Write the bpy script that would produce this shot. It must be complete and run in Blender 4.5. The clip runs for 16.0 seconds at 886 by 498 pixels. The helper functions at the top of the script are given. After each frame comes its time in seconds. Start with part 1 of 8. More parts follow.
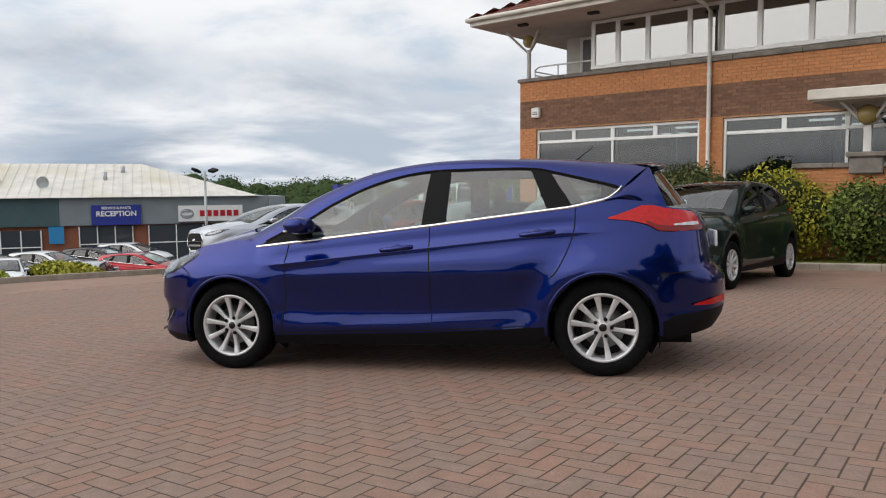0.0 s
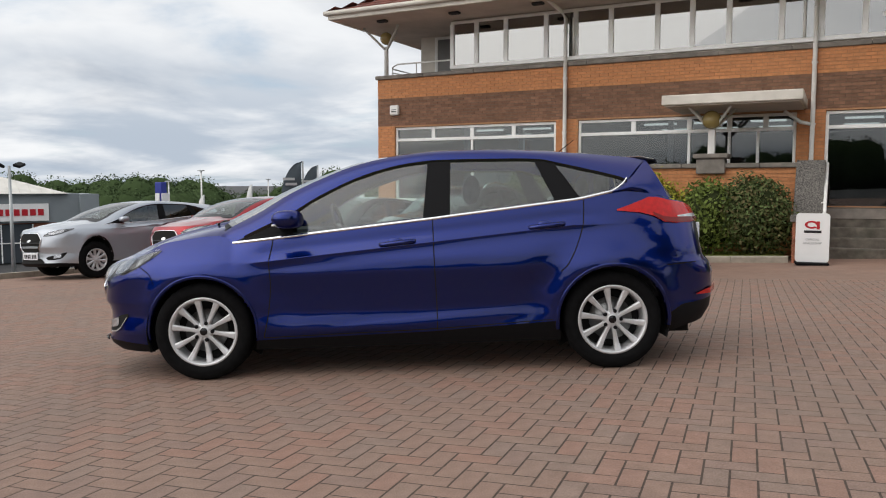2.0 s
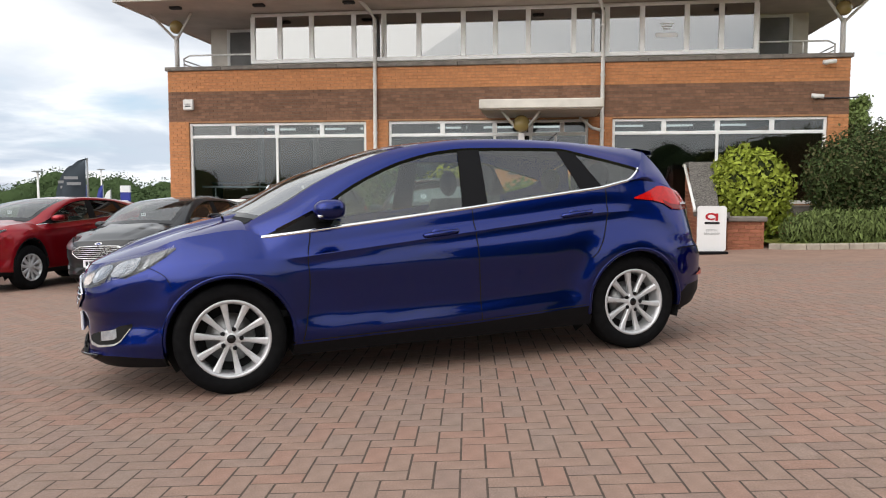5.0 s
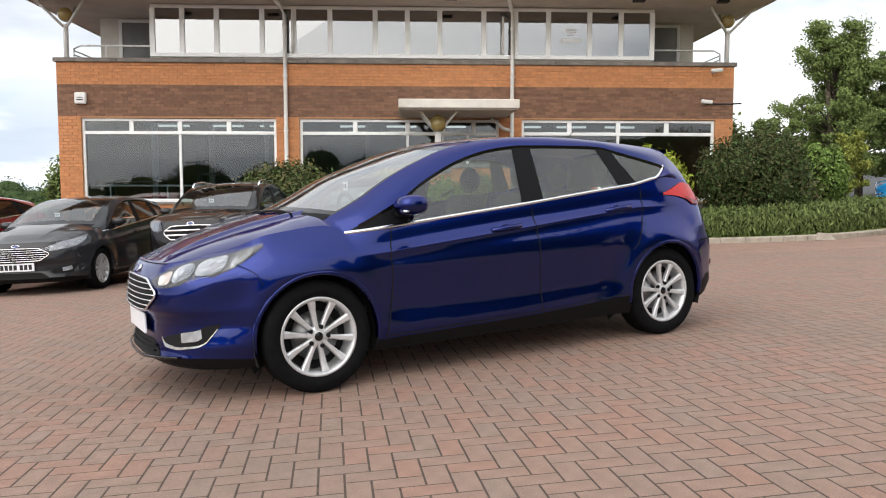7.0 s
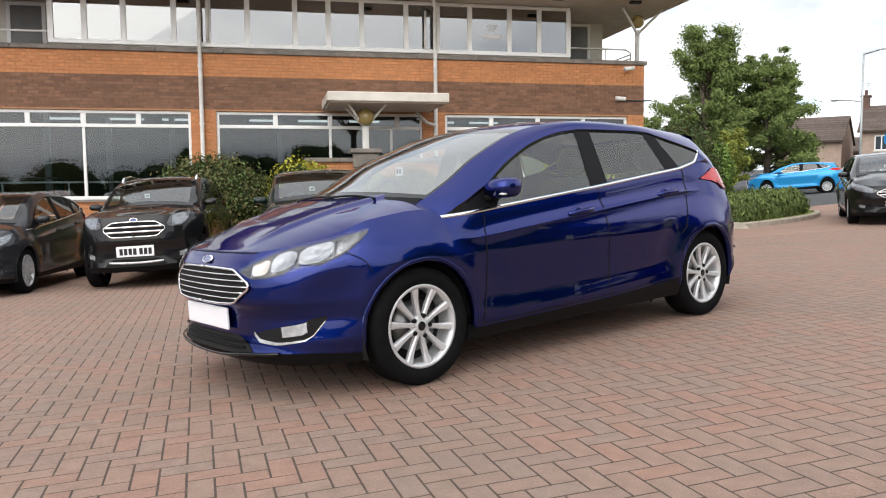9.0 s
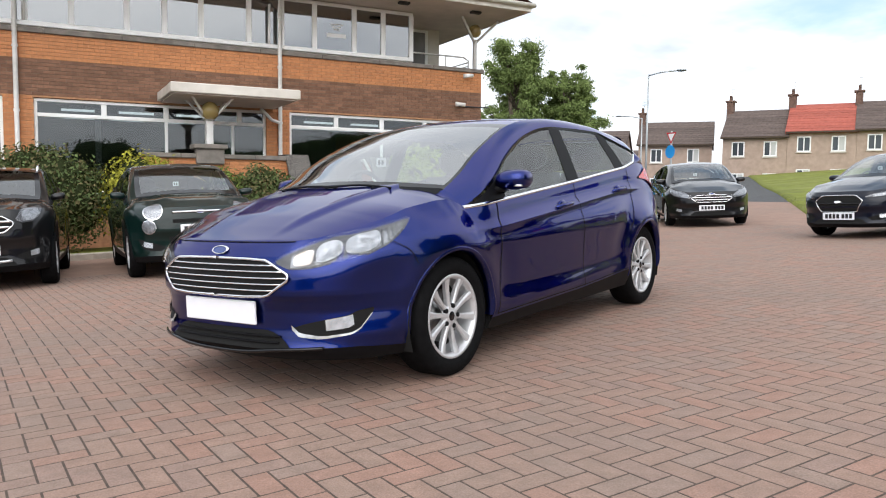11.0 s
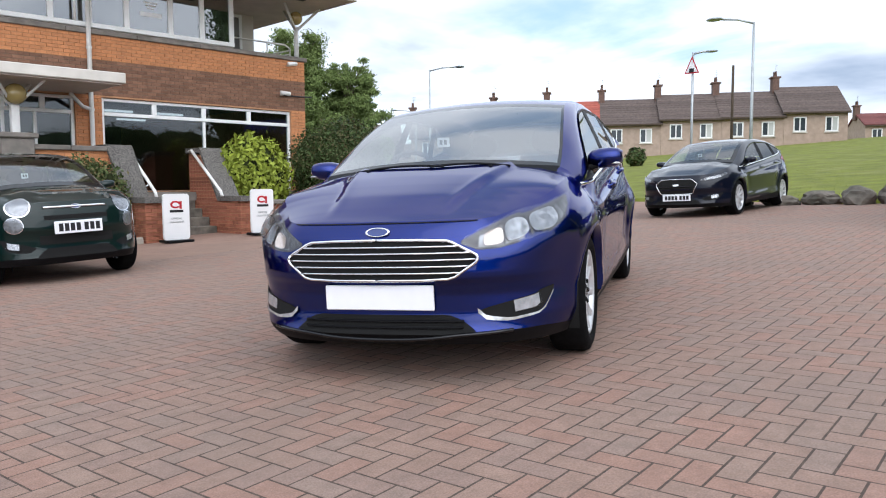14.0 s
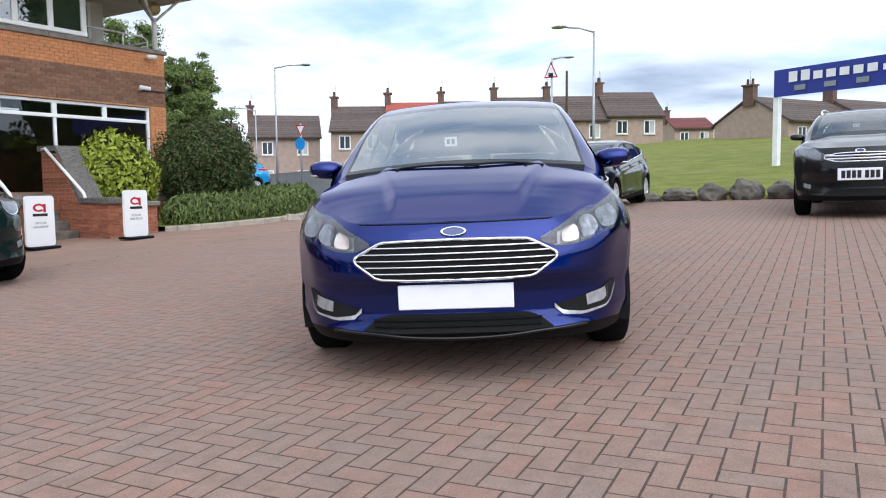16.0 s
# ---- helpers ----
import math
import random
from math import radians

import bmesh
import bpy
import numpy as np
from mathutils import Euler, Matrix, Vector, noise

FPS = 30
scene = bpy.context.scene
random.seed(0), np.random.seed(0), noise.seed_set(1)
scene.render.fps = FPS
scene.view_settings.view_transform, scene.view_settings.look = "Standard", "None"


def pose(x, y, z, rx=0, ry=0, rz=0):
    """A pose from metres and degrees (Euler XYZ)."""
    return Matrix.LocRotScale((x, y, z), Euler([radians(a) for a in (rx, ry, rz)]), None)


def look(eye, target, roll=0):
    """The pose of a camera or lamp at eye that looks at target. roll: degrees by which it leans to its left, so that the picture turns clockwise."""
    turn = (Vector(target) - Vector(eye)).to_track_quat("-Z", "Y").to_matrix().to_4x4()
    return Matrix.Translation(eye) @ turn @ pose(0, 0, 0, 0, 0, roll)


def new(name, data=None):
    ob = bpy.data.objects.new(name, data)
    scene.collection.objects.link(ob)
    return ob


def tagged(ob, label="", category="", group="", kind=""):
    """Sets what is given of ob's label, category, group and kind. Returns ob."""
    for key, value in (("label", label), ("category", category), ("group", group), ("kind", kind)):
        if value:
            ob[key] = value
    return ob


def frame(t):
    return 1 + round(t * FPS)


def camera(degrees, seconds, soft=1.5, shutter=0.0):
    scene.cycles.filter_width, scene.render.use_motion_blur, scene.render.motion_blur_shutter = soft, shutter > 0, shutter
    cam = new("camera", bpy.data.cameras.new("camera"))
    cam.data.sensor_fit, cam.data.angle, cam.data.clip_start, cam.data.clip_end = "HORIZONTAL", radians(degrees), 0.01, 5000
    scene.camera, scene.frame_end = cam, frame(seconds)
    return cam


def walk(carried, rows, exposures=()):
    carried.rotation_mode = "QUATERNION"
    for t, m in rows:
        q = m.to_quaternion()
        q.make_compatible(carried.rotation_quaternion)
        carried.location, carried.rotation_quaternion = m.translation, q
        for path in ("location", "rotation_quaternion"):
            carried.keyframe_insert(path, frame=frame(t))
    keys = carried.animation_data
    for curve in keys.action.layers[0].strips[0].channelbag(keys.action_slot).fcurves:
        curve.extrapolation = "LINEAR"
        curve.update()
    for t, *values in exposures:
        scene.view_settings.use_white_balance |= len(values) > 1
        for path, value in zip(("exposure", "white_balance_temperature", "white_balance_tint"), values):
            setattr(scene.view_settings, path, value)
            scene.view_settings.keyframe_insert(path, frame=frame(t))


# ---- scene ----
cam = camera(60.0, 16.0, 1.1)
PATH = [
    (0, (-0.963, 0.571, 1.236), (-2.271, 2.075, 1.07), -0.4),
    (0.5, (-1.192, 0.387, 1.243), (-2.382, 1.986, 1.076), -0.1),
    (1, (-1.531, 0.285, 1.199), (-2.621, 1.954, 1.032), -0.0),
    (1.5, (-1.834, 0.197, 1.197), (-2.859, 1.906, 1.028), -0.1),
    (2, (-2.125, 0.071, 1.181), (-3.036, 1.844, 1.013), -0.0),
    (2.5, (-2.461, -0.004, 1.173), (-3.274, 1.816, 1.005), -0.2),
    (3, (-2.78, -0.135, 1.163), (-3.515, 1.718, 0.997), 0.1),
    (3.5, (-3.061, -0.202, 1.12), (-3.688, 1.69, 0.956), -0.1),
    (4, (-3.355, -0.259, 1.123), (-3.89, 1.661, 0.959), -0.0),
    (4.5, (-3.634, -0.365, 1.127), (-4.022, 1.59, 0.965), -0.0),
    (4.7, (-3.776, -0.368, 1.094), (-4.109, 1.598, 0.935), -0.0),
    (7, (-5.25, -0.54, 1.057), (-5.156, 1.451, 0.899), 0.0),
    (7.5, (-5.566, -0.486, 1.023), (-5.372, 1.498, 0.863), -0.1),
    (8, (-5.89, -0.423, 1.012), (-5.656, 1.557, 0.851), 0.0),
    (8.5, (-6.187, -0.387, 0.992), (-5.863, 1.58, 0.832), -0.2),
    (9, (-6.471, -0.244, 0.97), (-6.055, 1.706, 0.807), -0.4),
    (9.5, (-6.731, -0.192, 0.965), (-6.207, 1.732, 0.801), -0.4),
    (10, (-7.0, -0.123, 0.942), (-6.295, 1.741, 0.78), -0.4),
    (10.2, (-7.13, -0.059, 0.908), (-6.374, 1.786, 0.75), 0.1),
    (12.3, (-8.315, 0.566, 0.875), (-7.139, 2.176, 0.714), -0.5),
    (12.5, (-8.409, 0.656, 0.864), (-7.186, 2.23, 0.704), -0.4),
    (13, (-8.694, 0.937, 0.845), (-7.411, 2.463, 0.683), -0.2),
    (13.5, (-8.989, 1.13, 0.831), (-7.65, 2.607, 0.668), -0.4),
    (14, (-9.178, 1.41, 0.796), (-7.76, 2.81, 0.632), -0.3),
    (14.5, (-9.422, 1.606, 0.81), (-7.919, 2.914, 0.645), -0.7),
    (15, (-9.611, 1.793, 0.788), (-8.02, 2.994, 0.623), -0.7),
    (15.5, (-9.754, 2.065, 0.8), (-8.113, 3.196, 0.633), -0.7),
    (16, (-9.899, 2.28, 0.799), (-8.21, 3.338, 0.631), -0.6),
]
walk(cam, [(t, look(eye, target, roll)) for t, eye, target, roll in PATH],
     [(0.0, -0.01, 6500, 10), (3.5, 0.0, 6500, 10), (4.7, 0.28, 6500, 10), (7.0, 0.54, 6470, 10), (10.0, 0.60, 6350, 10), (12.5, 0.55, 5980, 10), (16.0, 0.49, 5760, 10)])

# ---------------------------------------------------------------- world and light
world = bpy.data.worlds.new("overcast_sky")
scene.world = world
world.use_nodes = True
wn, wl = world.node_tree.nodes, world.node_tree.links
wn.clear()


def wnode(kind):
    return wn.new(kind)


SUN_ELEV, SUN_TURN = radians(40), radians(214)
sky = wnode("ShaderNodeTexSky")
sky.sky_type, sky.sun_disc, sky.sun_elevation, sky.sun_rotation = "NISHITA", False, SUN_ELEV, SUN_TURN
coord = wnode("ShaderNodeTexCoord")
split = wnode("ShaderNodeSeparateXYZ")
wl.new(coord.outputs["Generated"], split.inputs[0])


def wmath(op, a, b=None):
    nd = wnode("ShaderNodeMath")
    nd.operation = op
    for slot, v in enumerate((a, b)):
        if v is None:
            continue
        if isinstance(v, (int, float)):
            nd.inputs[slot].default_value = v
        else:
            wl.new(v, nd.inputs[slot])
    return nd.outputs[0]


height = wmath("ADD", wmath("MAXIMUM", split.outputs[2], 0.0), 0.16)
flat = wnode("ShaderNodeCombineXYZ")
wl.new(wmath("DIVIDE", split.outputs[0], height), flat.inputs[0])
wl.new(wmath("DIVIDE", split.outputs[1], height), flat.inputs[1])


def cloud_noise(scale, detail, offset, low, high):
    shift = wnode("ShaderNodeVectorMath")
    shift.operation = "ADD"
    shift.inputs[1].default_value = offset
    wl.new(flat.outputs[0], shift.inputs[0])
    tex = wnode("ShaderNodeTexNoise")
    tex.inputs["Scale"].default_value, tex.inputs["Detail"].default_value = scale, detail
    tex.inputs["Roughness"].default_value, tex.inputs["Distortion"].default_value = 0.52, 0.3
    wl.new(shift.outputs[0], tex.inputs["Vector"])
    rng = wnode("ShaderNodeMapRange")
    rng.interpolation_type = "SMOOTHSTEP"
    rng.inputs[1].default_value, rng.inputs[2].default_value = low, high
    wl.new(tex.outputs[0], rng.inputs[0])
    return rng.outputs[0]


def wmix(fac, a, b):
    nd = wnode("ShaderNodeMix")
    nd.data_type = "RGBA"
    for slot, v in ((0, fac), (6, a), (7, b)):
        if isinstance(v, (tuple, int, float)):
            nd.inputs[slot].default_value = v
        else:
            wl.new(v, nd.inputs[slot])
    return nd.outputs[2]


def wrange(sock, a, b, lo, hi):
    nd = wnode("ShaderNodeMapRange")
    nd.interpolation_type = "SMOOTHSTEP"
    for slot, v in enumerate((a, b, lo, hi)):
        nd.inputs[slot + 1].default_value = v
    wl.new(sock, nd.inputs[0])
    return nd.outputs[0]


SKY_STRENGTH = 0.11
blue = wnode("ShaderNodeVectorMath")
blue.operation = "SCALE"
blue.inputs[3].default_value = SKY_STRENGTH
wl.new(sky.outputs[0], blue.inputs[0])
cover = cloud_noise(0.75, 7, (3.1, 1.7, 0.0), 0.30, 0.47)
shade = cloud_noise(0.55, 6, (9.4, 6.2, 2.0), 0.45, 0.70)
# grey bands lie low; grey is cut overhead, unseen, to brighten light and reflections
overhead_cut = wrange(split.outputs[2], 0.25, 0.65, 1.0, 0.3)
cloud = wmix(wmath("MULTIPLY", shade, overhead_cut), (0.95, 0.965, 0.98, 1), (0.31, 0.37, 0.46, 1))
pale = wmix(0.6, blue.outputs[0], (0.46, 0.62, 0.80, 1))
# a bank of blue-grey cloud low in the north-west
west = wnode("ShaderNodeVectorMath")
west.operation = "DOT_PRODUCT"
west.inputs[1].default_value = (-0.86, 0.5, 0.0)
wl.new(coord.outputs["Generated"], west.inputs[0])
bank = wmath("MULTIPLY", wrange(west.outputs["Value"], 0.45, 0.9, 0.0, 1.0), wrange(split.outputs[2], 0.05, 0.24, 1.0, 0.0))
bank = wmath("MULTIPLY", bank, cloud_noise(0.9, 6, (1.2, 7.7, 4.0), 0.34, 0.58))
cloud = wmix(wmath("MULTIPLY", bank, 0.75), cloud, (0.34, 0.43, 0.55, 1))
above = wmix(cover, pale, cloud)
# the veiled sun brightens the clouds round it
SUN_WAY = Vector((math.sin(SUN_TURN) * math.cos(SUN_ELEV), math.cos(SUN_TURN) * math.cos(SUN_ELEV), math.sin(SUN_ELEV)))
toward = wnode("ShaderNodeVectorMath")
toward.operation = "DOT_PRODUCT"
toward.inputs[1].default_value = SUN_WAY
wl.new(coord.outputs["Generated"], toward.inputs[0])
veil = wmath("POWER", wmath("MAXIMUM", toward.outputs["Value"], 0.0), 4.0)
glow = wnode("ShaderNodeVectorMath")
glow.operation = "SCALE"
glow.inputs[0].default_value = (1.0, 0.95, 0.88)
wl.new(wmath("MULTIPLY", veil, 1.35), glow.inputs[3])
lit = wnode("ShaderNodeVectorMath")
lit.operation = "ADD"
wl.new(above, lit.inputs[0])
wl.new(glow.outputs[0], lit.inputs[1])
above = lit.outputs[0]
below = wmath("GREATER_THAN", split.outputs[2], -0.02)
final = wmix(below, (0.16, 0.14, 0.12, 1), above)
back = wnode("ShaderNodeBackground")
back.inputs[1].default_value = 1.0
wl.new(final, back.inputs[0])
out = wnode("ShaderNodeOutputWorld")
wl.new(back.outputs[0], out.inputs[0])

sun = new("sun", bpy.data.lights.new("sun", "SUN"))
sun.data.energy, sun.data.angle, sun.data.color = 0.6, radians(75), (1.0, 0.94, 0.86)
sun.matrix_world = look((0, 0, 30), Vector((0, 0, 30)) - SUN_WAY)


# ---------------------------------------------------------------- mesh helpers
def shape(name, verts, faces, smooth=True, merge=0.0):
    me = bpy.data.meshes.new(name)
    me.from_pydata([tuple(v) for v in verts], [], [tuple(f) for f in faces])
    if merge:
        bm = bmesh.new()
        bm.from_mesh(me)
        bmesh.ops.remove_doubles(bm, verts=bm.verts, dist=merge)
        bmesh.ops.recalc_face_normals(bm, faces=bm.faces)
        bm.to_mesh(me)
        bm.free()
    if smooth:
        me.polygons.foreach_set("use_smooth", [True] * len(me.polygons))
    me.update()
    return me


def part(name, me, material, parent=None, label=""):
    """Links a mesh (or a bmesh) as one object, under a thing or a part."""
    if isinstance(me, bmesh.types.BMesh):
        bm, me = me, bpy.data.meshes.new(name)
        bm.to_mesh(me)
        bm.free()
    if material and not me.materials:
        me.materials.append(material)
    ob = new(name, me)
    if parent:
        ob.parent = parent
    return tagged(ob, label)


def empty(name, m, label, category, group="", kind=""):
    ob = new(name)
    ob.matrix_world = m
    return tagged(ob, label, category, group, kind)


class Soup:
    """Collects verts and faces of several pieces into one mesh."""

    def __init__(self):
        self.v, self.f = [], []

    def add(self, verts, faces):
        k = len(self.v)
        self.v += [tuple(p) for p in verts]
        self.f += [tuple(i + k for i in fc) for fc in faces]
        return self

    def box(self, x0, x1, y0, y1, z0, z1):
        v = [(x, y, z) for z in (z0, z1) for y in (y0, y1) for x in (x0, x1)]
        return self.add(v, BOXF)

    def bevel_box(self, x0, x1, y0, y1, z0, z1, b=0.01):
        """A box with chamfered edges."""
        c = ((x0 + x1) / 2, (y0 + y1) / 2, (z0 + z1) / 2)
        h = ((x1 - x0) / 2, (y1 - y0) / 2, (z1 - z0) / 2)
        b = min(b, *(0.49 * q for q in h))
        verts, index = [], {}
        for sx in (-1, 1):
            for sy in (-1, 1):
                for sz in (-1, 1):
                    for ax in range(3):
                        p = [c[i] + (sx, sy, sz)[i] * (h[i] - (0 if i == ax else b)) for i in range(3)]
                        index[sx, sy, sz, ax] = len(verts)
                        verts.append(p)
        faces = []
        for ax in range(3):
            i, j = [k for k in range(3) if k != ax]
            for s in (-1, 1):
                ring = []
                for a, d in ((-1, -1), (1, -1), (1, 1), (-1, 1)):
                    sg = [0, 0, 0]
                    sg[ax], sg[i], sg[j] = s, a, d
                    ring.append(index[(*sg, ax)])
                faces.append(ring)
            for a in (-1, 1):
                for d in (-1, 1):
                    q = []
                    for s in (-1, 1):
                        sg = [0, 0, 0]
                        sg[ax], sg[i], sg[j] = s, a, d
                        q.append((index[(*sg, i)], index[(*sg, j)]))
                    faces.append((q[0][0], q[0][1], q[1][1], q[1][0]))
        for sx in (-1, 1):
            for sy in (-1, 1):
                for sz in (-1, 1):
                    faces.append([index[sx, sy, sz, k] for k in range(3)])
        return self.add(verts, faces)

    def tube(self, pts, r, n=8, taper=1.0, caps=True):
        pts = [Vector(p) for p in pts]
        rings = []
        for i, p in enumerate(pts):
            d = (pts[min(i + 1, len(pts) - 1)] - pts[max(i - 1, 0)]).normalized()
            side = d.orthogonal().normalized() if abs(d.z) > 0.95 else d.cross(Vector((0, 0, 1))).normalized()
            up = side.cross(d)
            rr = r * (1 + (taper - 1) * i / max(1, len(pts) - 1))
            rings.append([p + rr * (math.cos(a) * side + math.sin(a) * up) for a in (2 * math.pi * k / n for k in range(n))])
        return self.rings(rings, closed=True, caps=caps)

    def rings(self, rings, closed=False, caps=False):
        n, m = len(rings), len(rings[0])
        verts = [p for ring in rings for p in ring]
        faces = [(i * m + j, i * m + (j + 1) % m, (i + 1) * m + (j + 1) % m, (i + 1) * m + j) for i in range(n - 1) for j in range(m if closed else m - 1)]
        if caps:
            faces += [tuple(range(m - 1, -1, -1)), tuple((n - 1) * m + j for j in range(m))]
        return self.add(verts, faces)

    def lathe(self, profile, centre, axis="y", n=32):
        """profile: (radius, along) pairs, turned about an axis through centre."""
        rings = []
        for r, a in profile:
            ring = []
            for k in range(n):
                c, s = r * math.cos(2 * math.pi * k / n), r * math.sin(2 * math.pi * k / n)
                o = {"y": (c, a, s), "z": (c, s, a), "x": (a, c, s)}[axis]
                ring.append((centre[0] + o[0], centre[1] + o[1], centre[2] + o[2]))
            rings.append(ring)
        return self.rings(rings, closed=True)

    def ball(self, c, r, n=12, m=8):
        rx, ry, rz = r if isinstance(r, tuple) else (r, r, r)
        rings = [[(c[0] + rx * math.sin(t) * math.cos(2 * math.pi * k / n), c[1] + ry * math.sin(t) * math.sin(2 * math.pi * k / n), c[2] + rz * math.cos(t)) for k in range(n)]
                 for t in (math.pi * (0.02 + 0.96 * i / m) for i in range(m + 1))]
        return self.rings(rings, closed=True, caps=True)

    def mesh(self, name, smooth=True, merge=0.0):
        return shape(name, self.v, self.f, smooth, merge)


BOXF = [(0, 2, 3, 1), (4, 5, 7, 6), (0, 1, 5, 4), (2, 6, 7, 3), (0, 4, 6, 2), (1, 3, 7, 5)]


def sstep(a, b, x):
    t = min(1.0, max(0.0, (x - a) / (b - a)))
    return t * t * (3 - 2 * t)


# ---------------------------------------------------------------- materials
def material(name, base, rough=0.6, metal=0.0, vary=0.0, scale=8.0, bump=0.0, bump_scale=60.0, island=0.0, obrand=0.0, coat=0.0, stain=None, stain_scale=0.6,
             transmission=0.0, ior=1.45, spec=0.5, emit=None, coat_ior=1.5, palette=None, grain=0.0):
    m = bpy.data.materials.new(name)
    m.use_nodes = True
    nt = m.node_tree
    nd, lk = nt.nodes, nt.links
    b = nd["Principled BSDF"]
    b.inputs["Roughness"].default_value, b.inputs["Metallic"].default_value = rough, metal
    b.inputs["Specular IOR Level"].default_value = spec
    b.inputs["Coat IOR"].default_value = coat_ior
    b.inputs["Coat Weight"].default_value, b.inputs["Coat Roughness"].default_value = coat, 0.02
    b.inputs["Transmission Weight"].default_value, b.inputs["IOR"].default_value = transmission, ior
    co = nd.new("ShaderNodeTexCoord")
    col = nd.new("ShaderNodeRGB")
    col.outputs[0].default_value = (*base, 1)
    current = col.outputs[0]

    def noise_tex(sc, detail=6.0):
        t = nd.new("ShaderNodeTexNoise")
        t.inputs["Scale"].default_value, t.inputs["Detail"].default_value = sc, detail
        lk.new(co.outputs["Object"], t.inputs["Vector"])
        return t.outputs[0]

    def remap(sock, lo, hi, a, c):
        r = nd.new("ShaderNodeMapRange")
        for i, v in enumerate((lo, hi, a, c)):
            r.inputs[i + 1].default_value = v
        lk.new(sock, r.inputs[0])
        return r.outputs[0]

    def scale_value(sock, fac):
        h = nd.new("ShaderNodeHueSaturation")
        lk.new(sock, h.inputs["Color"])
        lk.new(fac, h.inputs["Value"])
        return h.outputs[0]

    if palette:
        ramp = nd.new("ShaderNodeValToRGB")
        ramp.color_ramp.interpolation = "CONSTANT" if len(palette) > 2 else "LINEAR"
        for i, c in enumerate(palette):
            e = ramp.color_ramp.elements[i] if i < 2 else ramp.color_ramp.elements.new(1)
            e.position, e.color = i / len(palette), (*c, 1)
        src = nd.new("ShaderNodeObjectInfo").outputs["Random"] if obrand else nd.new("ShaderNodeNewGeometry").outputs["Random Per Island"]
        lk.new(src, ramp.inputs[0])
        current = ramp.outputs[0]
    if island:
        geo = nd.new("ShaderNodeNewGeometry")
        current = scale_value(current, remap(geo.outputs["Random Per Island"], 0, 1, 1 - island, 1 + island))
    if obrand and not palette:
        oi = nd.new("ShaderNodeObjectInfo")
        current = scale_value(current, remap(oi.outputs["Random"], 0, 1, 1 - obrand, 1 + obrand))
    if vary:
        current = scale_value(current, remap(noise_tex(scale), 0.3, 0.7, 1 - vary, 1 + vary))
    if grain:
        current = scale_value(current, remap(noise_tex(150.0, 3.0), 0.3, 0.7, 1 - grain, 1 + grain))
    if stain:
        mx = nd.new("ShaderNodeMix")
        mx.data_type = "RGBA"
        lk.new(remap(noise_tex(stain_scale, 8.0), 0.5, 0.72, 0, 0.75), mx.inputs[0])
        lk.new(current, mx.inputs[6])
        mx.inputs[7].default_value = (*stain, 1)
        current = mx.outputs[2]
    lk.new(current, b.inputs["Base Color"])
    if bump:
        bn = nd.new("ShaderNodeBump")
        bn.inputs["Strength"].default_value, bn.inputs["Distance"].default_value = bump, 0.01
        lk.new(noise_tex(bump_scale, 4.0), bn.inputs["Height"])
        lk.new(bn.outputs[0], b.inputs["Normal"])
        lk.new(remap(noise_tex(bump_scale * 0.3), 0.3, 0.7, max(0.0, rough - 0.12), min(1.0, rough + 0.1)), b.inputs["Roughness"])
    if emit:
        b.inputs["Emission Color"].default_value, b.inputs["Emission Strength"].default_value = (*emit[0], 1), emit[1]
    return m


def pane_material(name, tint, see=0.85, rough=0.0, coated=0.0, bend=1.6):
    """Thin glass: partly clear, with a mirror gloss that grows at grazing angles."""
    m = bpy.data.materials.new(name)
    m.use_nodes = True
    nd, lk = m.node_tree.nodes, m.node_tree.links
    nd.clear()
    clear, gloss, mx, lw, o = (nd.new(k) for k in ("ShaderNodeBsdfTransparent", "ShaderNodeBsdfGlossy", "ShaderNodeMixShader", "ShaderNodeLayerWeight", "ShaderNodeOutputMaterial"))
    clear.inputs[0].default_value = (*(t * see for t in tint), 1)
    gloss.inputs["Roughness"].default_value = rough
    lw.inputs[0].default_value = 0.5
    rise, more = nd.new("ShaderNodeMath"), nd.new("ShaderNodeMath")
    rise.operation, rise.inputs[1].default_value = "POWER", 5.0
    lk.new(lw.outputs["Facing"], rise.inputs[0])
    # both faces of the pane mirror a little; the rest rises towards grazing
    flat_on = 2 * ((bend - 1) / (bend + 1)) ** 2 + coated
    more.operation, more.use_clamp = "MULTIPLY_ADD", True
    more.inputs[1].default_value, more.inputs[2].default_value = 1 - flat_on, flat_on
    lk.new(rise.outputs[0], more.inputs[0])
    lk.new(more.outputs[0], mx.inputs[0])
    lk.new(clear.outputs[0], mx.inputs[1])
    lk.new(gloss.outputs[0], mx.inputs[2])
    lk.new(mx.outputs[0], o.inputs[0])
    return m


def paint(name, base, metal=0.45, rough=0.32):
    mat = material(name, base, rough=rough, metal=metal, coat=1.0, vary=0.04, scale=900.0, spec=0.25 if metal else 0.08, coat_ior=1.45 if metal else 1.4)
    if metal == 1.0:   # the flakes lie in pigment, so they stay coloured at a flat angle
        for node in mat.node_tree.nodes:
            if node.type == 'BSDF_PRINCIPLED':
                node.inputs["Specular Tint"].default_value = (0.12, 0.16, 0.55, 1.0)
    return mat


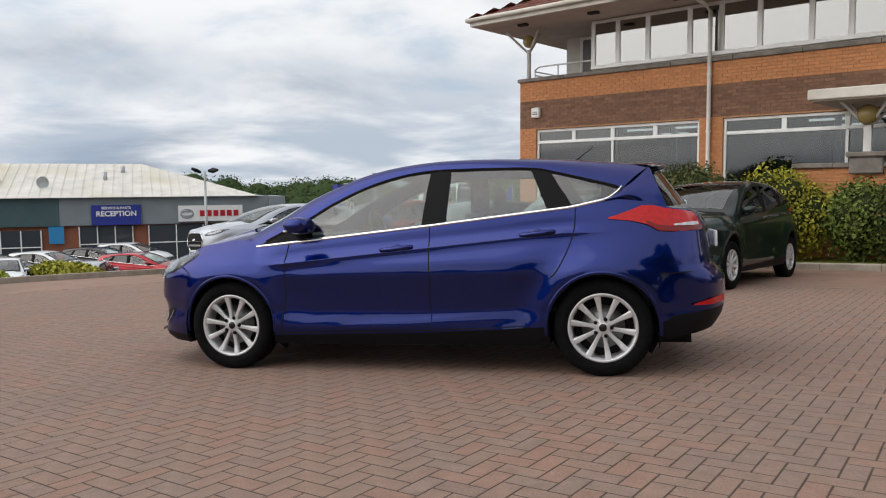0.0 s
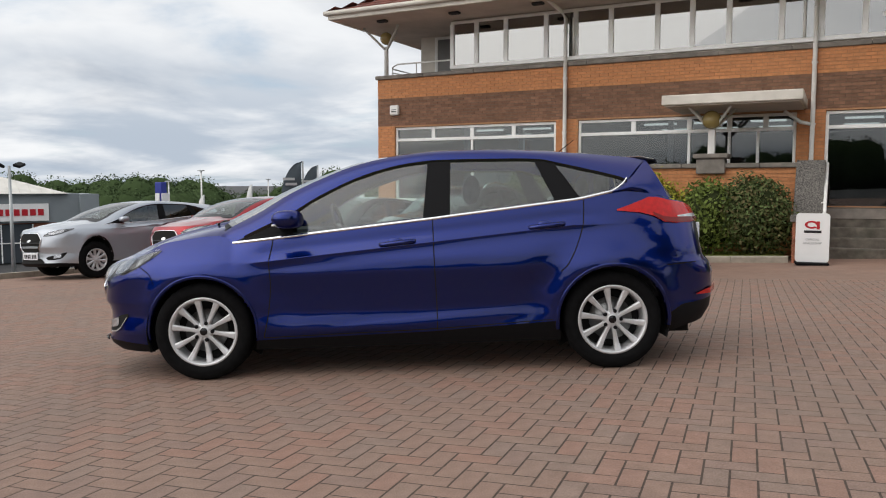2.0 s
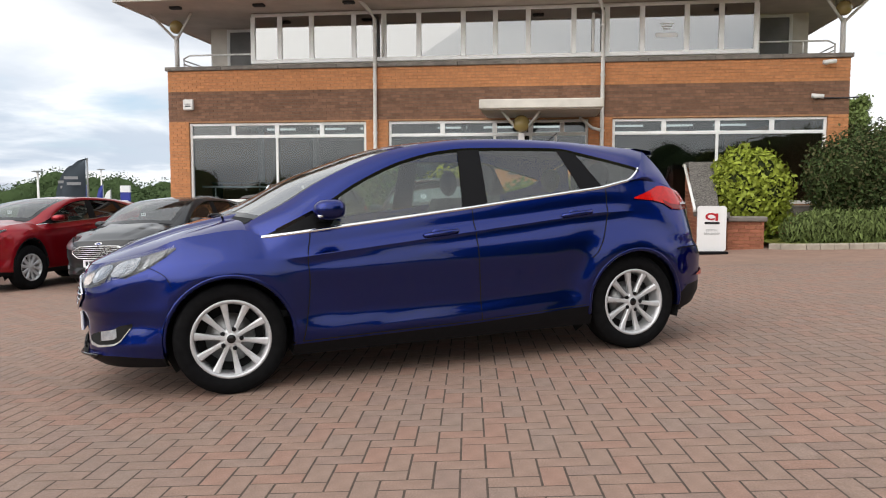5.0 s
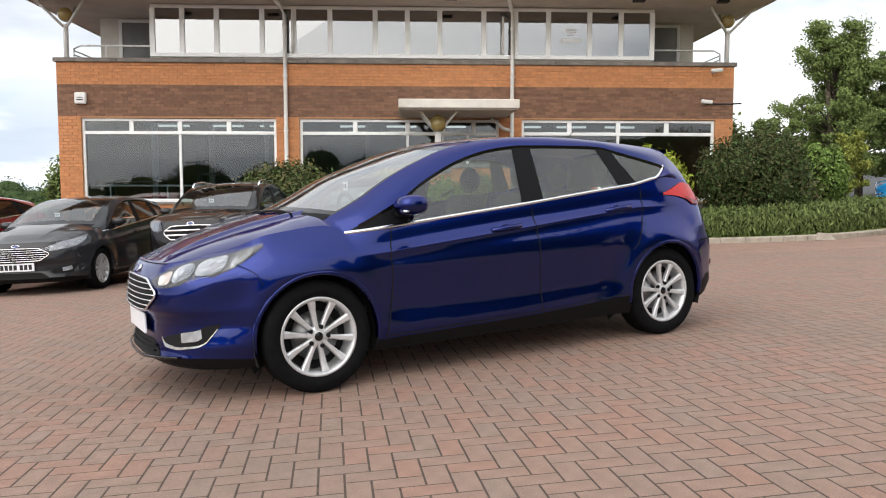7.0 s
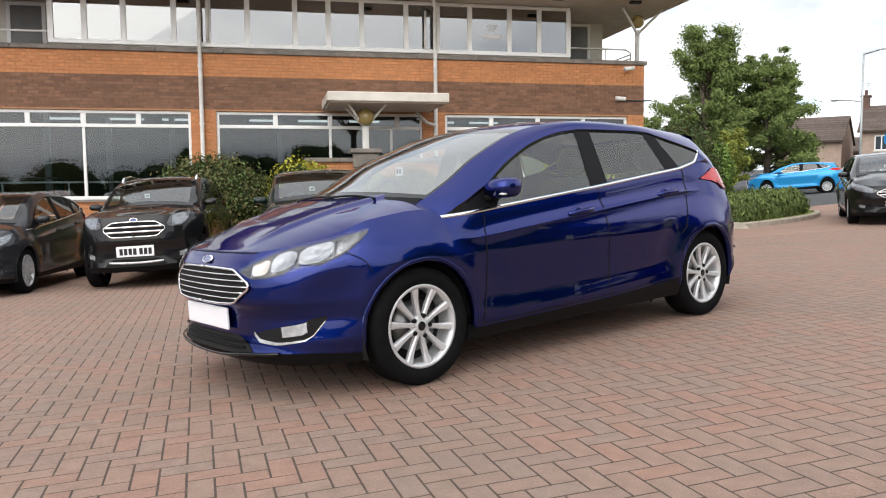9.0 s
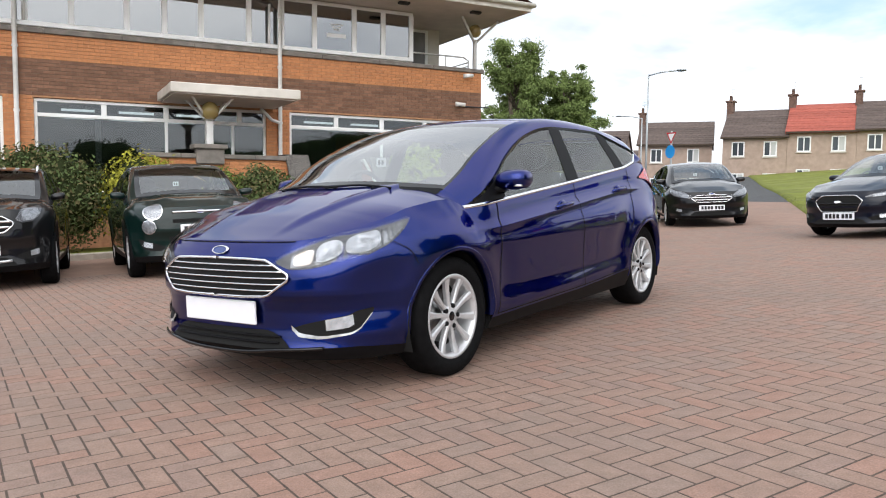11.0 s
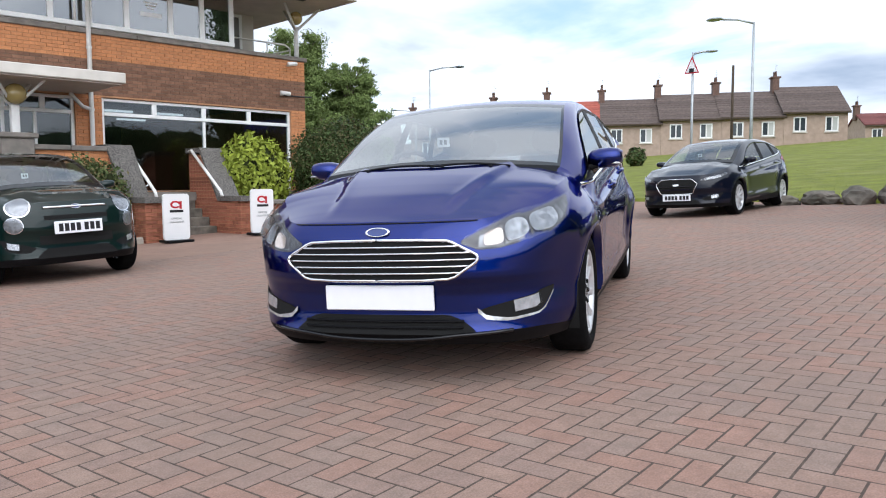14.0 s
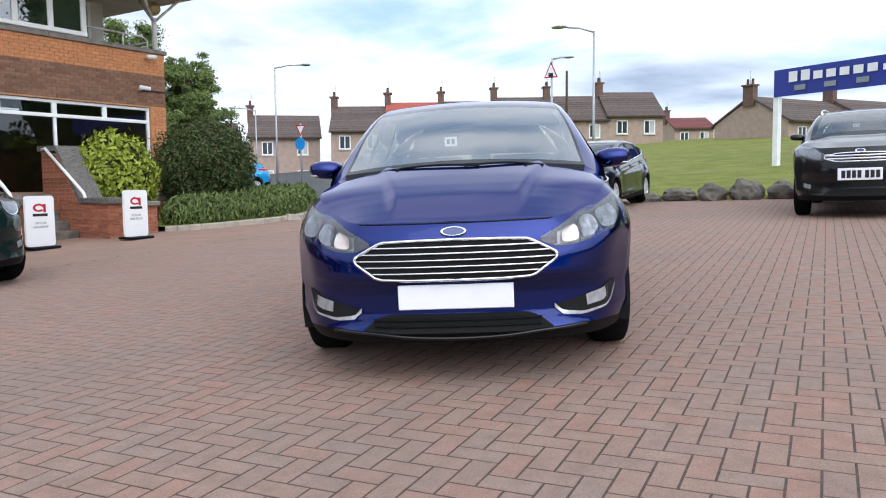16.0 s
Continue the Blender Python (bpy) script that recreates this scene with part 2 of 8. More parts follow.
M = {
    "blue_paint": paint("deep_blue_metallic_paint", (0.0020, 0.0128, 0.135), 1.0, 0.29),
    "black_paint": paint("black_paint", (0.007, 0.007, 0.008), 0.0),
    "grey_paint": paint("dark_grey_paint", (0.02, 0.021, 0.024), 0.0),
    "navy_paint": paint("navy_paint", (0.003, 0.0045, 0.012), 0.0),
    "green_paint": paint("dark_green_paint", (0.003, 0.012, 0.0105), 0.0),
    "red_paint": paint("deep_red_paint", (0.30, 0.004, 0.012), 0.7),
    "silver_paint": paint("silver_paint", (0.42, 0.45, 0.50), 0.6, 0.35),
    "white_paint": paint("white_paint", (0.75, 0.76, 0.78), 0.0),
    "sky_paint": paint("bright_blue_paint", (0.02, 0.28, 0.62), 0.4),
    "rubber": material("tyre_rubber", (0.0065, 0.0065, 0.007), rough=0.9, spec=0.08, vary=0.3, scale=30, bump=0.2, bump_scale=200),
    "plastic": material("black_plastic", (0.005, 0.005, 0.006), spec=0.15, rough=0.55, vary=0.15, scale=40),
    "gloss_black": material("gloss_black_trim", (0.006, 0.006, 0.007), rough=0.12),
    # near-black of openings and gaps; their shade is put into the colour
    "void": material("cavity_shade", (0.004, 0.004, 0.004), rough=0.95),
    "chrome": material("chrome", (0.85, 0.86, 0.88), rough=0.08, metal=1.0),
    "alloy": material("silver_alloy", (0.58, 0.585, 0.6), rough=0.34, metal=0.45, vary=0.06, scale=20),
    "disc": material("brake_disc_steel", (0.2, 0.2, 0.2), rough=0.4, metal=1.0, vary=0.2, scale=30),
    "interior": material("dark_grey_upholstery", (0.035, 0.036, 0.04), rough=0.85, vary=0.25, scale=12, bump=0.2, bump_scale=120),
    "screen": pane_material("windscreen_glass", (0.86, 0.93, 0.90), 0.95, coated=0.30),
    "screen_plain": pane_material("parked_windscreen_glass", (0.80, 0.90, 0.87), 0.92, coated=0.10),
    "lamp_inner": material("lamp_reflector", (0.56, 0.57, 0.58), rough=0.24, metal=0.6, vary=0.25, scale=28),
    "pillar": material("black_pillar_film", (0.006, 0.006, 0.007), rough=0.5, spec=0.12),
    "lamp_shell": material("lamp_shell", (0.27, 0.275, 0.285), rough=0.28, metal=0.7, vary=0.35, scale=30),
    "lamp_bowl": material("faceted_lamp_chrome", (0.27, 0.278, 0.29), rough=0.16, metal=0.9, vary=0.45, scale=45, bump=0.8, bump_scale=38),
    "lamp_dark": material("lamp_bezel", (0.06, 0.06, 0.065), rough=0.3),
    "glass": pane_material("car_window_glass", (0.84, 0.95, 0.90), 0.94, bend=1.42, coated=0.06),
    "privacy": pane_material("tinted_window_glass", (0.2, 0.22, 0.22), 0.5),
    "lens": pane_material("clear_lamp_lens", (0.97, 0.98, 1.0), 0.98, bend=1.36),
    "red_lens": material("red_lamp_lens", (0.46, 0.004, 0.004), rough=0.15, spec=0.3, coat=0.3, vary=0.2, scale=40),
    "red_dark": material("dark_red_lamp_lens", (0.17, 0.002, 0.003), rough=0.15, spec=0.3, coat=0.3),
    "amber": material("amber_lamp_lens", (0.4, 0.22, 0.09), rough=0.15),
    "plate": material("number_plate_white", (0.82, 0.82, 0.86), rough=0.35, vary=0.03, scale=8),
    "ink": material("black_print", (0.01, 0.01, 0.012), rough=0.5),
    "emblem": material("blue_enamel", (0.01, 0.03, 0.16), rough=0.15, coat=1.0),
    "paver": material("block_paver", (0.3, 0.2, 0.17), rough=0.86, vary=0.13, scale=11, bump=0.5, bump_scale=160, stain=(0.2, 0.148, 0.12), stain_scale=0.55,
                      grain=0.2, palette=[(0.244, 0.167, 0.130), (0.25, 0.164, 0.126), (0.262, 0.160, 0.122), (0.234, 0.166, 0.133), (0.252, 0.166, 0.128), (0.266, 0.159, 0.120), (0.232, 0.158, 0.127), (0.247, 0.164, 0.127)]),
    "paver_part": material("block_paver_near", (0.3, 0.2, 0.17), rough=0.86, vary=0.13, scale=11, bump=0.5, bump_scale=160, stain=(0.2, 0.148, 0.12), stain_scale=0.55, obrand=1.0,
                           grain=0.2, palette=[(0.244, 0.167, 0.130), (0.25, 0.164, 0.126), (0.262, 0.160, 0.122), (0.234, 0.166, 0.133), (0.252, 0.166, 0.128), (0.266, 0.159, 0.120), (0.232, 0.158, 0.127), (0.247, 0.164, 0.127)]),
    "joint": material("dark_sand_joint", (0.070, 0.050, 0.039), rough=0.95, vary=0.3, scale=30),
    "yard": material("far_paving", (0.258, 0.164, 0.124), rough=0.9, vary=0.1, scale=2.5, bump=0.4, bump_scale=30, stain=(0.2, 0.142, 0.112), stain_scale=0.3),
    "tarmac": material("asphalt", (0.06, 0.06, 0.062), rough=0.9, vary=0.2, scale=3, bump=0.5, bump_scale=80),
    "grass": material("mown_grass", (0.130, 0.148, 0.008), rough=0.95, vary=0.3, scale=1.4, bump=0.8, bump_scale=25, stain=(0.2, 0.2, 0.05), stain_scale=0.5),
    "blades": material("grass_blades", (0.135, 0.158, 0.012), rough=0.8, island=0.3),
    "kerb": material("concrete_kerb", (0.33, 0.29, 0.24), rough=0.9, vary=0.2, scale=5, bump=0.4, bump_scale=60, island=0.12),
    "stone": material("weathered_stone", (0.135, 0.118, 0.098), rough=0.92, vary=0.35, scale=6, bump=0.7, bump_scale=22, stain=(0.06, 0.06, 0.045), stain_scale=2.0),
    "coping": material("grey_coping_stone", (0.21, 0.187, 0.165), rough=0.9, vary=0.25, scale=5, bump=0.4, bump_scale=40, stain=(0.12, 0.11, 0.095), stain_scale=1.5),
    "pebble": material("pebbledash", (0.125, 0.115, 0.105), rough=0.9, vary=0.7, scale=38, bump=1.0, bump_scale=38),
    "brick_orange": material("orange_brick", (0.53, 0.232, 0.100), rough=0.85, island=0.09, vary=0.12, scale=14, bump=0.4, bump_scale=90),
    "brick_brown": material("brown_brick", (0.212, 0.110, 0.068), rough=0.85, island=0.22, vary=0.15, scale=14, bump=0.4, bump_scale=90),
    "brick_red": material("red_brick", (0.32, 0.12, 0.07), rough=0.85, island=0.25, vary=0.15, scale=14, bump=0.4, bump_scale=90),
    "mortar": material("mortar", (0.44, 0.235, 0.125), rough=0.95, vary=0.2, scale=10),
    "mortar_dark": material("dark_mortar", (0.17, 0.115, 0.082), rough=0.95, vary=0.2, scale=10),
    "frame_white": material("white_window_frame", (0.84, 0.84, 0.83), rough=0.4, vary=0.06, scale=4),
    "white_metal": material("white_painted_steel", (0.76, 0.75, 0.73), rough=0.4, vary=0.08, scale=6, stain=(0.5, 0.47, 0.42), stain_scale=1.2),
    "soffit": material("painted_soffit", (0.54, 0.48, 0.43), rough=0.8, vary=0.1, scale=2),
    "fascia": material("cream_fascia", (0.62, 0.58, 0.52), rough=0.6, vary=0.1, scale=3, stain=(0.4, 0.36, 0.3), stain_scale=1.0),
    "tile_red": material("red_brown_roof_tile", (0.17, 0.06, 0.045), rough=0.85, island=0.25, vary=0.2, scale=6),
    "window": pane_material("office_glass", (0.6, 0.66, 0.68), 0.85, coated=0.01, bend=1.5),
    "window_up": pane_material("upper_office_glass", (0.6, 0.63, 0.63), 0.7, coated=0.22),
    "blind": material("roller_blind", (0.55, 0.55, 0.52), rough=0.8, vary=0.08, scale=1.5),
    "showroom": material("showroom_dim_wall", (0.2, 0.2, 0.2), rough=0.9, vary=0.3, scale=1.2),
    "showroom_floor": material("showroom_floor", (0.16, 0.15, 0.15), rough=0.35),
    "tube_light": material("strip_light", (0.9, 0.9, 0.9), emit=((1.0, 0.97, 0.9), 1.3)),
    "globe": material("amber_globe_lamp", (0.36, 0.27, 0.1), rough=0.25, coat=0.6),
    "bark": material("bark", (0.09, 0.07, 0.05), rough=0.95, vary=0.35, scale=8, bump=0.8, bump_scale=20),
    "leaf_tree": material("tree_leaves", (0.15, 0.198, 0.062), spec=0.15, rough=0.7, island=0.28),
    "leaf_tree_light": material("light_tree_leaves", (0.13, 0.2, 0.045), spec=0.2, rough=0.7, island=0.45),
    "leaf_lime": material("yellow_green_leaves", (0.21, 0.235, 0.05), spec=0.2, rough=0.7, island=0.4),
    "lamp_warm": material("clear_indicator_reflector", (0.72, 0.62, 0.54), rough=0.25, metal=0.6),
    "leaf_dark": material("dark_shrub_leaves", (0.06, 0.085, 0.028), spec=0.2, rough=0.65, island=0.5, palette=[(0.05, 0.08, 0.025), (0.07, 0.095, 0.03), (0.085, 0.08, 0.035), (0.045, 0.07, 0.022)]),
    "leaf_bright": material("bright_laurel_leaves", (0.26, 0.31, 0.042), spec=0.2, rough=0.5, island=0.28),
    "leaf_yellow": material("golden_shrub_leaves", (0.30, 0.29, 0.035), spec=0.2, rough=0.6, island=0.4),
    "leaf_mixed": material("bronze_green_shrub_leaves", (0.07, 0.085, 0.032), spec=0.2, rough=0.6, island=0.55, palette=[(0.08, 0.115, 0.036), (0.108, 0.125, 0.042), (0.12, 0.102, 0.045), (0.075, 0.105, 0.036)]),
    "leaf_green": material("light_shrub_leaves", (0.12, 0.16, 0.035), spec=0.2, rough=0.6, island=0.5),
    "leaf_lavender": material("lavender_leaves", (0.115, 0.15, 0.048), spec=0.2, rough=0.8, island=0.45),
    "leaf_far": material("far_woodland", (0.058, 0.088, 0.038), spec=0.1, rough=0.9, island=0.3),
    # woodland core in a darker leaf green, the inner shade put into it
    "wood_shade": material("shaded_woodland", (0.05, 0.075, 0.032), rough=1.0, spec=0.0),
    # fills shrubs and hedge; shade between leaves is put into this colour
    "leaf_core": material("leaf_shade_fill", (0.034, 0.042, 0.018), rough=1.0, spec=0.0),
    "soil": material("bare_soil", (0.06, 0.045, 0.032), rough=0.95, vary=0.3, scale=6, bump=0.6, bump_scale=30),
    "render": material("brown_roughcast", (0.40, 0.30, 0.24), rough=0.95, vary=0.12, scale=3, bump=0.5, bump_scale=60),
    "chimney": material("brown_brick_chimney", (0.14, 0.085, 0.065), rough=0.9, vary=0.25, scale=6),
    "slate": material("brown_roof_tiles", (0.095, 0.07, 0.06), rough=0.85, vary=0.25, scale=5, island=0.2),
    "roof_red": material("red_roof_tiles", (0.31, 0.08, 0.055), rough=0.85, vary=0.15, scale=5, island=0.15),
    "roof_russet": material("russet_roof_tiles", (0.15, 0.05, 0.045), rough=0.9, vary=0.2, scale=5, island=0.15),
    "house_glass": material("house_window_glass", (0.05, 0.06, 0.07), rough=0.08),
    "net": material("net_curtain", (0.5, 0.5, 0.48), rough=0.8),
    "metal_roof": material("pale_profiled_roof", (0.62, 0.6, 0.56), rough=0.7, vary=0.12, scale=1.2, stain=(0.5, 0.46, 0.32), stain_scale=0.3),
    "clad_grey": material("grey_cladding", (0.22, 0.25, 0.27), rough=0.5, vary=0.08, scale=1),
    "clad_teal": material("dark_teal_cladding", (0.055, 0.10, 0.11), rough=0.5, vary=0.1, scale=1),
    "sign_blue": material("blue_sign_panel", (0.02, 0.035, 0.26), rough=0.4, vary=0.05, scale=3),
    "sign_disc": material("bright_blue_sign", (0.02, 0.24, 0.58), rough=0.5, vary=0.05, scale=3),
    "sign_white": material("white_sign_panel", (0.78, 0.78, 0.78), rough=0.4, vary=0.03, scale=3),
    "sign_red": material("red_print", (0.42, 0.012, 0.022), rough=0.4),
    "steel": material("galvanised_steel", (0.4, 0.42, 0.43), rough=0.5, metal=0.6, vary=0.1, scale=5),
    "flag": material("dark_flag_cloth", (0.045, 0.06, 0.075), rough=0.8, vary=0.1, scale=4),
    "timber": material("dark_timber_pole", (0.07, 0.05, 0.035), rough=0.9, vary=0.2, scale=10),
}


# ---------------------------------------------------------------- the ground
def ground_z(x, y):
    """Height of the yard: it falls gently to the west and towards the building; a bank rises to the east."""
    z = -0.001 + 0.0433 * min(x + 3.376, 11.4)
    yy = min(max(y, -30.0), 16.0)
    z += -0.015 * (yy - 4.893) - 0.11 * sstep(5, 13, yy)
    z += 0.085 * max(0.0, min(x, 60.0) - 8.0)
    z -= 0.028 * max(0.0, min(y, 75.0) - 16.0) * sstep(8, 30, x)
    z -= .45 * math.exp(-((x - 17.5) / 8.0) ** 2 - ((y - 34.0) / 8.0) ** 2)
    if x < -18.0:
        z = max(z - 1.9 * sstep(-18.0, -25.0, x), -3.25)
    return z


def grid_sheet(name, xs, ys, mat, keep=None, lift=0.0, label=""):
    v = [(x, y, ground_z(x, y) + lift) for x in xs for y in ys]
    n = len(ys)
    f = [(i * n + j, (i + 1) * n + j, (i + 1) * n + j + 1, i * n + j + 1) for i in range(len(xs) - 1) for j in range(n - 1)
         if keep is None or keep((xs[i] + xs[i + 1]) / 2, (ys[j] + ys[j + 1]) / 2)]
    return part(name, shape(name, v, f), mat, None, label)


far = [-1500, -600, -250, -120, -80]
axis_x = far + list(np.arange(-60, 70.1, 1.0)) + [90, 140, 300, 700, 1500]
axis_y = far + list(np.arange(-60, 90.1, 1.5)) + [120, 180, 300, 700, 1500]
tagged(grid_sheet("ground", axis_x, axis_y, M["tarmac"], lift=-0.03), "grey asphalt ground reaching to the horizon", "ground", kind="structure")

# the paved yard: a bed of sand under block pavers, and far paving where single blocks no longer tell
YARD = (-17.6, 13.5, -14.0, 15.4)
PX0, PX1, PY0, PY1 = -14.5, 6.6, -2.6, 12.2
sand = grid_sheet("yard_paving", list(np.arange(YARD[0], YARD[1] + 0.01, 0.49)), list(np.arange(YARD[2], 20.01, 0.5)), M["yard"], lift=-0.012)
tagged(sand, "weathered reddish block paving of a car yard", "paving", kind="structure")
bed = grid_sheet("paving_joints", list(np.arange(PX0, PX1 + 0.01, 0.295)), list(np.arange(PY0, PY1 + 0.01, 0.25)), M["joint"], lift=-0.0010)
tagged(bed, "dark sand joints between paving blocks", "paving", kind="structure")


# ---------------------------------------------------------------- cars
# Car axes: x forward from the front axle, y to the car's left, z up from the ground.
PLAN = [(.835, 0), (.832, .15), (.82, .30), (.79, .45), (.735, .58), (.655, .69), (.545, .775), (.40, .843), (.25, .88), (0, .90), (-.3, .905), (-.8, .908), (-1.5, .912),
        (-2.2, .912), (-2.65, .912), (-2.9, .895), (-3.08, .86), (-3.22, .79), (-3.33, .68), (-3.40, .53), (-3.44, .35), (-3.455, .18), (-3.46, 0)]
BELT = [(-.18, .879), (-.36, .895), (-.47, .905), (-1.5, 1.0), (-2.454, 1.097), (-2.65, 1.137), (-2.77, 1.14), (-3.0, 1.12), (-3.2, 1.075), (-3.46, 1.05)]
NOSE_TOP = [(.835, .762), (.79, .764), (.735, .776), (.655, .803), (.545, .836), (.40, .866), (.25, .897), (0, .928), (-.10, .931), (-.16, .914), (-.21, .884), (-.36, .896)]
GLASS_TOP = [(-.20, .881), (-.43, .985), (-.60, 1.066), (-.775, 1.168), (-1.02, 1.278), (-1.26, 1.346), (-1.48, 1.375), (-1.63, 1.378), (-1.9, 1.375), (-2.18, 1.365), (-2.31, 1.341), (-2.72, 1.231), (-2.775, 1.205)]
ROOF_EDGE = [(-.17, .985, .705), (-.36, 1.076, .69), (-.55, 1.186, .668), (-.74, 1.275, .645), (-.97, 1.362, .615), (-1.2, 1.414, .597), (-1.45, 1.442, .59), (-1.63, 1.448, .59), (-1.9, 1.446, .585),
             (-2.2, 1.432, .575), (-2.4, 1.416, .57), (-2.8, 1.375, .55), (-2.95, 1.355, .54)]
BONNET = [(-.30, 1.045), (-.15, 1.035), (0, 1.005), (.2, .955), (.35, .912), (.5, .866), (.62, .822), (.70, .790), (.76, .767), (.84, .740)]


def tab(points, x, col=1):
    pts = sorted(points)
    return float(np.interp(x, [p[0] for p in pts], [p[col] for p in pts]))


def smooth_line(pts, n):
    """A Catmull-Rom line through pts, with n evenly spaced points."""
    p = [np.array(q, float) for q in pts]
    p = [2 * p[0] - p[1], *p, 2 * p[-1] - p[-2]]
    out = []
    for i in range(1, len(p) - 2):
        for t in np.linspace(0, 1, 24, endpoint=False):
            a, b, c, d = p[i - 1], p[i], p[i + 1], p[i + 2]
            out.append(0.5 * (2 * b + (c - a) * t + (2 * a - 5 * b + 4 * c - d) * t * t + (3 * b - a - 3 * c + d) * t ** 3))
    out.append(p[-2])
    out = np.array(out)
    s = np.r_[0, np.cumsum(np.linalg.norm(np.diff(out, axis=0), axis=1))]
    k = np.linspace(0, s[-1], n)
    return np.stack([np.interp(k, s, out[:, i]) for i in range(out.shape[1])], 1)


FX = ([.17, .21, .24, .28, .34, .43, .475, .505, .53, .60, .68, .74, .78, .85], [-.10, -.03, .002, -.018, -.03, -.03, -.014, .009, .010, .002, -.018, -.052, -.088, -.2])
RX = ([.25, .33, .45, .60, .66, .70, .80, .95, 1.02, 1.10, 1.2], [.10, .03, 0, 0, .03, .07, .09, .11, .15, .22, .32])
SY = ([.17, .25, .31, .36, .42, .55, .68, .76, .84, .92, 1.0, 1.1, 1.22], [.93, .972, .990, .984, .974, .984, 1.0, .992, .966, .935, .908, .878, .845])
AXLES = (0.0, -2.643)
SILL = ([-3.46, -3.1, -2.98, -2.27, -1.46, -.4, .3, .6], [.43, .40, .33, .325, .28, .255, .23, .255])


def waist(px):
    """Height of the crease along the flank, carried round the nose as the bumper's ridge."""
    return float(np.interp(px, [-3.46, -2.9, -2.4, -.35, .1, .45, .87], [.93, .93, .932, .755, .70, .53, .517]))


def swage(px):
    """Height of the fold low on the doors."""
    return .283 + (-.68 - px) * .08


def skin(px, py, z):
    """The body's surface above a point of its plan outline, at height z."""
    wf = min(1.0, max(0.0, (px - .15) / .68)) ** 1.4
    wr = min(1.0, max(0.0, (-px - 2.72) / .72)) ** 1.2
    x = px + wf * float(np.interp(z, *FX)) + wr * float(np.interp(z, *RX))
    y = py * float(np.interp(z, *SY))
    side = sstep(.42, .75, py)
    if px > -.40 and side:
        # the wing rolls over into the bonnet
        d = 1 - (tab(NOSE_TOP, px) - z) / .19
        if d > 0:
            y -= .072 * min(d, 1.3) ** 2 * side * sstep(-.40, -.05, px)
            x -= .05 * min(d, 1.3) ** 2 * side * sstep(.25, .6, px)
    if -2.75 < px < .3 and py > .5:
        d = z - waist(px)
        fade = sstep(-.22, -.6, px) * sstep(-2.75, -2.35, px)
        y += fade * (.011 * math.exp(-abs(d) / .018) - .010 * math.exp(-((d - .055) / .04) ** 2) - .005 * math.exp(-((d + .05) / .035) ** 2))
    if -2.4 < px < -.4 and py > .5:
        d = z - swage(px)
        fade = sstep(-.50, -1.0, px) * sstep(-2.30, -1.9, px)
        y += fade * .0055 * math.exp(-abs(d) / .010)
    for ax, amp in zip(AXLES, (.018, .026)):
        r = math.hypot(px - ax, z - .316)
        if py > .5 and r < .9:
            y += amp * math.exp(-((r - .37) / .085) ** 2) * sstep(.22, .48, z) - .35 * amp * math.exp(-((r - .56) / .09) ** 2) * sstep(.35, .6, z)
    return x, y, z


def levels(px, z0, z1, fine):
    """Heights of the skin's rows, with rows lying on the sill, the low fold and the crease."""
    sill = float(np.interp(px, *SILL))
    stops = [z0, sill, max(sill + .012, swage(min(-.4, max(px, -2.4)))), waist(px), z1]
    for i in range(1, 5):
        stops[i] = max(stops[i], stops[i - 1] + .004)
    if stops[3] > z1 - .01:
        stops[3] = stops[2] + (z1 - stops[2]) * .75
    stops[4] = z1
    out = [z0]
    for (a, b), n, curve in zip(zip(stops, stops[1:]), (2, 3, 22, 15) if fine else (2, 2, 14, 10), (1, 1, -1, 2)):
        for k in range(1, n + 1):
            t = k / n
            t = {1: t, -1: 1 - (1 - t) ** 1.5, 2: t ** 1.5}[curve]
            out.append(a + (b - a) * t)
    return out


def identity(p):
    return p


class Warp:
    """Stretches the car's shape to another make: knots for x and z, and a factor for y."""

    def __init__(self, xs=None, zs=None, wy=1.0, taper=0.0):
        self.xs, self.zs, self.wy, self.taper = xs, zs, wy, taper

    def __call__(self, p):
        x, y, z = p
        y *= self.wy * (1 + self.taper * max(0.0, z - 1.0))
        if self.xs:
            a, b = zip(*sorted(self.xs))
            x = float(np.interp(x, a, b)) if a[0] <= x <= a[-1] else x - (a[0] if x < a[0] else a[-1]) + (b[0] if x < a[0] else b[-1])
        if self.zs:
            a, b = zip(*self.zs)
            z = float(np.interp(z, a, b))
        return x, y, z


def both_sides(verts, faces):
    k = len(verts)
    return verts + [(x, -y, z) for x, y, z in verts], faces + [tuple(i + k for i in reversed(f)) for f in faces]


def quads(n, m):
    return [(i * m + j, (i + 1) * m + j, (i + 1) * m + j + 1, i * m + j + 1) for i in range(n - 1) for j in range(m - 1)]


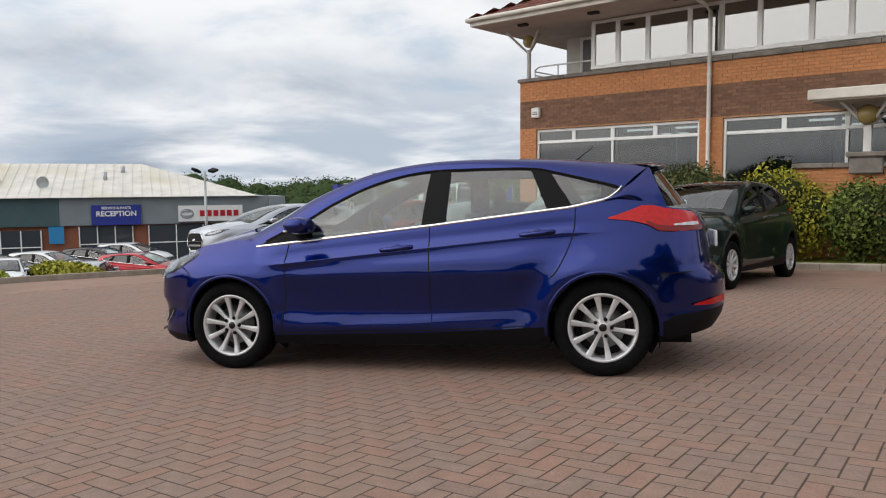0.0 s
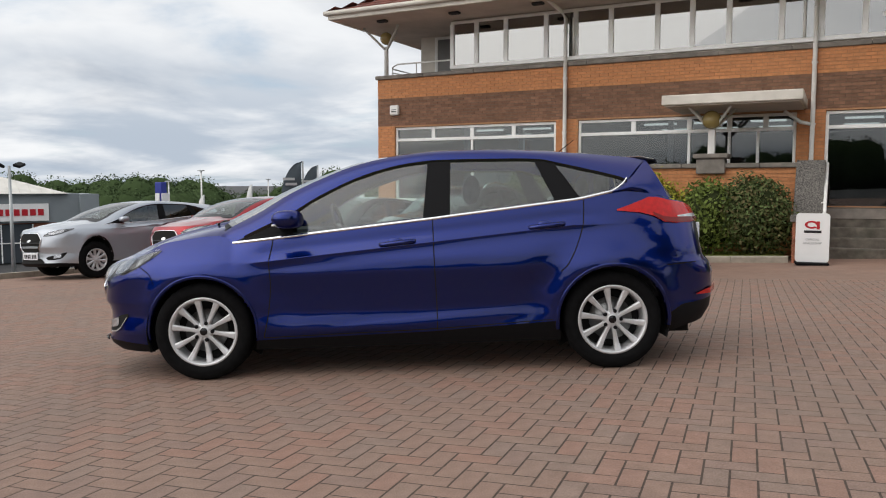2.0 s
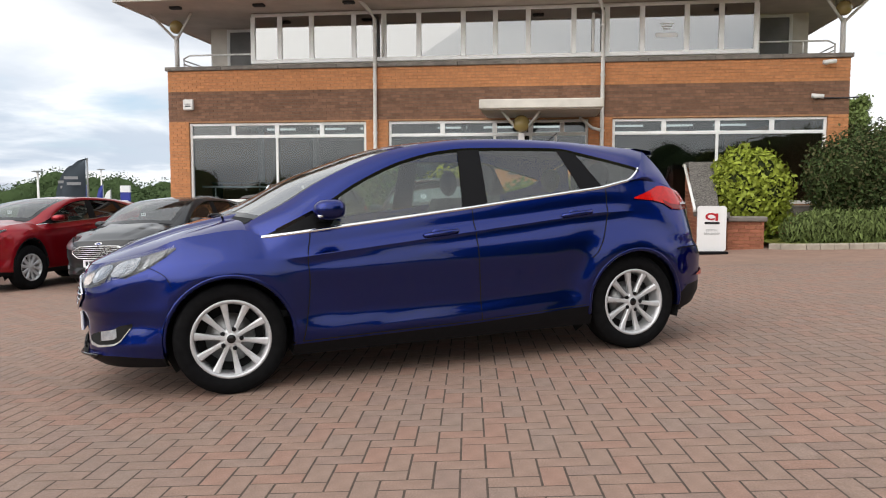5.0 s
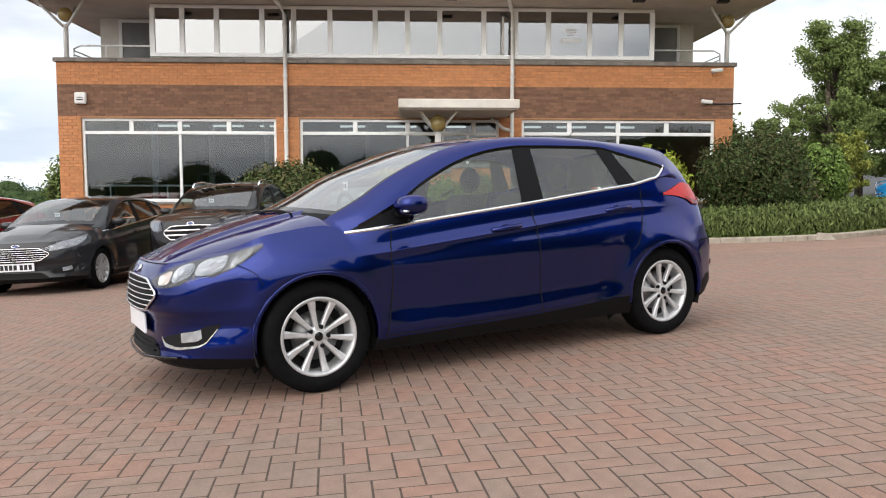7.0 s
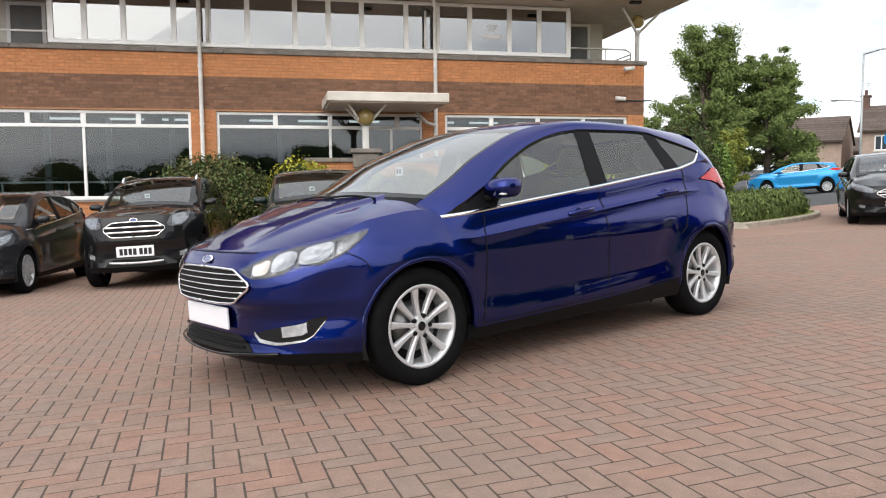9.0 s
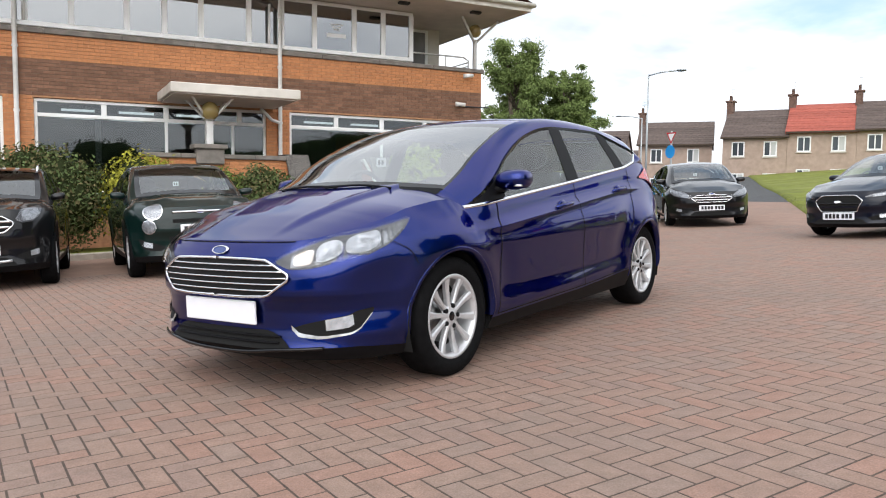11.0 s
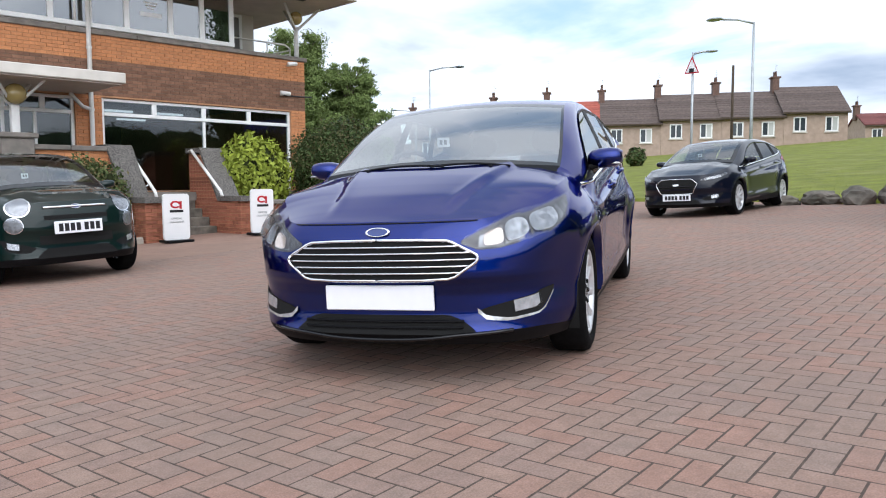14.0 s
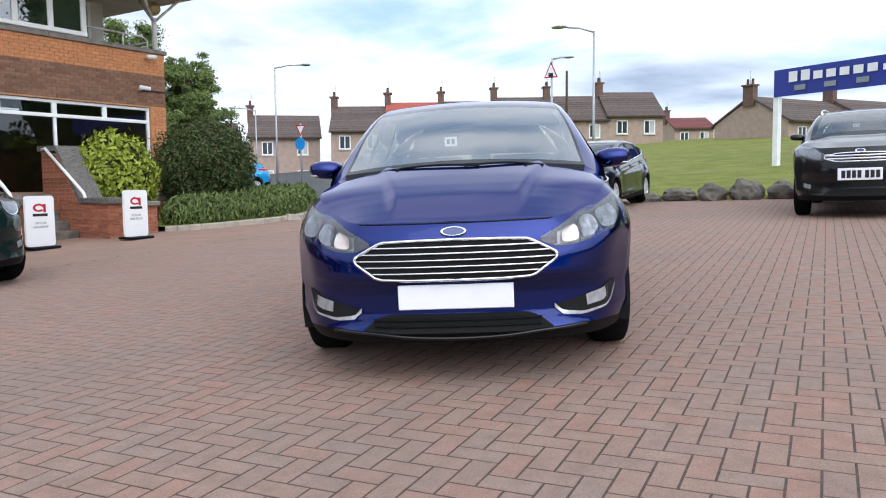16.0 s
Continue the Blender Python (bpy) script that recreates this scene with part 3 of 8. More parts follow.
def make_wheel(name, car, pos, side, R=0.316, rim=0.222, spokes=10, width=0.205, fine=True, alloy="alloy", twin=False):
    """A wheel with tyre, rim, spokes, hub and brake disc; side +1 faces the car's left."""
    hub = empty(name, Matrix.Translation(pos), "", "")
    hub.parent = car
    hub.matrix_parent_inverse = Matrix.Identity(4)
    n = 48 if fine else 24
    w = width / 2
    o = 1 if side > 0 else -1
    tyre = [(rim - .004, -w * .8), (rim + .02, -w), (R - .035, -w * .98), (R - .01, -w * .86), (R, -w * .66), (R, w * .66), (R - .01, w * .86), (R - .035, w * .98), (R - .06, w * 1.0), (rim + .025, w * .97), (rim + .002, w * .84), (rim - .006, w * .80)]
    part("tyre", Soup().lathe([(r, a * o) for r, a in tyre], (0, 0, 0), "y", n).mesh("tyre", merge=1e-5), M["rubber"], hub)
    s = Soup()
    lip = [(rim - .03, -w * .7), (rim - .012, w * .72), (rim - .006, w * .80), (rim + .003, w * .84), (rim + .002, w * .87), (rim - .008, w * .88), (rim - .016, w * .82), (rim - .024, w * .6)]
    s.lathe([(r, a * o) for r, a in lip], (0, 0, 0), "y", n)
    part("rim", s.mesh("rim", merge=1e-5), M[alloy], hub, "silver alloy rim")
    s = Soup()
    for k in range(spokes):
        a = 2 * math.pi * (k + .25) / spokes
        if twin:
            a += (0.16 if k % 2 else -0.16)
        sw, so = (.022, .0125) if fine else (.032, .022)
        rows = []
        for r, half, yy, th in ((.035, so * 1.1, .70, .030), (.09, so, .68, .026), (.15, (so + sw) / 2 * .95, .70, .024), (rim - .018, sw, .80, .02)):
            c, sn = math.cos(a), math.sin(a)
            ring = []
            for dx, dy in ((-half, -th), (-half, -.004), (-half * .55, 0.002), (half * .55, .002), (half, -.004), (half, -th)):
                ring.append((c * r - sn * dx, o * (w * yy + dy), sn * r + c * dx))
            rows.append(ring)
        s.rings(rows)
    part("spokes", s.mesh("spokes", smooth=False), M[alloy], hub, "silver alloy spokes")
    s = Soup().lathe([(.0001, w * .74 * o), (.03, w * .74 * o), (.036, w * .70 * o), (.058, w * .68 * o), (.062, w * .5 * o)], (0, 0, 0), "y", 24)
    part("hub", s.mesh("hub"), M[alloy], hub)
    if fine:
        part("hub_cap", Soup().lathe([(.0001, w * .765 * o), (.022, w * .76 * o), (.027, w * .73 * o)], (0, 0, 0), "y", 20).mesh("hub_cap"), M["gloss_black"], hub, "black hub cap")
        for k in range(5):
            a = 2 * math.pi * (k + .5) / 5
            part("wheel_nut", Soup().lathe([(.0001, w * .80 * o), (.008, w * .80 * o), (.0125, w * .77 * o), (.014, w * .6 * o)], (.056 * math.cos(a), 0, .056 * math.sin(a)), "y", 8).mesh("wheel_nut"), M["plastic"], hub)
    part("brake_disc", Soup().lathe([(.0001, w * .1 * o), (.14, w * .1 * o), (.14, -w * .1 * o)], (0, 0, 0), "y", 24).mesh("brake_disc"), M["disc"], hub)
    part("wheel_back", Soup().lathe([(.14, -w * .2 * o), (rim - .03, -w * .2 * o)], (0, 0, 0), "y", 24).mesh("wheel_back"), M["void"], hub)
    return hub


def build_car(m, label, category, spec, group=""):
    """One car. spec: paint, warp, fine, tyre radius, front style and so on."""
    W = spec.get("warp", identity)
    fine = spec.get("fine", False)
    body_paint = M[spec["paint"]]
    car = empty("car", m, label, category, group)
    plan = smooth_line(PLAN, 300 if fine else 170)
    rows = 42 if fine else 28
    RA = spec.get("arch", .358)

    def nosetop(px):
        return tab(NOSE_TOP, px) if px > -.36 else tab(BELT, px)

    def bottom(px):
        return .185 if px > .4 else float(np.interp(px, [-3.46, -3.2, -2.9, .4], [.29, .26, .20, .185]))

    cols = []
    for px, py in plan:
        cols.append([skin(px, py, z) for z in levels(px, bottom(px), nosetop(px), fine)])
    V = [p for c in cols for p in c]
    mrow = rows + 1

    # wheel arches: cut the skin along a circle
    def radius(p):
        return min(math.hypot(p[0] - ax, p[2] - .316) for ax in AXLES)

    cell = .022 if fine else .034
    for i, p in enumerate(V):
        if p[1] < .6:
            continue
        for ax in AXLES:
            r = math.hypot(p[0] - ax, p[2] - .316)
            if abs(r - RA) < cell * .55 and r > 0:
                V[i] = (ax + (p[0] - ax) * RA / r, p[1], .316 + (p[2] - .316) * RA / r)
    groups = {}
    for f in quads(len(plan), mrow):
        c = [sum(V[i][k] for i in f) / 4 for k in range(3)]
        if c[1] > .6 and radius(c) < RA - .004:
            continue
        x, y, z = c
        sill = float(np.interp(x, *SILL))
        rear_cut = float(np.interp(z, [.30, .66, .73, .94, 1.06], [-2.29, -2.33, -2.385, -2.47, -2.48]))
        if z < sill:
            key = "lower_trim"
        elif x > .33 and z < .70:
            key = "front_bumper"
        elif x > -.425:
            key = "front_wing"
        elif x > -1.505:
            key = "front_door"
        elif x > rear_cut:
            key = "rear_door"
        elif x < -2.99 and z < .67:
            key = "rear_bumper"
        elif y < .60 and x < -3.1:
            key = "tailgate"
        else:
            key = "rear_quarter"
        groups.setdefault(key, []).append(f)

    def place(name, verts, faces, mat, lab="", parent=None, merge=2e-4, smooth=True):
        used = sorted({i for f in faces for i in f})
        at = {i: k for k, i in enumerate(used)}
        return part(name, shape(name, [W(verts[i]) for i in used], [tuple(at[i] for i in f) for f in faces], smooth, merge), mat, parent or car, lab)

    for key, faces in groups.items():
        # along the sills the black trim also stands in for shade underneath
        mat = M["plastic"] if key == "lower_trim" or (key in spec.get("cladding", ())) else body_paint
        if key in ("front_door", "rear_door", "front_wing", "rear_quarter"):
            place(key, V, faces, mat)
            place(key, [(x, -y, z) for x, y, z in V], [tuple(reversed(f)) for f in faces], mat)
            continue
        vv, ff = both_sides(V, faces)
        place(key, vv, ff, mat, "black plastic lower trim, carrying the shade under the sill" if key == "lower_trim" else "")

    # bonnet
    edge = [(px, py) for px, py in plan if px > -.125]
    rws, BV = (40 if fine else 10), []
    for px, py in edge:
        ex, ey, ez = skin(px, py, nosetop(px))
        for j in range(rws + 1):
            s = j / rws
            zc = tab(BONNET, ex)
            y = ey * s
            ridge = .30 + .16 * sstep(.7, -.2, ex)
            z = zc + (ez - zc) * (.6 * s ** 2 + .4 * s ** 6) + (.016 * sstep(ridge + .045, ridge - .02, y) + .004 * math.exp(-((y - ridge + .01) / .03) ** 2)) * sstep(.74, .45, ex) * sstep(1.0, .8, s)
            BV.append((ex, y, z))
    vv, ff = both_sides(BV, quads(len(edge), rws + 1))
    place("bonnet", vv, ff, body_paint)

    # roof edge and glasshouse
    nr = 60 if fine else 26
    top = smooth_line([(x, 0, z) for x, z in GLASS_TOP], nr)
    ROOF = smooth_line([(x, y, z) for x, z, y in ROOF_EDGE], nr)

    def belt_y(x):
        py = float(np.interp(-x, [-p[0] for p in plan], [p[1] for p in plan]))
        return skin(x, py, tab(BELT, x) if x < -.36 else nosetop(x))[1]

    def glass_point(x, z):
        zb = min(tab(BELT, min(x, -.18)), z)
        return (x, belt_y(x) - .004 - .40 * (z - zb) - .10 * (z - zb) ** 2, z)

    T = [glass_point(x, z) for x, _, z in top]
    SV = []
    for a, b in zip(T, ROOF):
        for j in range(6):
            s = j / 5
            p = [a[k] + (b[k] - a[k]) * s for k in range(3)]
            p[1] += .012 * math.sin(math.pi * s)
            p[2] += .010 * math.sin(math.pi * s)
            SV.append(tuple(p))
    # the pillar's foot, between the bonnet's corner and the windscreen pillar
    last = BV[-(rws + 1):]
    ys = [q[1] for q in last]
    foot = []
    for i in range(5):
        t = i / 4
        for j in range(6):
            yy = .68 + (ys[-1] - .68) * j / 5
            fore = (last[-1][0], yy, float(np.interp(yy, ys, [q[2] for q in last])))
            foot.append(tuple(fore[k] + (SV[5 - j][k] - fore[k]) * t for k in range(3)))
    place("pillar_foot", foot, quads(5, 6), body_paint)
    place("pillar_foot", [(x, -y, z) for x, y, z in foot], [tuple(reversed(f)) for f in quads(5, 6)], body_paint)
    place("roof_rail", SV, quads(nr, 6), body_paint)
    place("roof_rail", [(x, -y, z) for x, y, z in SV], [tuple(reversed(f)) for f in quads(nr, 6)], body_paint)
    kroof = int(np.argmin(np.abs(ROOF[:, 0] + 1.06)))

    def spanned(rowset, crown, forward, m=20):
        out = []
        for k, (x, y, z) in enumerate(rowset):
            for j in range(m + 1):
                s = -1 + 2 * j / m
                out.append((x + forward(x) * (1 - s * s), y * s, z + crown(x) * (1 - s * s)))
        return out, quads(len(rowset), m + 1)

    seg = ROOF[kroof:]
    rv, rf = spanned(seg, lambda x: .034, lambda x: .06 * sstep(-1.5, -1.06, x))
    place("roof", rv, rf, body_paint)
    seg = ROOF[: kroof + 1]
    mm = 80 if fine else 20
    rv, rf = spanned(seg, lambda x: .034 + .01 * sstep(-1, -.3, x), lambda x: .06 + .10 * sstep(-1.06, -.2, x), mm)
    rim_faces = [i % mm in (0, mm - 1) or i < mm or i >= len(rf) - mm * (2 if fine else 1) for i in range(len(rf))]
    place("windscreen", rv, [f for f, q in zip(rf, rim_faces) if not q], M["screen" if fine else "screen_plain"], "clear windscreen")
    place("windscreen_edge", rv, [f for f, q in zip(rf, rim_faces) if q], M["gloss_black"])
    # cowl under the windscreen
    cv = []
    for j in range(13):
        s = -1 + j / 6
        cv += [(-.17 + .16 * (1 - s * s), .700 * s, .990 + .036 * (1 - s * s)), (-.11 + .16 * (1 - s * s), .690 * s, .955 + .05 * (1 - s * s))]
    place("cowl", cv, [(2 * j, 2 * j + 1, 2 * j + 3, 2 * j + 2) for j in range(12)], M["plastic"])

    # side windows
    def side_patch(name, x_at, mat, off=0.0, rows=6, lab="", n=None):
        """x_at(s): lower and upper x of the edge at s in 0..1."""
        n = n or 14
        for sgn in (1, -1):
            gv = []
            for i in range(n + 1):
                xb, xt = x_at(i / n)
                zb = tab(BELT, min(xb, -.18))
                zt = float(np.interp(-xt, [-p[0] for p in T], [p[2] for p in T]))
                zb = min(zb, zt)
                for j in range(rows + 1):
                    s = j / rows
                    p = glass_point(xb + (xt - xb) * s, zb + (zt - zb) * s)
                    gv.append((p[0], sgn * (p[1] + off), p[2]))
            ff = quads(n + 1, rows + 1)
            place(name, gv, ff if sgn < 0 else [tuple(reversed(f)) for f in ff], mat, lab)

    rear_glass = M[spec.get("rear_glass", "glass")]
    side_patch("mirror_triangle", lambda s: (-.205 - .395 * s, -.205 - .415 * s), M["pillar"], lab="black quarter trim")
    side_patch("door_window", lambda s: (-.60 - .84 * s, -.62 - .86 * s), M["glass"], lab="clear side window", n=18)
    side_patch("door_pillar", lambda s: (-1.44 - .175 * s, -1.48 - .15 * s), M["pillar"], .003, n=3, lab="gloss black door pillar")
    side_patch("rear_door_window", lambda s: (-1.615 - .685 * s, -1.63 - .55 * s), rear_glass, lab="side window")
    side_patch("rear_pillar", lambda s: (-2.30 - .165 * s, -2.18 - .13 * s), M["pillar"], .003, n=3, lab="gloss black rear pillar")
    side_patch("quarter_window", lambda s: (-2.465 - .305 * s, -2.31 - .46 * s), rear_glass, lab="side window")
    # chrome strip along the belt line
    if spec.get("chrome_belt", True):
        xs = list(np.linspace(-.20, -2.66, 54))
        line = [(x, belt_y(x) + .004, tab(BELT, x)) for x in xs]
        line += [(-2.70, belt_y(-2.70) - .008, 1.155), (-2.745, belt_y(-2.745) - .022, 1.187), (-2.775, belt_y(-2.77) - .035, 1.222)]
        for sgn in (1, -1):
            cvv = []
            for x, y, z in line:
                cvv += [(x, sgn * (y - .004), z - .011), (x, sgn * (y + .005), z - .006), (x, sgn * (y + .004), z + .006), (x, sgn * (y - .008), z + .011)]
            place("belt_strip", cvv, quads(len(line), 4), M["chrome"], "chrome window strip")
        # dark surround of the glass
        for sgn in (1, -1):
            gvv = []
            for x, y, z in T[2:]:
                gvv += [(x, sgn * (y + .006), z - .016), (x, sgn * (y + .007), z + .008)]
            place("window_seal", gvv, quads(len(T) - 2, 2), M["gloss_black"])

    # rear corner panel, rear window, spoiler
    P = smooth_line([(-2.65, 1.137), (-2.72, 1.165), (-2.775, 1.205), (-2.86, 1.285), (-2.95, 1.355)], 14)
    Q = smooth_line([(-2.65, 1.137), (-2.80, 1.139), (-2.95, 1.126), (-3.08, 1.105), (-3.175, 1.082)], 14)
    CV = []
    for (ax, az), (bx, bz) in zip(P, Q):
        if az > 1.215:
            ay = float(np.interp(az, [1.205, 1.355], [glass_point(-2.775, 1.205)[1], .54]))
        else:
            ay = glass_point(ax, az)[1]
        by = skin(bx, float(np.interp(-bx, [-p[0] for p in plan], [p[1] for p in plan])), bz)
        for j in range(9):
            s = j / 8
            CV.append((ax + (by[0] - ax) * s, ay + (by[1] - ay) * s + .03 * math.sin(math.pi * s), az + (by[2] - az) * s))
    place("rear_pillar_panel", CV, quads(14, 9), body_paint)
    place("rear_pillar_panel", [(x, -y, z) for x, y, z in CV], [tuple(reversed(f)) for f in quads(14, 9)], body_paint)
    corner = CV[-1]
    gv = []
    for i in range(9):
        s = i / 8
        x0, y0, z0 = -2.96 + (corner[0] + 2.96) * s, .535 + (corner[1] - .535) * s, 1.35 + (corner[2] - 1.35) * s
        for j in range(17):
            q = -1 + j / 8
            gv.append((x0 - (.06 + .10 * s) * (1 - q * q), y0 * q, z0 + .02 * (1 - q * q)))
    place("rear_window", gv, quads(9, 17), M["privacy"], "tinted rear window")
    gv = []
    for k, (dx, dz) in enumerate(((.10, .012), (0, .012), (-.09, -.006), (-.10, -.03), (-.03, -.045), (.05, -.05))):
        for j in range(13):
            q = -1 + j / 6
            gv.append((-2.93 + dx - .05 * (1 - q * q), .545 * q, 1.358 + dz + .034 * (1 - q * q)))
    place("roof_spoiler", gv, quads(6, 13), body_paint)

    # underbody, wheel wells, in a near-black that carries their shade
    s = Soup()
    s.box(-3.2, .62, -.62, .62, .19, .42)
    for sgn in (-1, 1):
        s.box(-2.25, -.4, sgn * .62 if sgn < 0 else .62, sgn * .84 if sgn > 0 else -.62, .2, .35)
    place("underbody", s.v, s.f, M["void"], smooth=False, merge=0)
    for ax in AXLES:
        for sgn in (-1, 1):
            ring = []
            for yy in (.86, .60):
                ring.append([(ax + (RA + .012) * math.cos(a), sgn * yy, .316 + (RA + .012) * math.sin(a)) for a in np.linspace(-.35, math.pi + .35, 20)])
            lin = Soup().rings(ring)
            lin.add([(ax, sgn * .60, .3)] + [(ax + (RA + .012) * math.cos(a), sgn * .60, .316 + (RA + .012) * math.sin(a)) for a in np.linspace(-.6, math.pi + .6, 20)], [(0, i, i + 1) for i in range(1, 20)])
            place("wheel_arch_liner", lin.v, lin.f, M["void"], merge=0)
            # rolled arch edge
            lip = []
            for a in np.linspace(-.13, math.pi + .13, 40 if fine else 20):
                for rr, off in ((RA - .010, -.05), (RA - .008, .0005), (RA, .0030), (RA + .009, .0025), (RA + .016, -.003)):
                    x, z = ax + rr * math.cos(a), .316 + rr * math.sin(a)
                    px = min(.85, max(-3.4, x))
                    py = float(np.interp(-px, [-p[0] for p in plan], [p[1] for p in plan]))
                    lip.append((x, sgn * (skin(px, py, max(.2, z))[1] + off), z))
            ff = quads(40 if fine else 20, 5)
            place("wheel_arch_edge", lip, ff, M["plastic"] if spec.get("arch_trim") else body_paint)

    # overlays on the nose and tail: patches between two curves given over the plan outline
    def plan_point(v):
        """v = ('f', y): front by y; ('s', x): side by x; ('r', y): rear by y."""
        kind, q = v
        pl = [(float(a), float(b)) for a, b in plan]
        if kind == "f":
            part_pl = [p for p in pl if p[0] > .2]
            return float(np.interp(q, [p[1] for p in part_pl], [p[0] for p in part_pl])), q
        if kind == "r":
            part_pl = [p for p in pl if p[0] < -2.9][::-1]
            return float(np.interp(q, [p[1] for p in part_pl], [p[0] for p in part_pl])), q
        return q, float(np.interp(-q, [-p[0] for p in pl], [p[1] for p in pl]))

    def out_of(px, py, z, off):
        a, b = Vector(skin(px, py, z)), Vector(skin(px, py, z + .01))
        i = int(np.argmin([(px - p[0]) ** 2 + (py - p[1]) ** 2 for p in plan]))
        i0, i1 = max(0, i - 1), min(len(plan) - 1, i + 1)
        along = Vector((*(plan[i1] - plan[i0]), 0))
        nrm = (b - a).cross(along).normalized()
        if nrm.dot(Vector((px + 1.3, py, 0))) < 0:
            nrm = -nrm
        return tuple(a + nrm * off)

    def overlay(name, stops, mat, off, lab="", rows=5, n=16, sides=(1, -1), parent=None, span=(0.0, 1.0)):
        """stops: (plan point, low z, high z) in order along the body."""
        pts = [plan_point(s[0]) for s in stops]
        t = np.linspace(0, 1, len(stops))
        made = []
        for sgn in sides:
            gv = []
            for k in np.linspace(*span, n + 1):
                px, py = (float(np.interp(k, t, [p[i] for p in pts])) for i in (0, 1))
                lo, hi = (float(np.interp(k, t, [s[i] for s in stops])) for i in (1, 2))
                for j in range(rows + 1):
                    x, y, z = out_of(px, py, lo + (hi - lo) * j / rows, off)
                    gv.append((x, sgn * y, z))
            made.append(place(name, gv, quads(n + 1, rows + 1), mat, lab, parent))
        return made

    def bar(name, y0, y1, z_at, mat, off, half, lab="", n=24, both=False):
        """A bar across the nose from y0 to y1 (signed), following the body."""
        sp = Soup()
        rings = []
        for y in np.linspace(y0, y1, n + 1):
            px, py = plan_point(("f", abs(y)))
            z = z_at(y)
            x, yy, zz = out_of(px, py, z, off)
            rings.append([(x - .004, math.copysign(yy, y), zz - half), (x + .006, math.copysign(yy, y), zz - half * .5), (x + .006, math.copysign(yy, y), zz + half * .5), (x - .004, math.copysign(yy, y), zz + half)])
        sp.rings(rings, closed=True, caps=True)
        return place(name, sp.v, sp.f, mat, lab, merge=0)

    # headlamps
    lamp_stops = spec.get("lamp") or [(("f", .40), .660, .674), (("f", .48), .630, .714), (("f", .57), .634, .748), (("f", .65), .653, .774), (("s", .56), .686, .799), (("s", .45), .733, .823), (("s", .36), .790, .838), (("s", .29), .838, .848)]
    if not spec.get("rounds"):
        overlay("headlamp_housing", lamp_stops, M["lamp_dark"], .008 if not fine else .002, n=24, rows=6)
        inner = [(s[0], s[1] + .011 * (i not in (0, len(lamp_stops) - 1)), s[2] - .012 * (i not in (0, len(lamp_stops) - 1))) for i, s in enumerate(lamp_stops)]
        overlay("headlamp_reflector", inner[1:-1], M["lamp_shell"], .010 if not fine else .004, "bright lamp reflector", n=20 if fine else 8, rows=4)
        if fine:
            ends = [plan_point(q[0]) for q in lamp_stops]
            steps = np.linspace(0, 1, len(lamp_stops))

            def lamp_oval(name, k, w, rk, rw, mat, off, dish, lab=""):
                """A dished oval in the lamp: k along it, w across it, both from 0 to 1."""
                for sgn in (1, -1):
                    rings = []
                    for q in (1.0, .86, .66, .44, .22, .02):
                        ring = []
                        for an in np.linspace(0, 2 * math.pi, 25)[:-1]:
                            ca, sa = math.cos(an), math.sin(an)
                            kk, ww = k + rk * q * math.copysign(abs(ca) ** .65, ca), w + rw * q * math.copysign(abs(sa) ** .65, sa)
                            px, py, lo, hi = (float(np.interp(kk, steps, c)) for c in ([e[0] for e in ends], [e[1] for e in ends], [e[1] for e in lamp_stops], [e[2] for e in lamp_stops]))
                            x, y, z = out_of(px, py, lo + (hi - lo) * ww, off - dish * (1 - q * q))
                            ring.append((x, sgn * y, z))
                        rings.append(ring)
                    sp = Soup().rings(rings, closed=True)
                    place(name, sp.v, sp.f, mat, lab, merge=0)

            lamp_oval("indicator_bowl", .24, .44, .07, .30, M["lamp_warm"], .0165, .011, "clear indicator bowl")
            lamp_oval("main_beam_bowl", .40, .47, .075, .34, M["lamp_bowl"], .0175, .012, "chrome main beam bowl")
            lamp_oval("dipped_beam_bowl", .57, .48, .085, .36, M["lamp_bowl"], .0175, .012, "chrome dipped beam bowl")
            for k in (.315, .485, .665):
                overlay("reflector_rib", [(q[0], q[1] + (q[2] - q[1]) * .10, q[1] + (q[2] - q[1]) * .86) for q in lamp_stops], M["lamp_dark"], .0150, n=2, rows=3, span=(k - .006, k + .006))
            for k in (.72, .765, .81, .85):
                overlay("side_prism", [(q[0], q[1] + (q[2] - q[1]) * .22, q[1] + (q[2] - q[1]) * .80) for q in lamp_stops], M["disc"], .0152, n=2, rows=3, span=(k - .011, k + .011))
            overlay("lamp_bezel", [(q[0], q[1] + (q[2] - q[1]) * .85, q[2]) for q in inner[1:-1]], M["lamp_dark"], .0135, n=20, rows=2)
        overlay("headlamp_lens", lamp_stops, M["lens"], .020, "clear headlamp lens", n=24, rows=6)
    def skin_disc(name, yy, zz, r, mat, off, lab=""):
        """A round piece lying on the nose, on both sides."""
        for sgn in (1, -1):
            rings = []
            for k in (1.0, .8, .6, .4, .2, .01):
                ring = []
                for a in np.linspace(0, 2 * math.pi, 29)[:-1]:
                    y = yy + r * k * math.cos(a)
                    px, py = plan_point(("f", y))
                    q = out_of(px, py, zz + .84 * r * k * math.sin(a), off)
                    ring.append((q[0], sgn * q[1], q[2]))
                rings.append(ring)
            sp = Soup().rings(rings, closed=True)
            place(name, sp.v, sp.f, mat, lab, merge=0)

    for yy, zz, rr in spec.get("rounds", ()):
        skin_disc("lamp_ring", yy, zz, rr * 1.1, M["chrome"], .004, "chrome lamp ring")
        skin_disc("lamp_bowl", yy, zz, rr, M["lamp_shell"], .008, "bright lamp reflector")
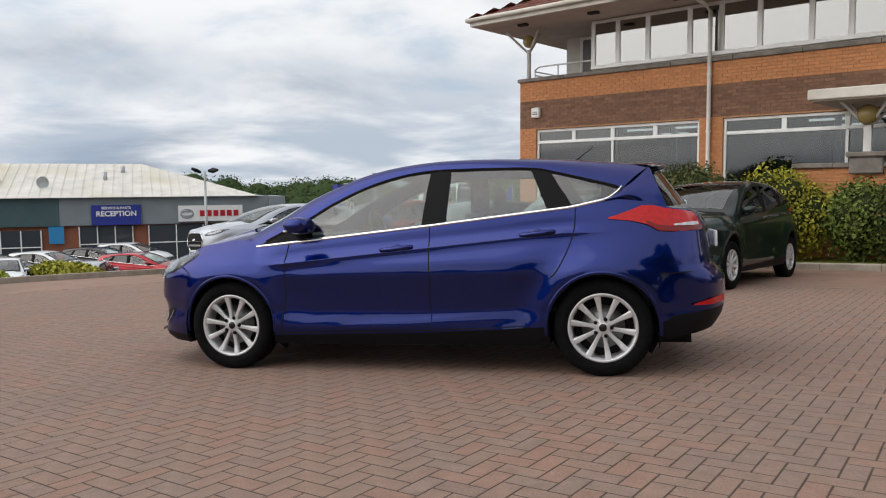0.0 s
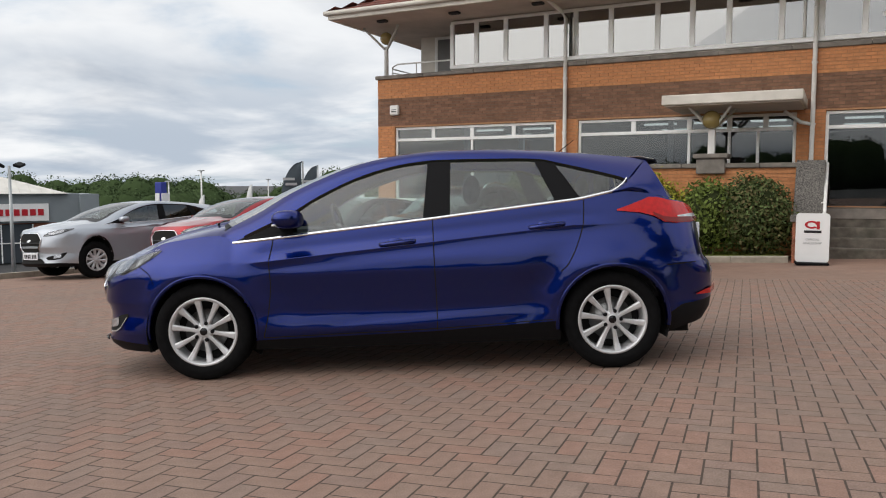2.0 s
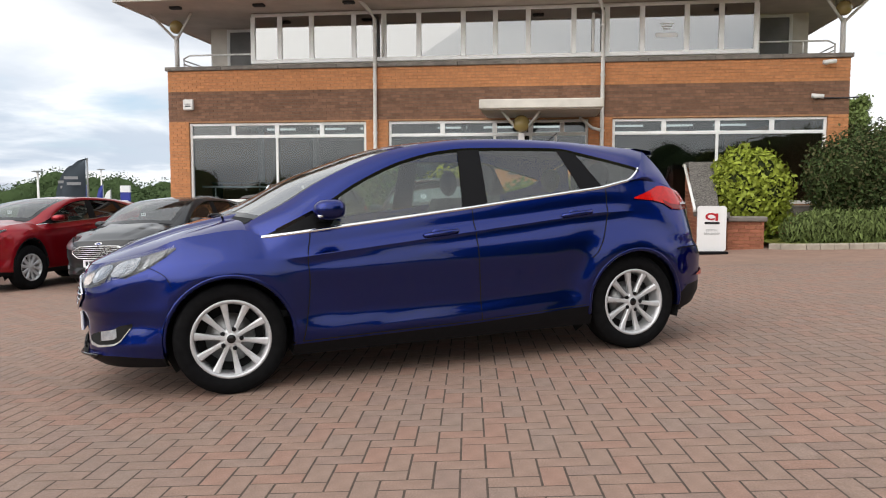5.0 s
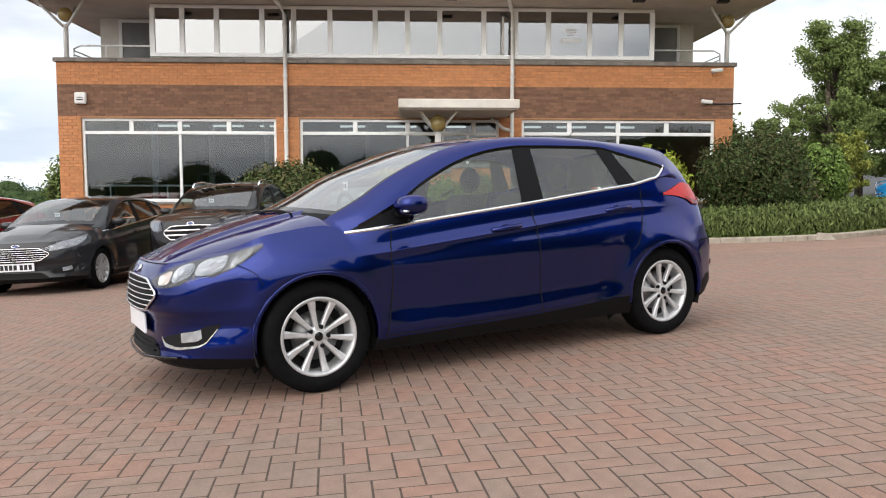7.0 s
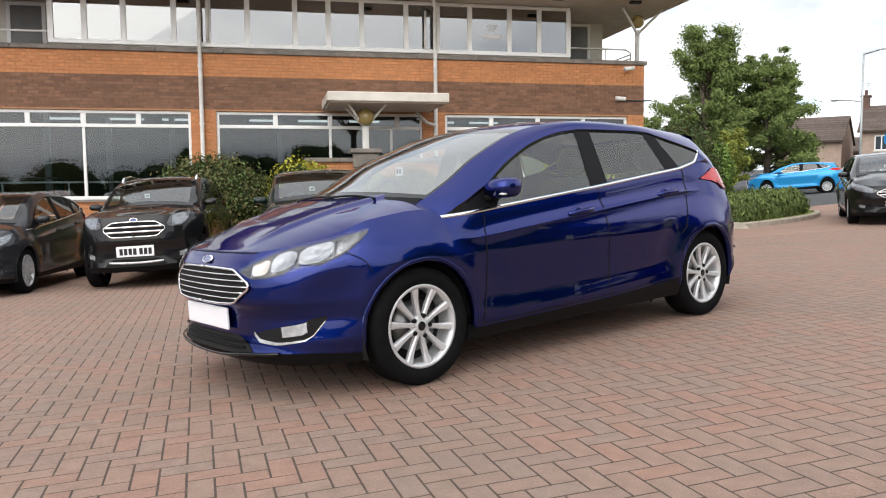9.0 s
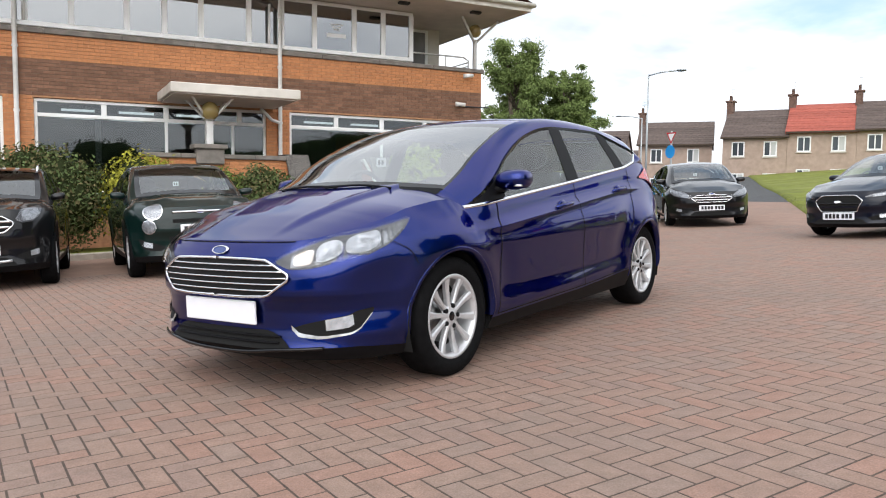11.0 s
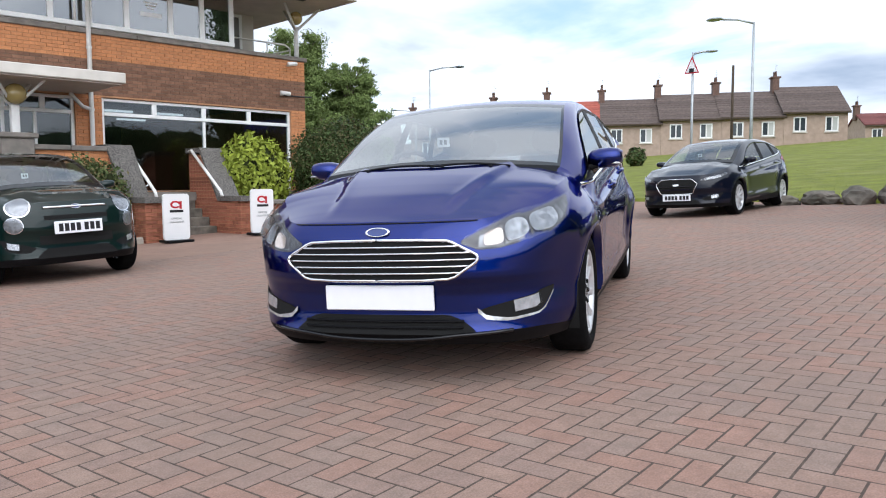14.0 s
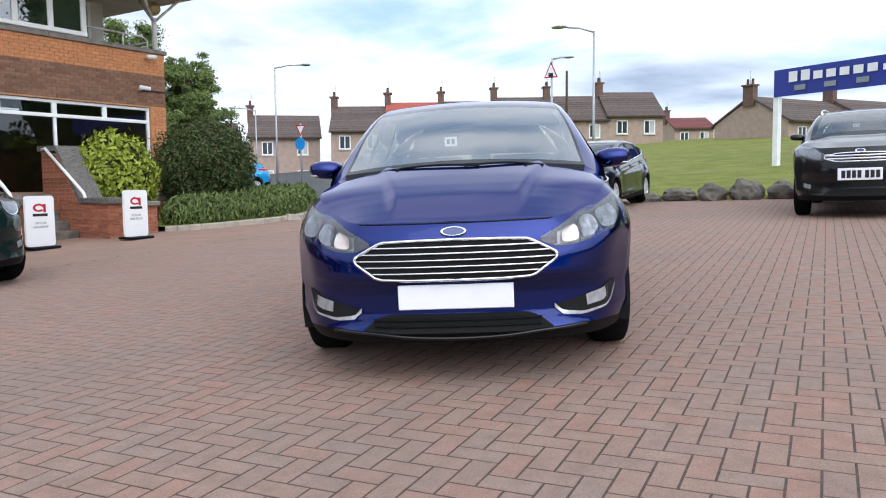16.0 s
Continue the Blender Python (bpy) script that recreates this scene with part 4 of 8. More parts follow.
        skin_disc("lamp_lens", yy, zz, rr, M["lens"], .016, "clear round lamp lens")
    # grille; its opening is a near-black sheet with the shade painted in
    gz0, gz1, gw, gmid = spec.get("grille", (.503, .680, .478, .590))
    bars = spec.get("bars", 5)
    top_w, low_w = gw * .76, gw * .78

    def half_width(z):
        return float(np.interp(z, [gz0, gmid - .01, gmid + .02, gz1], [low_w, gw, gw, top_w]))

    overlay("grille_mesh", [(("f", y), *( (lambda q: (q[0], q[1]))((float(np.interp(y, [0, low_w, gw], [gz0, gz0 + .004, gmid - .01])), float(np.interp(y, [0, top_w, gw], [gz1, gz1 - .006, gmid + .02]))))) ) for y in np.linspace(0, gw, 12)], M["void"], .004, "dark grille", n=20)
    for k in range(bars):
        z = gz0 + (gz1 - gz0) * (k + 1) / (bars + 1)
        hw = half_width(z) - .01
        bar("grille_bar", -hw, hw, lambda y, z=z: z, M[spec.get("bar_mat", "chrome")], .010, .005 if bars > 2 else .012, "chrome grille bar")
    # chrome surround
    loop = [(0, gz1), (top_w * .6, gz1 - .002), (top_w * .93, gz1 - .006), (top_w, gz1 - .014), (gw * .985, gmid + .02), (gw, gmid + .004), (gw * .985, gmid - .012), (low_w * 1.02, gz0 + .012), (low_w * .93, gz0 + .003), (low_w * .6, gz0), (0, gz0)]
    loop = [(float(np.interp(q, range(len(loop)), [p[0] for p in loop])), float(np.interp(q, range(len(loop)), [p[1] for p in loop]))) for q in np.linspace(0, len(loop) - 1, 61)]
    for sgn in (() if spec.get("rounds") else (1, -1)):
        ring_pts = []
        for y, z in loop:
            px, py = plan_point(("f", max(0.0, float(y))))
            x, yy, zz = out_of(px, py, float(z), .010)
            ring_pts.append((x, sgn * yy, zz))
        tube = Soup().tube(ring_pts, .0075, 6)
        place("grille_surround", tube.v, tube.f, M["chrome"], "chrome grille surround", merge=0)
    # lower intake: a near-black sheet on the skin, depth painted as shade
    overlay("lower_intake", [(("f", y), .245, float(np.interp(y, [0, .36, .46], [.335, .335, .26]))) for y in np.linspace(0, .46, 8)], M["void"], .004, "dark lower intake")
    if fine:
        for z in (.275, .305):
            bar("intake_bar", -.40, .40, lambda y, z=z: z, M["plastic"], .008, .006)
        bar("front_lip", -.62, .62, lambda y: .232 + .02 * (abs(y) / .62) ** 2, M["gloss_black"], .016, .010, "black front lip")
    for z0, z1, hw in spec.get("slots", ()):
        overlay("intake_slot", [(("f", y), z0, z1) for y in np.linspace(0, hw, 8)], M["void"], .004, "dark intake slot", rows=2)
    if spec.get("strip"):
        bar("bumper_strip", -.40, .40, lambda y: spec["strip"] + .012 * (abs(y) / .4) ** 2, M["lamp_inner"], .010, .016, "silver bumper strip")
    # fog lamps; each recess is a near-black patch, its shade painted
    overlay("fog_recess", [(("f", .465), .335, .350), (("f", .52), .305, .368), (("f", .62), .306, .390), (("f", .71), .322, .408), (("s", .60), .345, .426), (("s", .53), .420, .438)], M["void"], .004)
    if fine:
        overlay("fog_trim", [(("f", .463), .342, .364), (("f", .50), .306, .326), (("f", .60), .297, .309), (("f", .71), .313, .323), (("s", .60), .336, .344), (("s", .54), .408, .414)], M["lamp_inner"], .010, "chrome fog lamp trim", rows=2)
    overlay("fog_lamp", [(("f", .62), .336, .388), (("f", .70), .346, .402), (("s", .62), .362, .410)], M["lamp_inner"], .008, "bright fog lamp", n=5)
    overlay("fog_lens", [(("f", .615), .333, .391), (("f", .70), .343, .405), (("s", .61), .359, .414)], M["lens"], .014, n=5)

    # number plate and emblem
    pz = spec.get("plate_z", .418)
    xf = skin(.835, 0, pz)[0] + .022
    sp = Soup().bevel_box(xf - .012, xf + .004, -.27, .27, pz - .058, pz + .058, .004)
    plate = place("number_plate", sp.v, sp.f, M["plate"], "white number plate", merge=0, smooth=False)
    if spec.get("plate_marks"):
        for k, cx in enumerate((-.2, -.135, -.07, -.005, .085, .15, .215)):
            sp = Soup().box(xf + .0045, xf + .0060, cx - .024, cx + .024, pz - .036, pz + .036)
            place("plate_character", sp.v, sp.f, M["ink"], "", plate, merge=0, smooth=False)
    bx, by, bz = out_of(*plan_point(("f", 0.0)), spec.get("emblem_z", .722), .004)
    bz = spec.get("emblem_z", .722)
    oval = Soup()
    prof = [(1.0, 0.0), (1.0, .006), (.9, .010), (.82, .008)]
    oval.rings([[(bx + o - .55 * (.021 * r * math.sin(a)), .062 * r * math.cos(a), bz + .021 * r * math.sin(a)) for a in np.linspace(0, 2 * math.pi, 25)[:-1]] for r, o in prof], closed=True)
    place("emblem_ring", oval.v, oval.f, M["chrome"], "chrome oval emblem ring", merge=0)
    oval = Soup().rings([[(bx + .006 - .55 * (.021 * r * math.sin(a)), .062 * r * math.cos(a), bz + .021 * r * math.sin(a)) for a in np.linspace(0, 2 * math.pi, 25)[:-1]] for r in (.84, .01)], closed=True)
    place("emblem", oval.v, oval.f, M[spec.get("emblem_mat", "emblem")], "" if spec.get("emblem_mat") else "blue oval emblem", merge=0)

    # tail lamps, rear reflectors, rear plate
    tail = spec.get("tail") or [(("s", -2.69), 1.012, 1.022), (("s", -2.86), .996, 1.068), (("s", -2.96), .972, 1.094), (("s", -3.04), .930, 1.092), (("s", -3.14), .922, 1.072), (("r", .72), .925, 1.05), (("r", .62), .93, 1.035)]
    overlay("tail_lamp", tail, M["red_lens"], .010, "red tail lamp", n=24)
    overlay("tail_lamp_foot", [(q[0], q[1] + .004, q[1] + (q[2] - q[1]) * .22) for q in tail[2:]], M["red_dark"], .013, "darker red lamp foot", n=16, rows=2)
    overlay("reverse_lamp", [(("s", -3.15), .958, .966), (("r", .73), .954, .976), (("r", .66), .956, .976)], M["lamp_inner"], .016, "clear reversing lamp", n=8, rows=2)
    overlay("rear_reflector", [(("s", -3.20), .455, .462), (("r", .70), .45, .49), (("r", .52), .455, .50)], M["red_lens"], .014, "red rear reflector", n=8, rows=2)
    sp = Soup().bevel_box(-3.405, -3.385, -.26, .26, .80, .91, .004)
    place("rear_number_plate", sp.v, sp.f, M["plate"], "", merge=0, smooth=False)

    # mirrors
    for sgn in (1, -1):
        rings = []
        for k, (dy, sx, sz) in enumerate(((-.02, .55, .5), (.0, .85, .8), (.05, 1.0, 1.0), (.11, .97, .98), (.155, .85, .85), (.18, .55, .55))):
            rings.append([(-.60 + .02 * (dy / .18) + .075 * sx * math.copysign(abs(math.cos(a)) ** .7, math.cos(a)) * (1.15 if math.cos(a) < 0 else 1.4) - .03 * dy, sgn * (.83 + dy), 1.02 + .060 * sz * math.copysign(abs(math.sin(a)) ** .8, math.sin(a)) + .25 * dy * .2) for a in np.linspace(0, 2 * math.pi, 19)[:-1]])
        sp = Soup().rings(rings, closed=True, caps=True)
        mirror = place("door_mirror", sp.v, sp.f, M[spec.get("mirror", spec["paint"])], "", merge=0)
        if fine:
            sp = Soup().rings([[(-.535 + .02 * t + .014 * c, sgn * (.85 + .15 * t), .998 + .006 * s - .008 * t) for c, s in ((-1, -1), (1, -1), (1, 1), (-1, 1))] for t in (0, .5, 1)], closed=True, caps=True)
            place("indicator_lens", sp.v, sp.f, M["lamp_inner"], "clear indicator strip", mirror, merge=0)
        sp = Soup().rings([[(-.57 + .05 * c, sgn * (.77 + .10 * t), .955 + .03 * t + .018 * s) for c, s in ((-1, -1), (1, -1), (1, 1), (-1, 1))] for t in (0, 1)], closed=True, caps=True)
        place("mirror_stalk", sp.v, sp.f, M["plastic"], "", mirror, merge=0)

    # door handles
    for sgn in (1, -1):
        for hx, hz in ((-1.275, .852), (-2.235, .932)):
            py = float(np.interp(-hx, [-p[0] for p in plan], [p[1] for p in plan]))
            yy = skin(hx, py, hz)[1]
            rings = []
            for t, h, dep in ((-.12, .008, .004), (-.105, .015, .022), (-.05, .017, .034), (.04, .017, .034), (.105, .016, .024), (.12, .009, .004)):
                rings.append([(hx - t, sgn * (yy + d), hz + h * q + .010 * t / .115) for q, d in ((-1, dep * .4), (-.6, dep), (.6, dep), (1, dep * .4))])
            sp = Soup().rings(rings, closed=True, caps=True)
            handle = place("door_handle", sp.v, sp.f, body_paint, "", merge=0)
            sp = Soup().ball((hx + .01, sgn * (yy - .006), hz), (.055, .012, .034), 14, 8)
            place("handle_cup", sp.v, sp.f, body_paint, "", handle, merge=0)

    # shut lines: near-black strips laid on the skin
    if fine:
        def seam(pts, half=.0035):
            for sgn in (1, -1):
                line = smooth_line(pts, 40)
                gv = []
                for i, (x, z) in enumerate(line):
                    j0, j1 = max(0, i - 1), min(len(line) - 1, i + 1)
                    d = line[j1] - line[j0]
                    d = d / np.linalg.norm(d)
                    for q in (-half, half):
                        xx, zz = x - d[1] * q, z + d[0] * q
                        py = float(np.interp(-xx, [-p[0] for p in plan], [p[1] for p in plan]))
                        gv.append((xx, sgn * (skin(xx, py, zz)[1] + .0022), zz))
                place("shut_line", gv, quads(len(line), 2), M["void"], merge=0)

        seam([(-.40, .27), (-.43, .40), (-.455, .60), (-.45, .75), (-.47, .86), (-.475, .90)])
        seam([(-1.515, .29), (-1.515, .45), (-1.508, .70), (-1.503, .99)])
        seam([(-2.31, .64), (-2.36, .69), (-2.42, .80), (-2.47, .94), (-2.482, 1.09)])
        seam([(.30, .63), (.34, .70), (.44, .76)], .0018)
        seam([(-3.0, .66), (-3.1, .665), (-3.2, .67)])
        seam([(-.40, .27), (-1.0, .285), (-1.5, .298), (-2.25, .335)], .003)
        # bonnet shut line on the nose
        for sgn in (1, -1):
            gv = []
            for y in np.linspace(0, .47, 24):
                px, py = plan_point(("f", float(y)))
                zt = nosetop(px) - .004
                for q in (-.002, .002):
                    x, yy, zz = out_of(px, py, zt + q, .003)
                    gv.append((x, sgn * yy, zz))
            place("bonnet_shut_line", gv, quads(24, 2), M["void"], merge=0)
        # wipers
        for y0, y1 in ((.46, .02), (.10, -.44)):
            pts = []
            for t in np.linspace(0, 1, 9):
                y = y0 + (y1 - y0) * t
                q = y / .74
                pts.append((-.11 + .16 * (1 - q * q) - .03 * math.sin(math.pi * t), y, .980 + .036 * (1 - q * q) + .012 * math.sin(math.pi * t)))
            sp = Soup().tube(pts, .007, 6)
            place("wiper", sp.v, sp.f, M["plastic"], "black wiper", merge=0)
        sp = Soup().tube([(-2.42, 0, 1.44), (-2.50, 0, 1.50), (-2.56, 0, 1.545)], .005, 6, .5)
        place("aerial", sp.v, sp.f, M["plastic"], "black roof aerial", merge=0)
        for sgn in (1, -1):
            sp = Soup().ball((.02, sgn * .36, 1.005), (.02, .012, .008), 8, 6)
            place("washer_jet", sp.v, sp.f, M["plastic"], merge=0)

    # inside: seats, dashboard, steering wheel
    s = Soup()
    s.bevel_box(-.75, -.05, -.70, .70, .72, .955, .06)
    place("dashboard", s.v, s.f, M["interior"], smooth=False, merge=0)
    for sx, sy in ((-1.35, .36), (-1.35, -.36), (-2.25, .38), (-2.25, -.38)):
        s = Soup().bevel_box(sx - .25, sx + .28, sy - .25, sy + .25, .45, .62, .05)
        rings = []
        for t in np.linspace(0, 1, 6):
            cx, cz, hw = sx - .22 - .18 * t, .58 + .62 * t * .8, .25 - .03 * t
            rings.append([(cx - .06, sy - hw, cz), (cx + .05, sy - hw * .9, cz), (cx + .06, sy, cz), (cx + .05, sy + hw * .9, cz), (cx - .06, sy + hw, cz)])
        s.rings(rings, closed=True, caps=True)
        place("seat", s.v, s.f, M["interior"], "dark cloth seat", merge=0)
        s = Soup().ball((sx - .43, sy, 1.19), (.055, .13, .10), 14, 8)
        place("head_restraint", s.v, s.f, M["interior"], "", merge=0)
    ring = [(-.74 + .10 * math.sin(a) * .5, -.36 + .19 * math.cos(a), .93 + .19 * math.sin(a)) for a in np.linspace(0, 2 * math.pi, 25)]
    s = Soup().tube(ring, .016, 6)
    place("steering_wheel", s.v, s.f, M["interior"], merge=0)
    s = Soup().box(-2.7, .1, -.72, .72, .40, .44)
    s.box(-3.1, -2.6, -.70, .70, .44, .95)
    place("cabin_floor", s.v, s.f, M["interior"], smooth=False, merge=0)
    if spec.get("price_card", True):
        s = Soup().box(-.60, -.596, -.14, -.06, 1.14, 1.20)
        place("price_card", s.v, s.f, M["plate"], "white card in the windscreen", merge=0, smooth=False)
        for q in (-.115, -.085):
            s = Soup().box(-.595, -.593, q - .009, q + .009, 1.155, 1.185)
            place("card_mark", s.v, s.f, M["ink"], merge=0, smooth=False)
    if spec.get("rails"):
        for sgn in (1, -1):
            pts = [(x, sgn * (tab([(a, c) for a, b, c in ROOF_EDGE], x) - .02), tab([(a, b) for a, b, c in ROOF_EDGE], x) + h) for x, h in ((-1.12, .0), (-1.2, .05), (-1.6, .06), (-2.3, .055), (-2.55, .05), (-2.65, 0))]
            s = Soup().tube(pts, .018, 8)
            place("roof_rail_bar", s.v, s.f, M["chrome"], "silver roof rail", merge=0)

    # wheels
    R = spec.get("tyre", .316)
    for ax in AXLES:
        for sgn in (1, -1):
            x, y, _ = W((ax, .778, .316))
            make_wheel("wheel", car, (x, sgn * y, R), sgn, R, spec.get("rim", .222), spec.get("spokes", 10), fine=fine, twin=spec.get("twin", False))
    return car


def car_pose(x, y, heading, tilt=True):
    """A pose on the yard: nose along heading (degrees from +x), lying on the slope."""
    h = radians(heading)
    f = Vector((math.cos(h), math.sin(h), 0))
    z = ground_z(x, y)
    e = 0.8
    nrm = Vector((-(ground_z(x + e, y) - ground_z(x - e, y)) / (2 * e), -(ground_z(x, y + e) - ground_z(x, y - e)) / (2 * e), 1)).normalized()
    f = (f - nrm * f.dot(nrm)).normalized()
    left = nrm.cross(f)
    return Matrix(((f.x, left.x, nrm.x, x), (f.y, left.y, nrm.y, y), (f.z, left.z, nrm.z, z), (0, 0, 0, 1)))


# the car for sale
build_car(car_pose(-6.115, 4.479, -153.1), "deep blue metallic five-door hatchback with silver ten-spoke alloy wheels", "car", {"paint": "blue_paint", "fine": True})


# ---------------------------------------------------------------- the office building
FY = 18.40
BX0, BX1 = -13.56, 2.86


def brick_skin(name, x0, x1, z0, z1, y, mat, parent, holes=(), face=-1, along="x", rng=random.Random(4), depth=0.012):
    """Courses of bricks standing proud of the mortar, in stretcher bond."""
    L, H, J, JV = .215, .065, .010, .004
    v, f = [], []
    row, z = 0, z0
    while z < z1 - .02:
        zt = min(z + H, z1)
        x = x0 - (L + JV) / 2 * (row % 2)
        while x < x1:
            a, b = max(x, x0), min(x + L, x1)
            x += L + JV
            for h in holes:
                if a < h[1] and b > h[0] and z < h[3] - .01 and zt > h[2] + .01:
                    if a < h[0]:
                        b = h[0]
                    elif b > h[1]:
                        a = h[1]
                    else:
                        b = a
            if b - a < .03:
                continue
            d = depth * (0.8 + 0.4 * rng.random())
            k = len(v)
            e = .003
            for (p, q) in ((a, z), (b, z), (b, zt), (a, zt)):
                v.append((p, y, q))
            for (p, q) in ((a + e, z + e), (b - e, z + e), (b - e, zt - e), (a + e, zt - e)):
                v.append((p, y + face * d, q))
            f += [(k + 4, k + 5, k + 6, k + 7), (k, k + 1, k + 5, k + 4), (k + 1, k + 2, k + 6, k + 5), (k + 2, k + 3, k + 7, k + 6), (k + 3, k, k + 4, k + 7)]
        z += H + J
        row += 1
    if along == "y":
        v = [(q, p, r) for p, q, r in v]
    ob = part(name, shape(name, v, f, smooth=False), mat, parent)
    ob["kind"] = "stuff"
    return ob


def plain(name, mat, parent, *boxes, bevel=0.0, label="", smooth=False):
    s = Soup()
    for b in boxes:
        if bevel:
            s.bevel_box(*b, bevel)
        else:
            s.box(*b)
    return part(name, s.mesh(name, smooth=smooth), mat, parent, label)


office = empty("office_building", Matrix.Identity(4), "two-storey orange and brown brick office with wide windows and tiled roof", "office building")
W1, W2, W3 = (-13.03, -8.40, .72, 2.73), (-7.84, -2.98, .72, 2.73), (-2.42, 2.42, .72, 2.73)
# front wall round the openings
for wall_box in ((BX0, BX1, FY, FY + .3, 2.74, 4.05), (BX0, W1[0], FY, FY + .3, -1, 2.74), (W1[1], W2[0], FY, FY + .3, -1, 2.74), (W2[1], W3[0], FY, FY + .3, -1, 2.74),
      (W3[1], BX1, FY, FY + .3, -1, 2.74), (W1[0], W1[1], FY, FY + .3, -1, .72), (W2[0], W2[1], FY, FY + .3, -1, .72), (W3[0], W3[1], FY, FY + .3, -1, .72),
                 (BX0, BX0 + .3, FY + .3, 30, -1, 4.05), (BX1 - .3, BX1, FY + .3, 30, -1, 4.05), (BX0, BX1, 30, 30.3, -1, 4.05)):
    plain("wall_panel", M["mortar"], office, wall_box)
brick_skin("upper_band_bricks", BX0, BX1, 3.53, 4.05, FY, M["brick_orange"], office)
plain("band_mortar", M["mortar_dark"], office, (BX0, BX1, FY - .004, FY - .0005, 2.785, 3.525))
brick_skin("brown_band_bricks", BX0, BX1, 2.78, 3.53, FY, M["brick_brown"], office)
holes = (W1, W2, W3)
brick_skin("pier_bricks", BX0, BX1, -.6, 2.78, FY, M["brick_orange"], office, [(h[0], h[1], h[2] - .02, h[3] + .04) for h in holes] + [(W2[0], W3[1], -1, .72)])
brick_skin("side_bricks_west", FY, 27, -.6, 2.78, BX0, M["brick_orange"], office, along="y")
brick_skin("side_band_west", FY, 27, 2.78, 3.53, BX0, M["brick_brown"], office, along="y")
brick_skin("side_upper_west", FY, 27, 3.53, 4.05, BX0, M["brick_orange"], office, along="y")
brick_skin("side_bricks_east", FY, 27, -.6, 2.78, BX1, M["brick_orange"], office, face=1, along="y")
brick_skin("side_band_east", FY, 27, 2.78, 3.53, BX1, M["brick_brown"], office, face=1, along="y")
brick_skin("side_upper_east", FY, 27, 3.53, 4.05, BX1, M["brick_orange"], office, face=1, along="y")
# stone cap on the parapet, in lengths
k = 0
x = BX0 - .06
while x < BX1 + .06:
    x2 = min(x + 1.5, BX1 + .06)
    plain("parapet_cap", M["coping"], office, (x + .003, x2 - .003, FY - .07, FY + .4, 4.05, 4.15), bevel=.012)
    x = x2
plain("parapet_cap", M["coping"], office, (BX0 - .06, BX0 + .35, FY + .4, 30, 4.05, 4.15), bevel=.012)
plain("parapet_cap", M["coping"], office, (BX1 - .35, BX1 + .06, FY + .4, 30, 4.05, 4.15), bevel=.012)
plain("terrace_deck", M["coping"], office, (BX0, BX1, FY + .4, 30, 3.9, 4.02))


def big_window(win, mullions, lights, door=None, y=FY + .10):
    """A wide white-framed window: top lights over a transom, tall panes below. door: an opening from x to x."""
    x0, x1, z0, z1 = win
    w = empty("window", Matrix.Identity(4), "", "")
    w.parent = office
    t, tz = .065, 2.40
    fr = [(x0, x1, y - .05, y + .05, z1 - t, z1), (x0, x0 + t, y - .05, y + .05, z0, z1 - t), (x1 - t, x1, y - .05, y + .05, z0, z1 - t), (x0 + t, x1 - t, y - .05, y + .05, tz - .05, tz + .03)]
    if not door:
        fr.append((x0 + t, x1 - t, y - .07, y + .05, z0, z0 + .08))
    else:
        fr.append((door[1], x1 - t, y - .07, y + .05, z0, z0 + .08))
    for mx in mullions:
        fr.append((mx - .032, mx + .032, y - .045, y + .045, z0 + .08, tz - .05))
    for a in lights:
        fr.append((a - .055, a + .055, y - .04, y + .04, tz + .03, z1 - t))
    s = Soup()
    for b in fr:
        s.bevel_box(*b, .008)
    part("window_frame", s.mesh("window_frame", smooth=False), M["frame_white"], w, "white window frame")
    edges = [x0 + t, *lights, x1 - t]
    for a, b in zip(edges, edges[1:]):
        pn = plain("pane", M["window"], w, (a, b, y - .004, y + .004, tz + .03, z1 - t), label="dark reflecting glass")
        pn.visible_shadow = False
    edges = [x0 + t, *mullions, x1 - t]
    for a, b in zip(edges, edges[1:]):
        low = z0 + (.01 if door and a < (door[0] + door[1]) / 2 < b else .08)
        pn = plain("pane", M["window"], w, (a, b, y - .004, y + .004, low, tz - .05), label="dark reflecting glass")
        pn.visible_shadow = False
    plain("window_sill", M["coping"], w, (x0, x1, y - .16, y - .05, z0 - .05, z0)) if not door else None


big_window(W1, [-10.72], [-11.87, -10.72, -9.55])
big_window(W2, [-5.22, -4.35, -3.75], [-6.5, -5.22, -4.35, -3.6])
big_window(W3, [0.0], [-1.22, 0.0, 1.22], door=(-2.36, 0.0))
# showroom inside
guard = empty("guard_rail", Matrix.Identity(4), "slim pale guard rail behind the showroom window", "rail")
part("rail", Soup().tube([(-12.95, FY + .55, 1.12), (-8.5, FY + .55, 1.12)], .025, 8).mesh("rail"), M["white_metal"], guard)
for rx in (-12.6, -11.2, -9.8, -8.6):
    part("rail_post", Soup().tube([(rx, FY + .55, .70), (rx, FY + .55, 1.12)], .02, 8).mesh("rail_post"), M["white_metal"], guard)
for rx, ry in ((-12.3, 21.5), (-11.1, 23.0), (-9.3, 22.2), (-6.4, 22.5)):
    tagged(plain("column", M["frame_white"], None, (rx - .07, rx + .07, ry - .07, ry + .07, .70, 2.95)), "slim white column inside the showroom", "column", "showroom columns")
room = empty("showroom", Matrix.Identity(4), "dim showroom behind the windows with ceiling strip lights", "room", kind="structure")
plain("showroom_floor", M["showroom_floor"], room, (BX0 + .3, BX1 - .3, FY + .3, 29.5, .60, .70))
